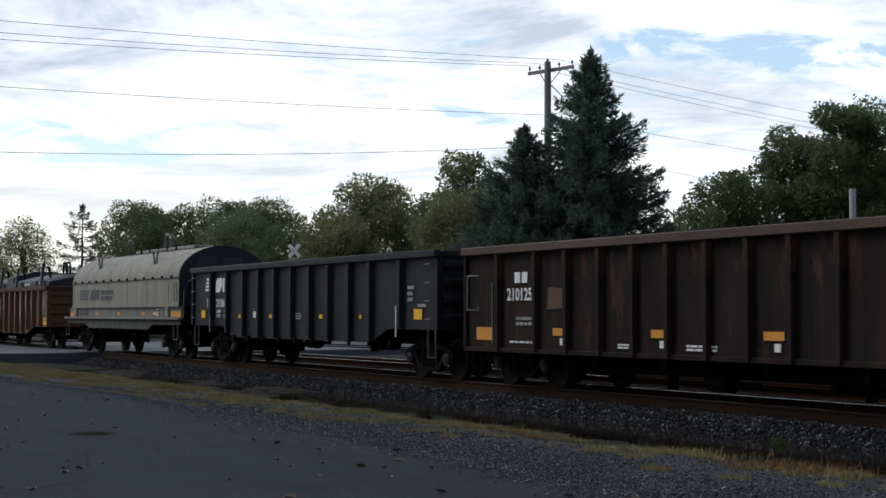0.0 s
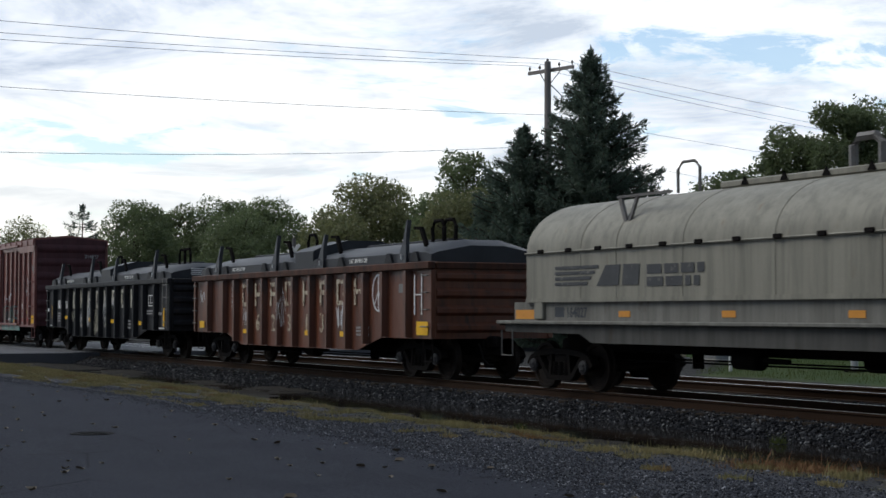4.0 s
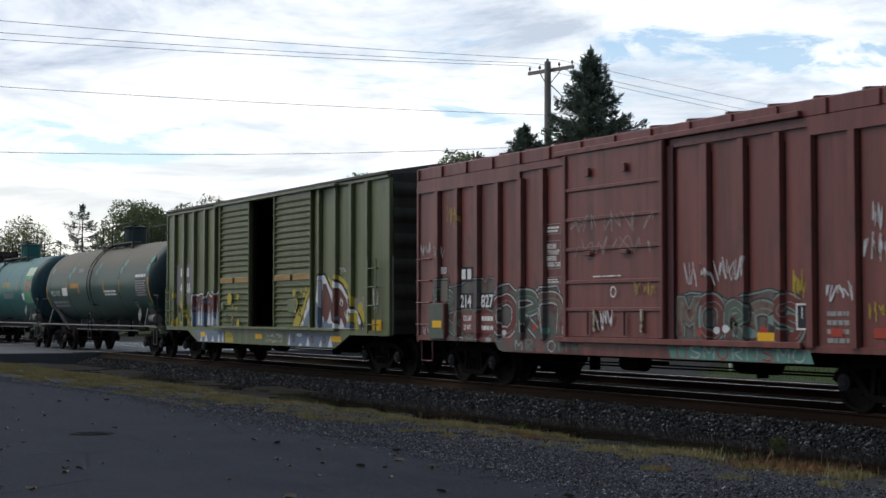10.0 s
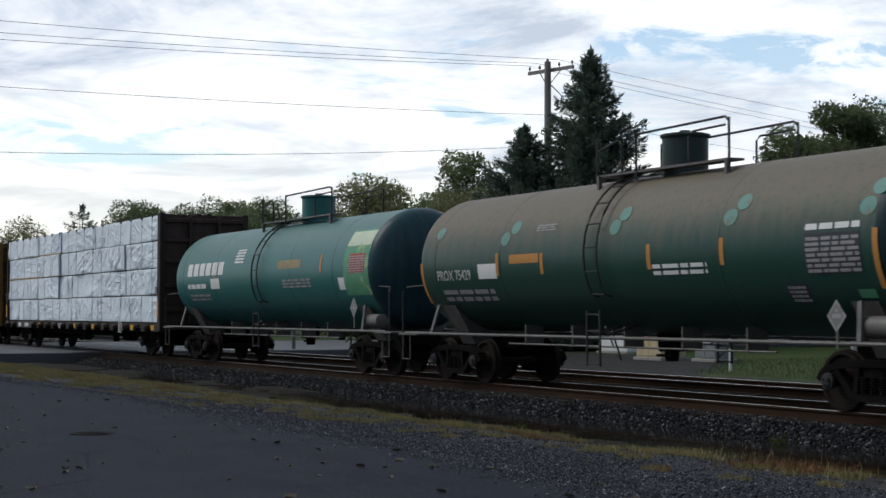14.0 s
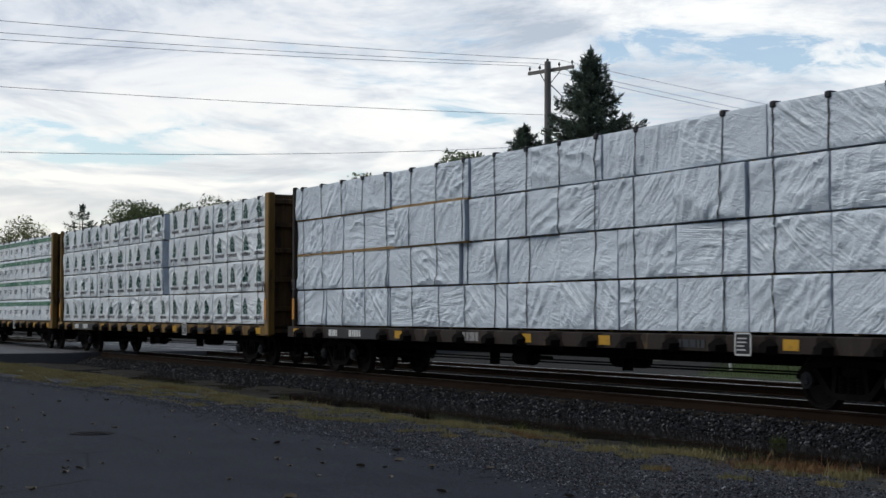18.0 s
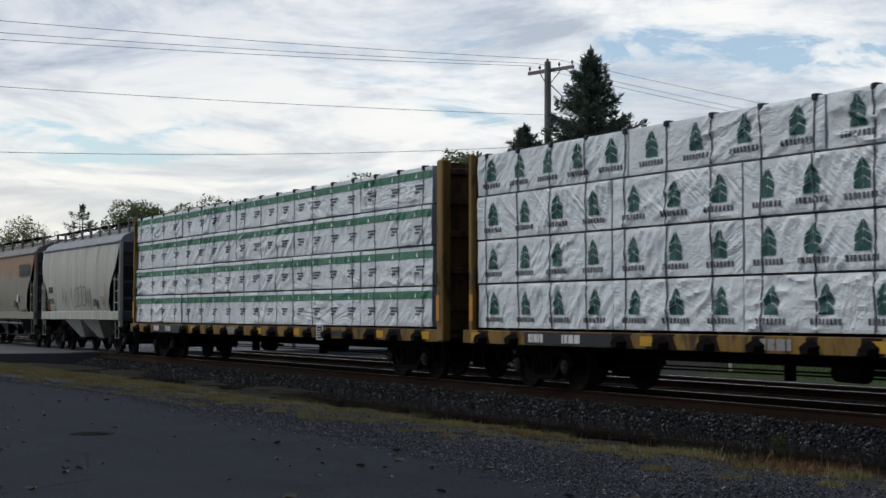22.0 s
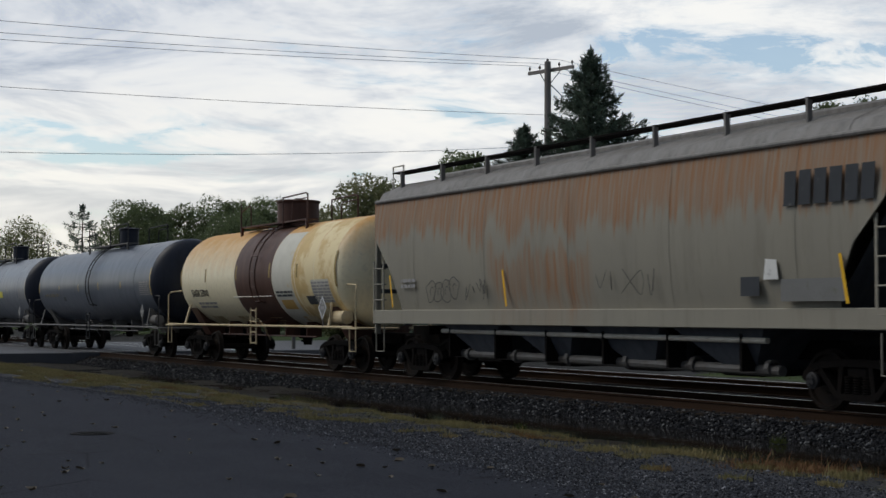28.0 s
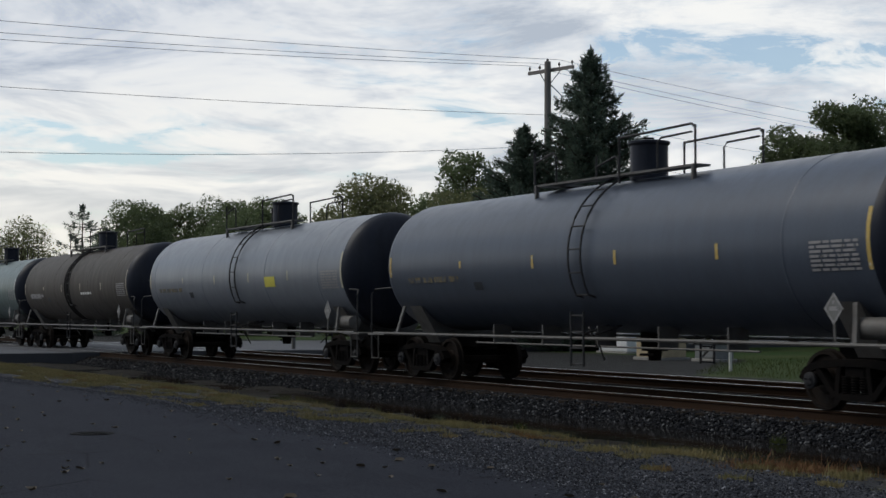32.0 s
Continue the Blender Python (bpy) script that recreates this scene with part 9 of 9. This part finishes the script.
        s = Shape().loft([skin([(-hx + 2 * hx * i / n, lo + (hi - lo) * k / 5) for i in range(n + 1)], 0.010) for k in range(6)], False, False)
        part("green_band", s, BAND_GREEN, t, "green printed band")
        for i in range(max(2, round(L / 1.15))):
            x = -hx + 2 * hx * (i + 0.35) / max(2, round(L / 1.15))
            s = Shape()
            for c in range(3):
                a, wd = x + 0.05 * (c % 2), (0.42, 0.30, 0.22)[c]
                if a + wd < hx:
                    printed(s, [(a, 0.42 - c * 0.07), (a + wd, 0.42 - c * 0.07), (a + wd, 0.465 - c * 0.07), (a, 0.465 - c * 0.07)], 6)
            if s.f:
                part("printed_name", s, PRINT_DARK, t)
            s = Shape()
            printed(s, [(x, lo + 0.03), (x + 0.1, lo + 0.03), (x + 0.055, hi - 0.04), (x + 0.045, hi - 0.04)], 3, 0.018)
            part("printed_mark", s, WRAP, t)


centre_beam(-179.82, 11.5, (-9.11, 9.18), paint("brown_yellow_flatcar_paint", (0.038, 0.025, 0.019), (0.024, 0.018, 0.016), 0.7, (0.20, 0.12, 0.04), 0.64, 0.65), "dark brown centre-beam flatcar stacked with lumber", "dark brown ribbed bulkhead", 7.25)
centre_beam(-204.15, 11.45, (-9.0, 9.0), YELLOW_CAR, "weathered yellow centre-beam flatcar stacked with lumber", "yellow ribbed bulkhead", 4.6)
centre_beam(-228.0, 11.5, (-9.0, 9.0), YELLOW_CAR, "weathered yellow centre-beam flatcar stacked with lumber", "yellow ribbed bulkhead", 5.04, "85005")

ROWS = ((1.16, 2.08), (2.08, 2.98), (2.98, 3.89), (3.89, 4.75))
PLAIN = ((-11.1, -9.2, -5.58, -2.06, -0.25, 1.75, 3.71, 5.42, 7.29, 9.19, 10.98), (-11.05, -7.55, -5.59, -2.19, -0.29, 1.75, 3.68, 5.43, 7.3, 9.2, 10.98),
         (-11.05, -8.12, -5.21, -1.85, 0.67, 3.1, 5.43, 7.32, 9.17, 10.98), (-11.05, -7.89, -5.44, -1.76, 0.7, 3.16, 5.49, 7.77, 10.98))
TREES = ((-11.0, -6.06, -2.41, 2.53, 6.67, 10.98), (-11.0, -6.07, -2.41, 2.42, 6.67, 10.98), (-11.0, -6.06, -2.41, 2.42, 6.63, 10.98), (-11.0, -5.57, -0.49, 2.53, 6.67, 10.98))
BANDS = ((-11.2, -6.27, -1.43, 2.87, 7.11, 10.83),) * 4
seed = 500
for u, plan, prints in ((-179.82, PLAIN, None), (-204.15, TREES, "tree"), (-228.0, BANDS, "band")):
    for row, ((z0, z1), cuts) in enumerate(zip(ROWS, plan)):
        for a, b in zip(cuts, cuts[1:]):
            seed += 1
            gap = 0.62 if prints == "tree" and 2.3 < b < 2.8 and z0 > 2 else 0.0
            # some bundles stand further out than their neighbours
            out = 0.0
            if prints is None:
                out = 0.05 if (b < -1.7 and row > 1) or (row == 1 and b < -2.0) or (row == 2 and 5 < a < 6) else -0.05 if row == 1 and -2.3 < a < -0.2 else 0.0
            bundle(u, a, b - gap, z0, z1, seed, False, prints, WINCHES, out=out)
    for z0, z1 in ROWS:
        cuts = plan[0] if prints else (-11.0, -5.5, 0, 5.5, 11.0)
        for a, b in zip(cuts, cuts[1:]):
            bundle(u, a, b, z0, z1, 1, True, prints)


# ---- covered hoppers
def hopper(u, half, trucks, m, roof_m, label, bays, pipes, ends_m, cut, z_eave=4.05):
    t = rail_car("hopper_car", label, "covered hopper car", u, half + 0.35, trucks)
    zs0, zs1 = 1.24, 1.56
    # bulging side with a curved cut at each end
    prof = [(zs1, 1.42), (1.9, 1.50), (2.5, 1.555), (3.1, 1.56), (3.6, 1.52), (z_eave - 0.02, 1.45)]
    for q in (-1, 1):
        rings = []
        for z, y in prof:
            f = max(0.0, min(1.0, (3.25 - z) / (3.25 - zs1)))
            e = half - 0.12 - cut * math.sin(f * math.pi * 0.5) ** 0.9 * (1.0 if f < 1 else 1.0)
            rings.append([(-e + 2 * e * i / 24, q * y, z) for i in range(25)])
        s = Shape().loft(rings, False, False)
        s.loft([[(x, y - q * 0.03, z) for x, y, z in r_] for r_ in rings], False, False)
        part("side_sheet", s, m, t, "curved side sheet")
        part("side_sill", Shape().box(-half, half, q * 1.44 - 0.07, q * 1.44 + 0.06, zs0, zs1, 0.015), m, t)
        part("eave_rail", Shape().rod((-half + 0.1, q * 1.47, z_eave), (half - 0.1, q * 1.47, z_eave), 0.045, 8), roof_m, t)
        for x in [-half + 2.2 + (2 * half - 4.4) * i / 4 for i in range(5)]:
            rr = [(x + d, q * (y + 0.006), z) for z, y in prof for d in (0,)]
            part("panel_seam", Shape().loft([[(a - 0.012, b, c), (a + 0.012, b, c)] for a, b, c in rr], False, False), m, t)
    # roof
    rp = [(-1.45, z_eave - 0.02), (-1.30, z_eave + 0.22), (-0.75, z_eave + 0.46), (0, z_eave + 0.54), (0.75, z_eave + 0.46), (1.30, z_eave + 0.22), (1.45, z_eave - 0.02)]
    part("roof", Shape().along_x(rp, -half + 0.12, half - 0.12), roof_m, t)
    for x in [-half + 1.2 + (2 * half - 2.4) * i / 5 for i in range(6)]:
        part("roof_seam", Shape().loft([[(x + d, y * 1.004, z + 0.008) for y, z in rp] for d in (-0.02, 0.02)], False, False), roof_m, t)
    part("roof_hatch", Shape().box(-half + 1.0, half - 1.0, -0.28, 0.28, z_eave + 0.5, z_eave + 0.66, 0.04), roof_m, t)
    n = 9
    for y0 in (-1.0, 0.62):
        part("running_board", Shape().box(-half, half, y0, y0 + 0.38, z_eave + 0.70, z_eave + 0.735), STEEL, t, "dark roof running board")
    for i in range(n):
        x = -half + 0.5 + (2 * half - 1.0) * i / (n - 1)
        part("board_bracket", Shape().beam((x, -0.98, z_eave + 0.30), (x, -0.98, z_eave + 0.74), 0.10, 0.05), roof_m, t)
    for e in (-1, 1):
        x = e * half
        part("roof_grab", Shape().pipe([(x - 0.05 * e, -1.0, z_eave + 0.35), (x - 0.05 * e, -1.0, z_eave + 0.86), (x - 0.6 * e, -1.0, z_eave + 0.86), (x - 0.6 * e, -1.0, z_eave + 0.72)], 0.022, 5), PIPE_WHITE, t)
        # end frame
        part("end_sheet", Shape().loft([[(x - 0.12 * e, y, z_eave) for y in (-1.42, 1.42)], [(x - 0.12 * e, y, 3.3) for y in (-1.42, 1.42)], [(x - (cut + 0.3) * e, y, zs1) for y in (-1.36, 1.36)]], False, False), ends_m, t, "dark sloping end sheet")
        for y in (-1.40, 1.40):
            part("corner_post", Shape().box(min(x, x - 0.11 * e), max(x, x - 0.11 * e), y - 0.06, y + 0.06, 1.0, z_eave - 0.02, 0.012), m, t)
            part("end_post", Shape().box(min(x, x - 0.08 * e), max(x, x - 0.08 * e), y * 0.45 - 0.05, y * 0.45 + 0.05, 1.2, 3.4, 0.012), ends_m, t)
        part("end_beam", Shape().box(min(x, x - 0.3 * e), max(x, x - 0.3 * e), -1.4, 1.4, zs0, zs1, 0.02), ends_m, t)
        for z in (2.0, 2.6, 3.2, 3.7):
            part("end_beam", Shape().box(min(x, x - 0.09 * e), max(x, x - 0.09 * e), -1.34, 1.34, z - 0.05, z + 0.05, 0.01), ends_m, t)
        xa, xb = (x - 0.55, x - 0.05) if e > 0 else (x + 0.05, x + 0.55)
        ladder(t, xa, xb, 1.25, 2.9 if e > 0 else 2.7, 4, -1.5, m, True)
        stirrup(t, (xa + xb) / 2, 1.2, -1.46, m, 0.42, 0.6)
        part("truck_shield", Shape().box(min(x - 0.9 * e, x - 1.7 * e), max(x - 0.9 * e, x - 1.7 * e), -0.9, 0.9, 1.0, 1.2), STEEL, t)
    part("centre_sill", Shape().box(-half, half, -0.25, 0.25, 0.74, 1.05, 0.02), STEEL, t)
    span = 2 * (half - 3.0)
    for i in range(bays):
        xc = -half + 3.0 + span * (i + 0.5) / bays
        wd = span / bays
        s = Shape().loft([[(xc - wd * 0.46, -1.38, 1.3), (xc + wd * 0.46, -1.38, 1.3), (xc + wd * 0.46, 1.38, 1.3), (xc - wd * 0.46, 1.38, 1.3)],
                          [(xc - 0.32 + 0.2, -0.95, 0.55), (xc + 0.32 + 0.2, -0.95, 0.55), (xc + 0.32 + 0.2, 0.95, 0.55), (xc - 0.32 + 0.2, 0.95, 0.55)]])
        # with pipes, bays take the dark end colour to paint the shade below
        b = part("hopper_bay", s, ends_m if pipes else m, t, "sloping discharge hopper")
        part("outlet_gate", Shape().box(xc - 0.30, xc + 0.70, -0.98, 0.98, 0.46, 0.56, 0.02), STEEL, b)
    if pipes:
        for z, y, rr in ((1.10, -1.25, 0.05), (0.62, -0.95, 0.09)):
            part("unloading_pipe", Shape().rod((-half + 3.0, y, z), (half - 3.2, y, z - 0.05), rr, 10), PIPE_WHITE if rr < 0.06 else PIPE, t, "long unloading pipe")
        for i in range(6):
            x = -half + 3.4 + i * (2 * half - 7.2) / 5
            part("pipe_hanger", Shape().box(x - 0.03, x + 0.03, -1.3, -0.9, 0.55, 1.26), STEEL, t)
            part("pipe_flange", Shape().turn_x([(x + 0.3, 0.10), (x + 0.3, 0.14), (x + 0.4, 0.14), (x + 0.4, 0.10)], 0.61, 10, -0.95), PIPE, t)
    return t


def bubble_tag(x0, x1, z0, z1, n, wd, y, seed):
    """Rounded sprayed outlines side by side."""
    rnd, s = random.Random(seed), Shape()
    for i in range(n):
        cx, cz = x0 + (x1 - x0) * (i + 0.5) / n, (z0 + z1) / 2 + rnd.uniform(-0.05, 0.05)
        rx, rz = (x1 - x0) / n * 0.6, (z1 - z0) / 2 * rnd.uniform(0.8, 1.05)
        o = [(cx + rx * (1 + 0.2 * math.sin(3 * q + i * 2)) * math.cos(q), cz + rz * (1 + 0.15 * math.sin(2 * q + i)) * math.sin(q)) for q in [6.2832 * k / 22 for k in range(23)]]
        ribbon(s, o, wd, y - 0.0006 * i)
        ribbon(s, [(cx + (p - cx) * 0.35 + 0.03, cz + (q - cz) * 0.4) for p, q in o[2:15]], wd * 0.8, y - 0.0006 * i)
    return s


HOPPER_END = paint("slate_hopper_end", (0.085, 0.095, 0.115), (0.05, 0.055, 0.066), 0.7, (0.10, 0.08, 0.06), 0.68, 0.6)
CAR = hopper(-246.6, 5.65, (-4.45, 4.15), HOPPER_PALE, paint("pale_roof_paint", (0.33, 0.345, 0.37), (0.26, 0.265, 0.28), 0.5, None, 0.6, 0.5), "pale grey two-bay covered hopper car with black graffiti", 2, False, HOPPER_END, 1.25)
part("company_mark", text_bars(1, -4.25, -3.55, 2.3, 2.55, 61, -1.563, 1.0), DARK_MARK, CAR)
lettering("805924", 0.30, -4.25, 1.88, DARK_MARK, CAR, -1.545, "dark stencilled number", 0.85)
part("small_print", text_bars(2, -4.2, -3.4, 1.62, 1.8, 62, -1.53), GREY_MARK, CAR)
for i, (a, b, c, d) in enumerate(((-2.2, -0.4, 1.62, 2.5), (-0.1, 1.5, 1.65, 2.55), (1.4, 2.4, 1.66, 2.5))):
    g = part("graffiti", bubble_tag(a, b, c, d, 3, 0.035, -1.575, 400) if i == 1 else scribble(a, b, c, d, 400 + i, 0.04, -1.575, 5), SPRAY_BLACK, CAR, "black sprayed squiggle")
part("notice", plate(2.6, 3.0, 1.75, 2.02, -1.575), DARK_MARK, CAR)
part("small_print", text_bars(3, 3.35, 4.0, 1.8, 2.15, 63, -1.57), GREY_MARK, CAR)
part("tape_stripe", ribbon(Shape(), [(4.28, 1.62), (4.05, 2.6)], 0.06, -1.572), ORANGE, CAR)
part("tape_stripe", ribbon(Shape(), [(-4.2, 1.62), (-4.45, 2.45)], 0.06, -1.572), ORANGE, CAR)

CAR = hopper(-262.2, 8.5, (-6.95, 7.05), HOPPER_RUST, paint("dusty_roof_paint", (0.25, 0.24, 0.23), (0.20, 0.18, 0.165), 0.5, (0.22, 0.17, 0.12), 0.68, 0.6), "tan and grey covered hopper car streaked with rust", 4, True, HOPPER_END, 1.25, 4.08)
for i in range(6):
    part("company_mark", blob([(6.1 + i * 0.33, 3.1), (6.36 + i * 0.33, 3.1), (6.40 + i * 0.33, 3.62), (6.14 + i * 0.33, 3.62)], -1.60), DARK_MARK, CAR, "dark company name, shown as blocks")
for i, (a, b, c, d) in enumerate(((-5.6, -4.2, 1.7, 2.25), (-4.0, -2.8, 1.72, 2.2), (0.9, 2.8, 1.7, 2.3))):
    part("graffiti", bubble_tag(a, b, c, d, 4, 0.022, -1.575, 430) if i == 0 else scribble(a, b, c, d, 430 + i, 0.03, -1.575, 5), SPRAY_BLACK, CAR, "black sprayed squiggle")
part("notice", plate(5.05, 5.5, 1.75, 2.05, -1.575), DARK_MARK, CAR)
part("white_patch", blob([(5.6, 2.0), (5.95, 2.0), (5.9, 2.3), (5.65, 2.32)], -1.578), WHITE_MARK, CAR)
part("paint_patch", plate(6.0, 7.4, 1.66, 2.0, -1.572), PATCH, CAR)
for x in (-7.3, -2.2, 7.45):
    part("tape_stripe", ribbon(Shape(), [(x, 1.62), (x - 0.16, 2.35)], 0.07, -1.58), YELLOW, CAR)
part("small_print", text_bars(2, -6.9, -6.2, 2.05, 2.3, 64, -1.575), GREY_MARK, CAR)


# ---- what moves
def motions():
    for ob, u, y, z in MOVERS:
        walk(ob, [(t, pose(u + travel(t), y, z)) for t in range(0, 33, 2)])
    for ws, x, u in WHEELS:
        # the wheels roll while the car is near the view
        t0, t1 = max(0.0, (-84 - u) / 8.5), min(32.0, (-9 - u) / 8.5)
        rows = [(0, pose(x, 0, WR))] if t0 > 0 else []
        if t1 > t0:
            n = max(1, int((t1 - t0) * 15))
            rolled = [math.degrees((travel(t0 + i / 15) - travel(t0)) / WR) for i in range(n + 1)]
            rows += [(t0 + i / 15, pose(x, 0, WR, 0, a, 0)) for i, a in enumerate(rolled)]
            if t0 + n / 15 < 31.9:
                rows.append((32, pose(x, 0, WR, 0, rolled[-1], 0)))
        else:
            rows.append((32, pose(x, 0, WR)))
        walk(ws, rows)


motions()
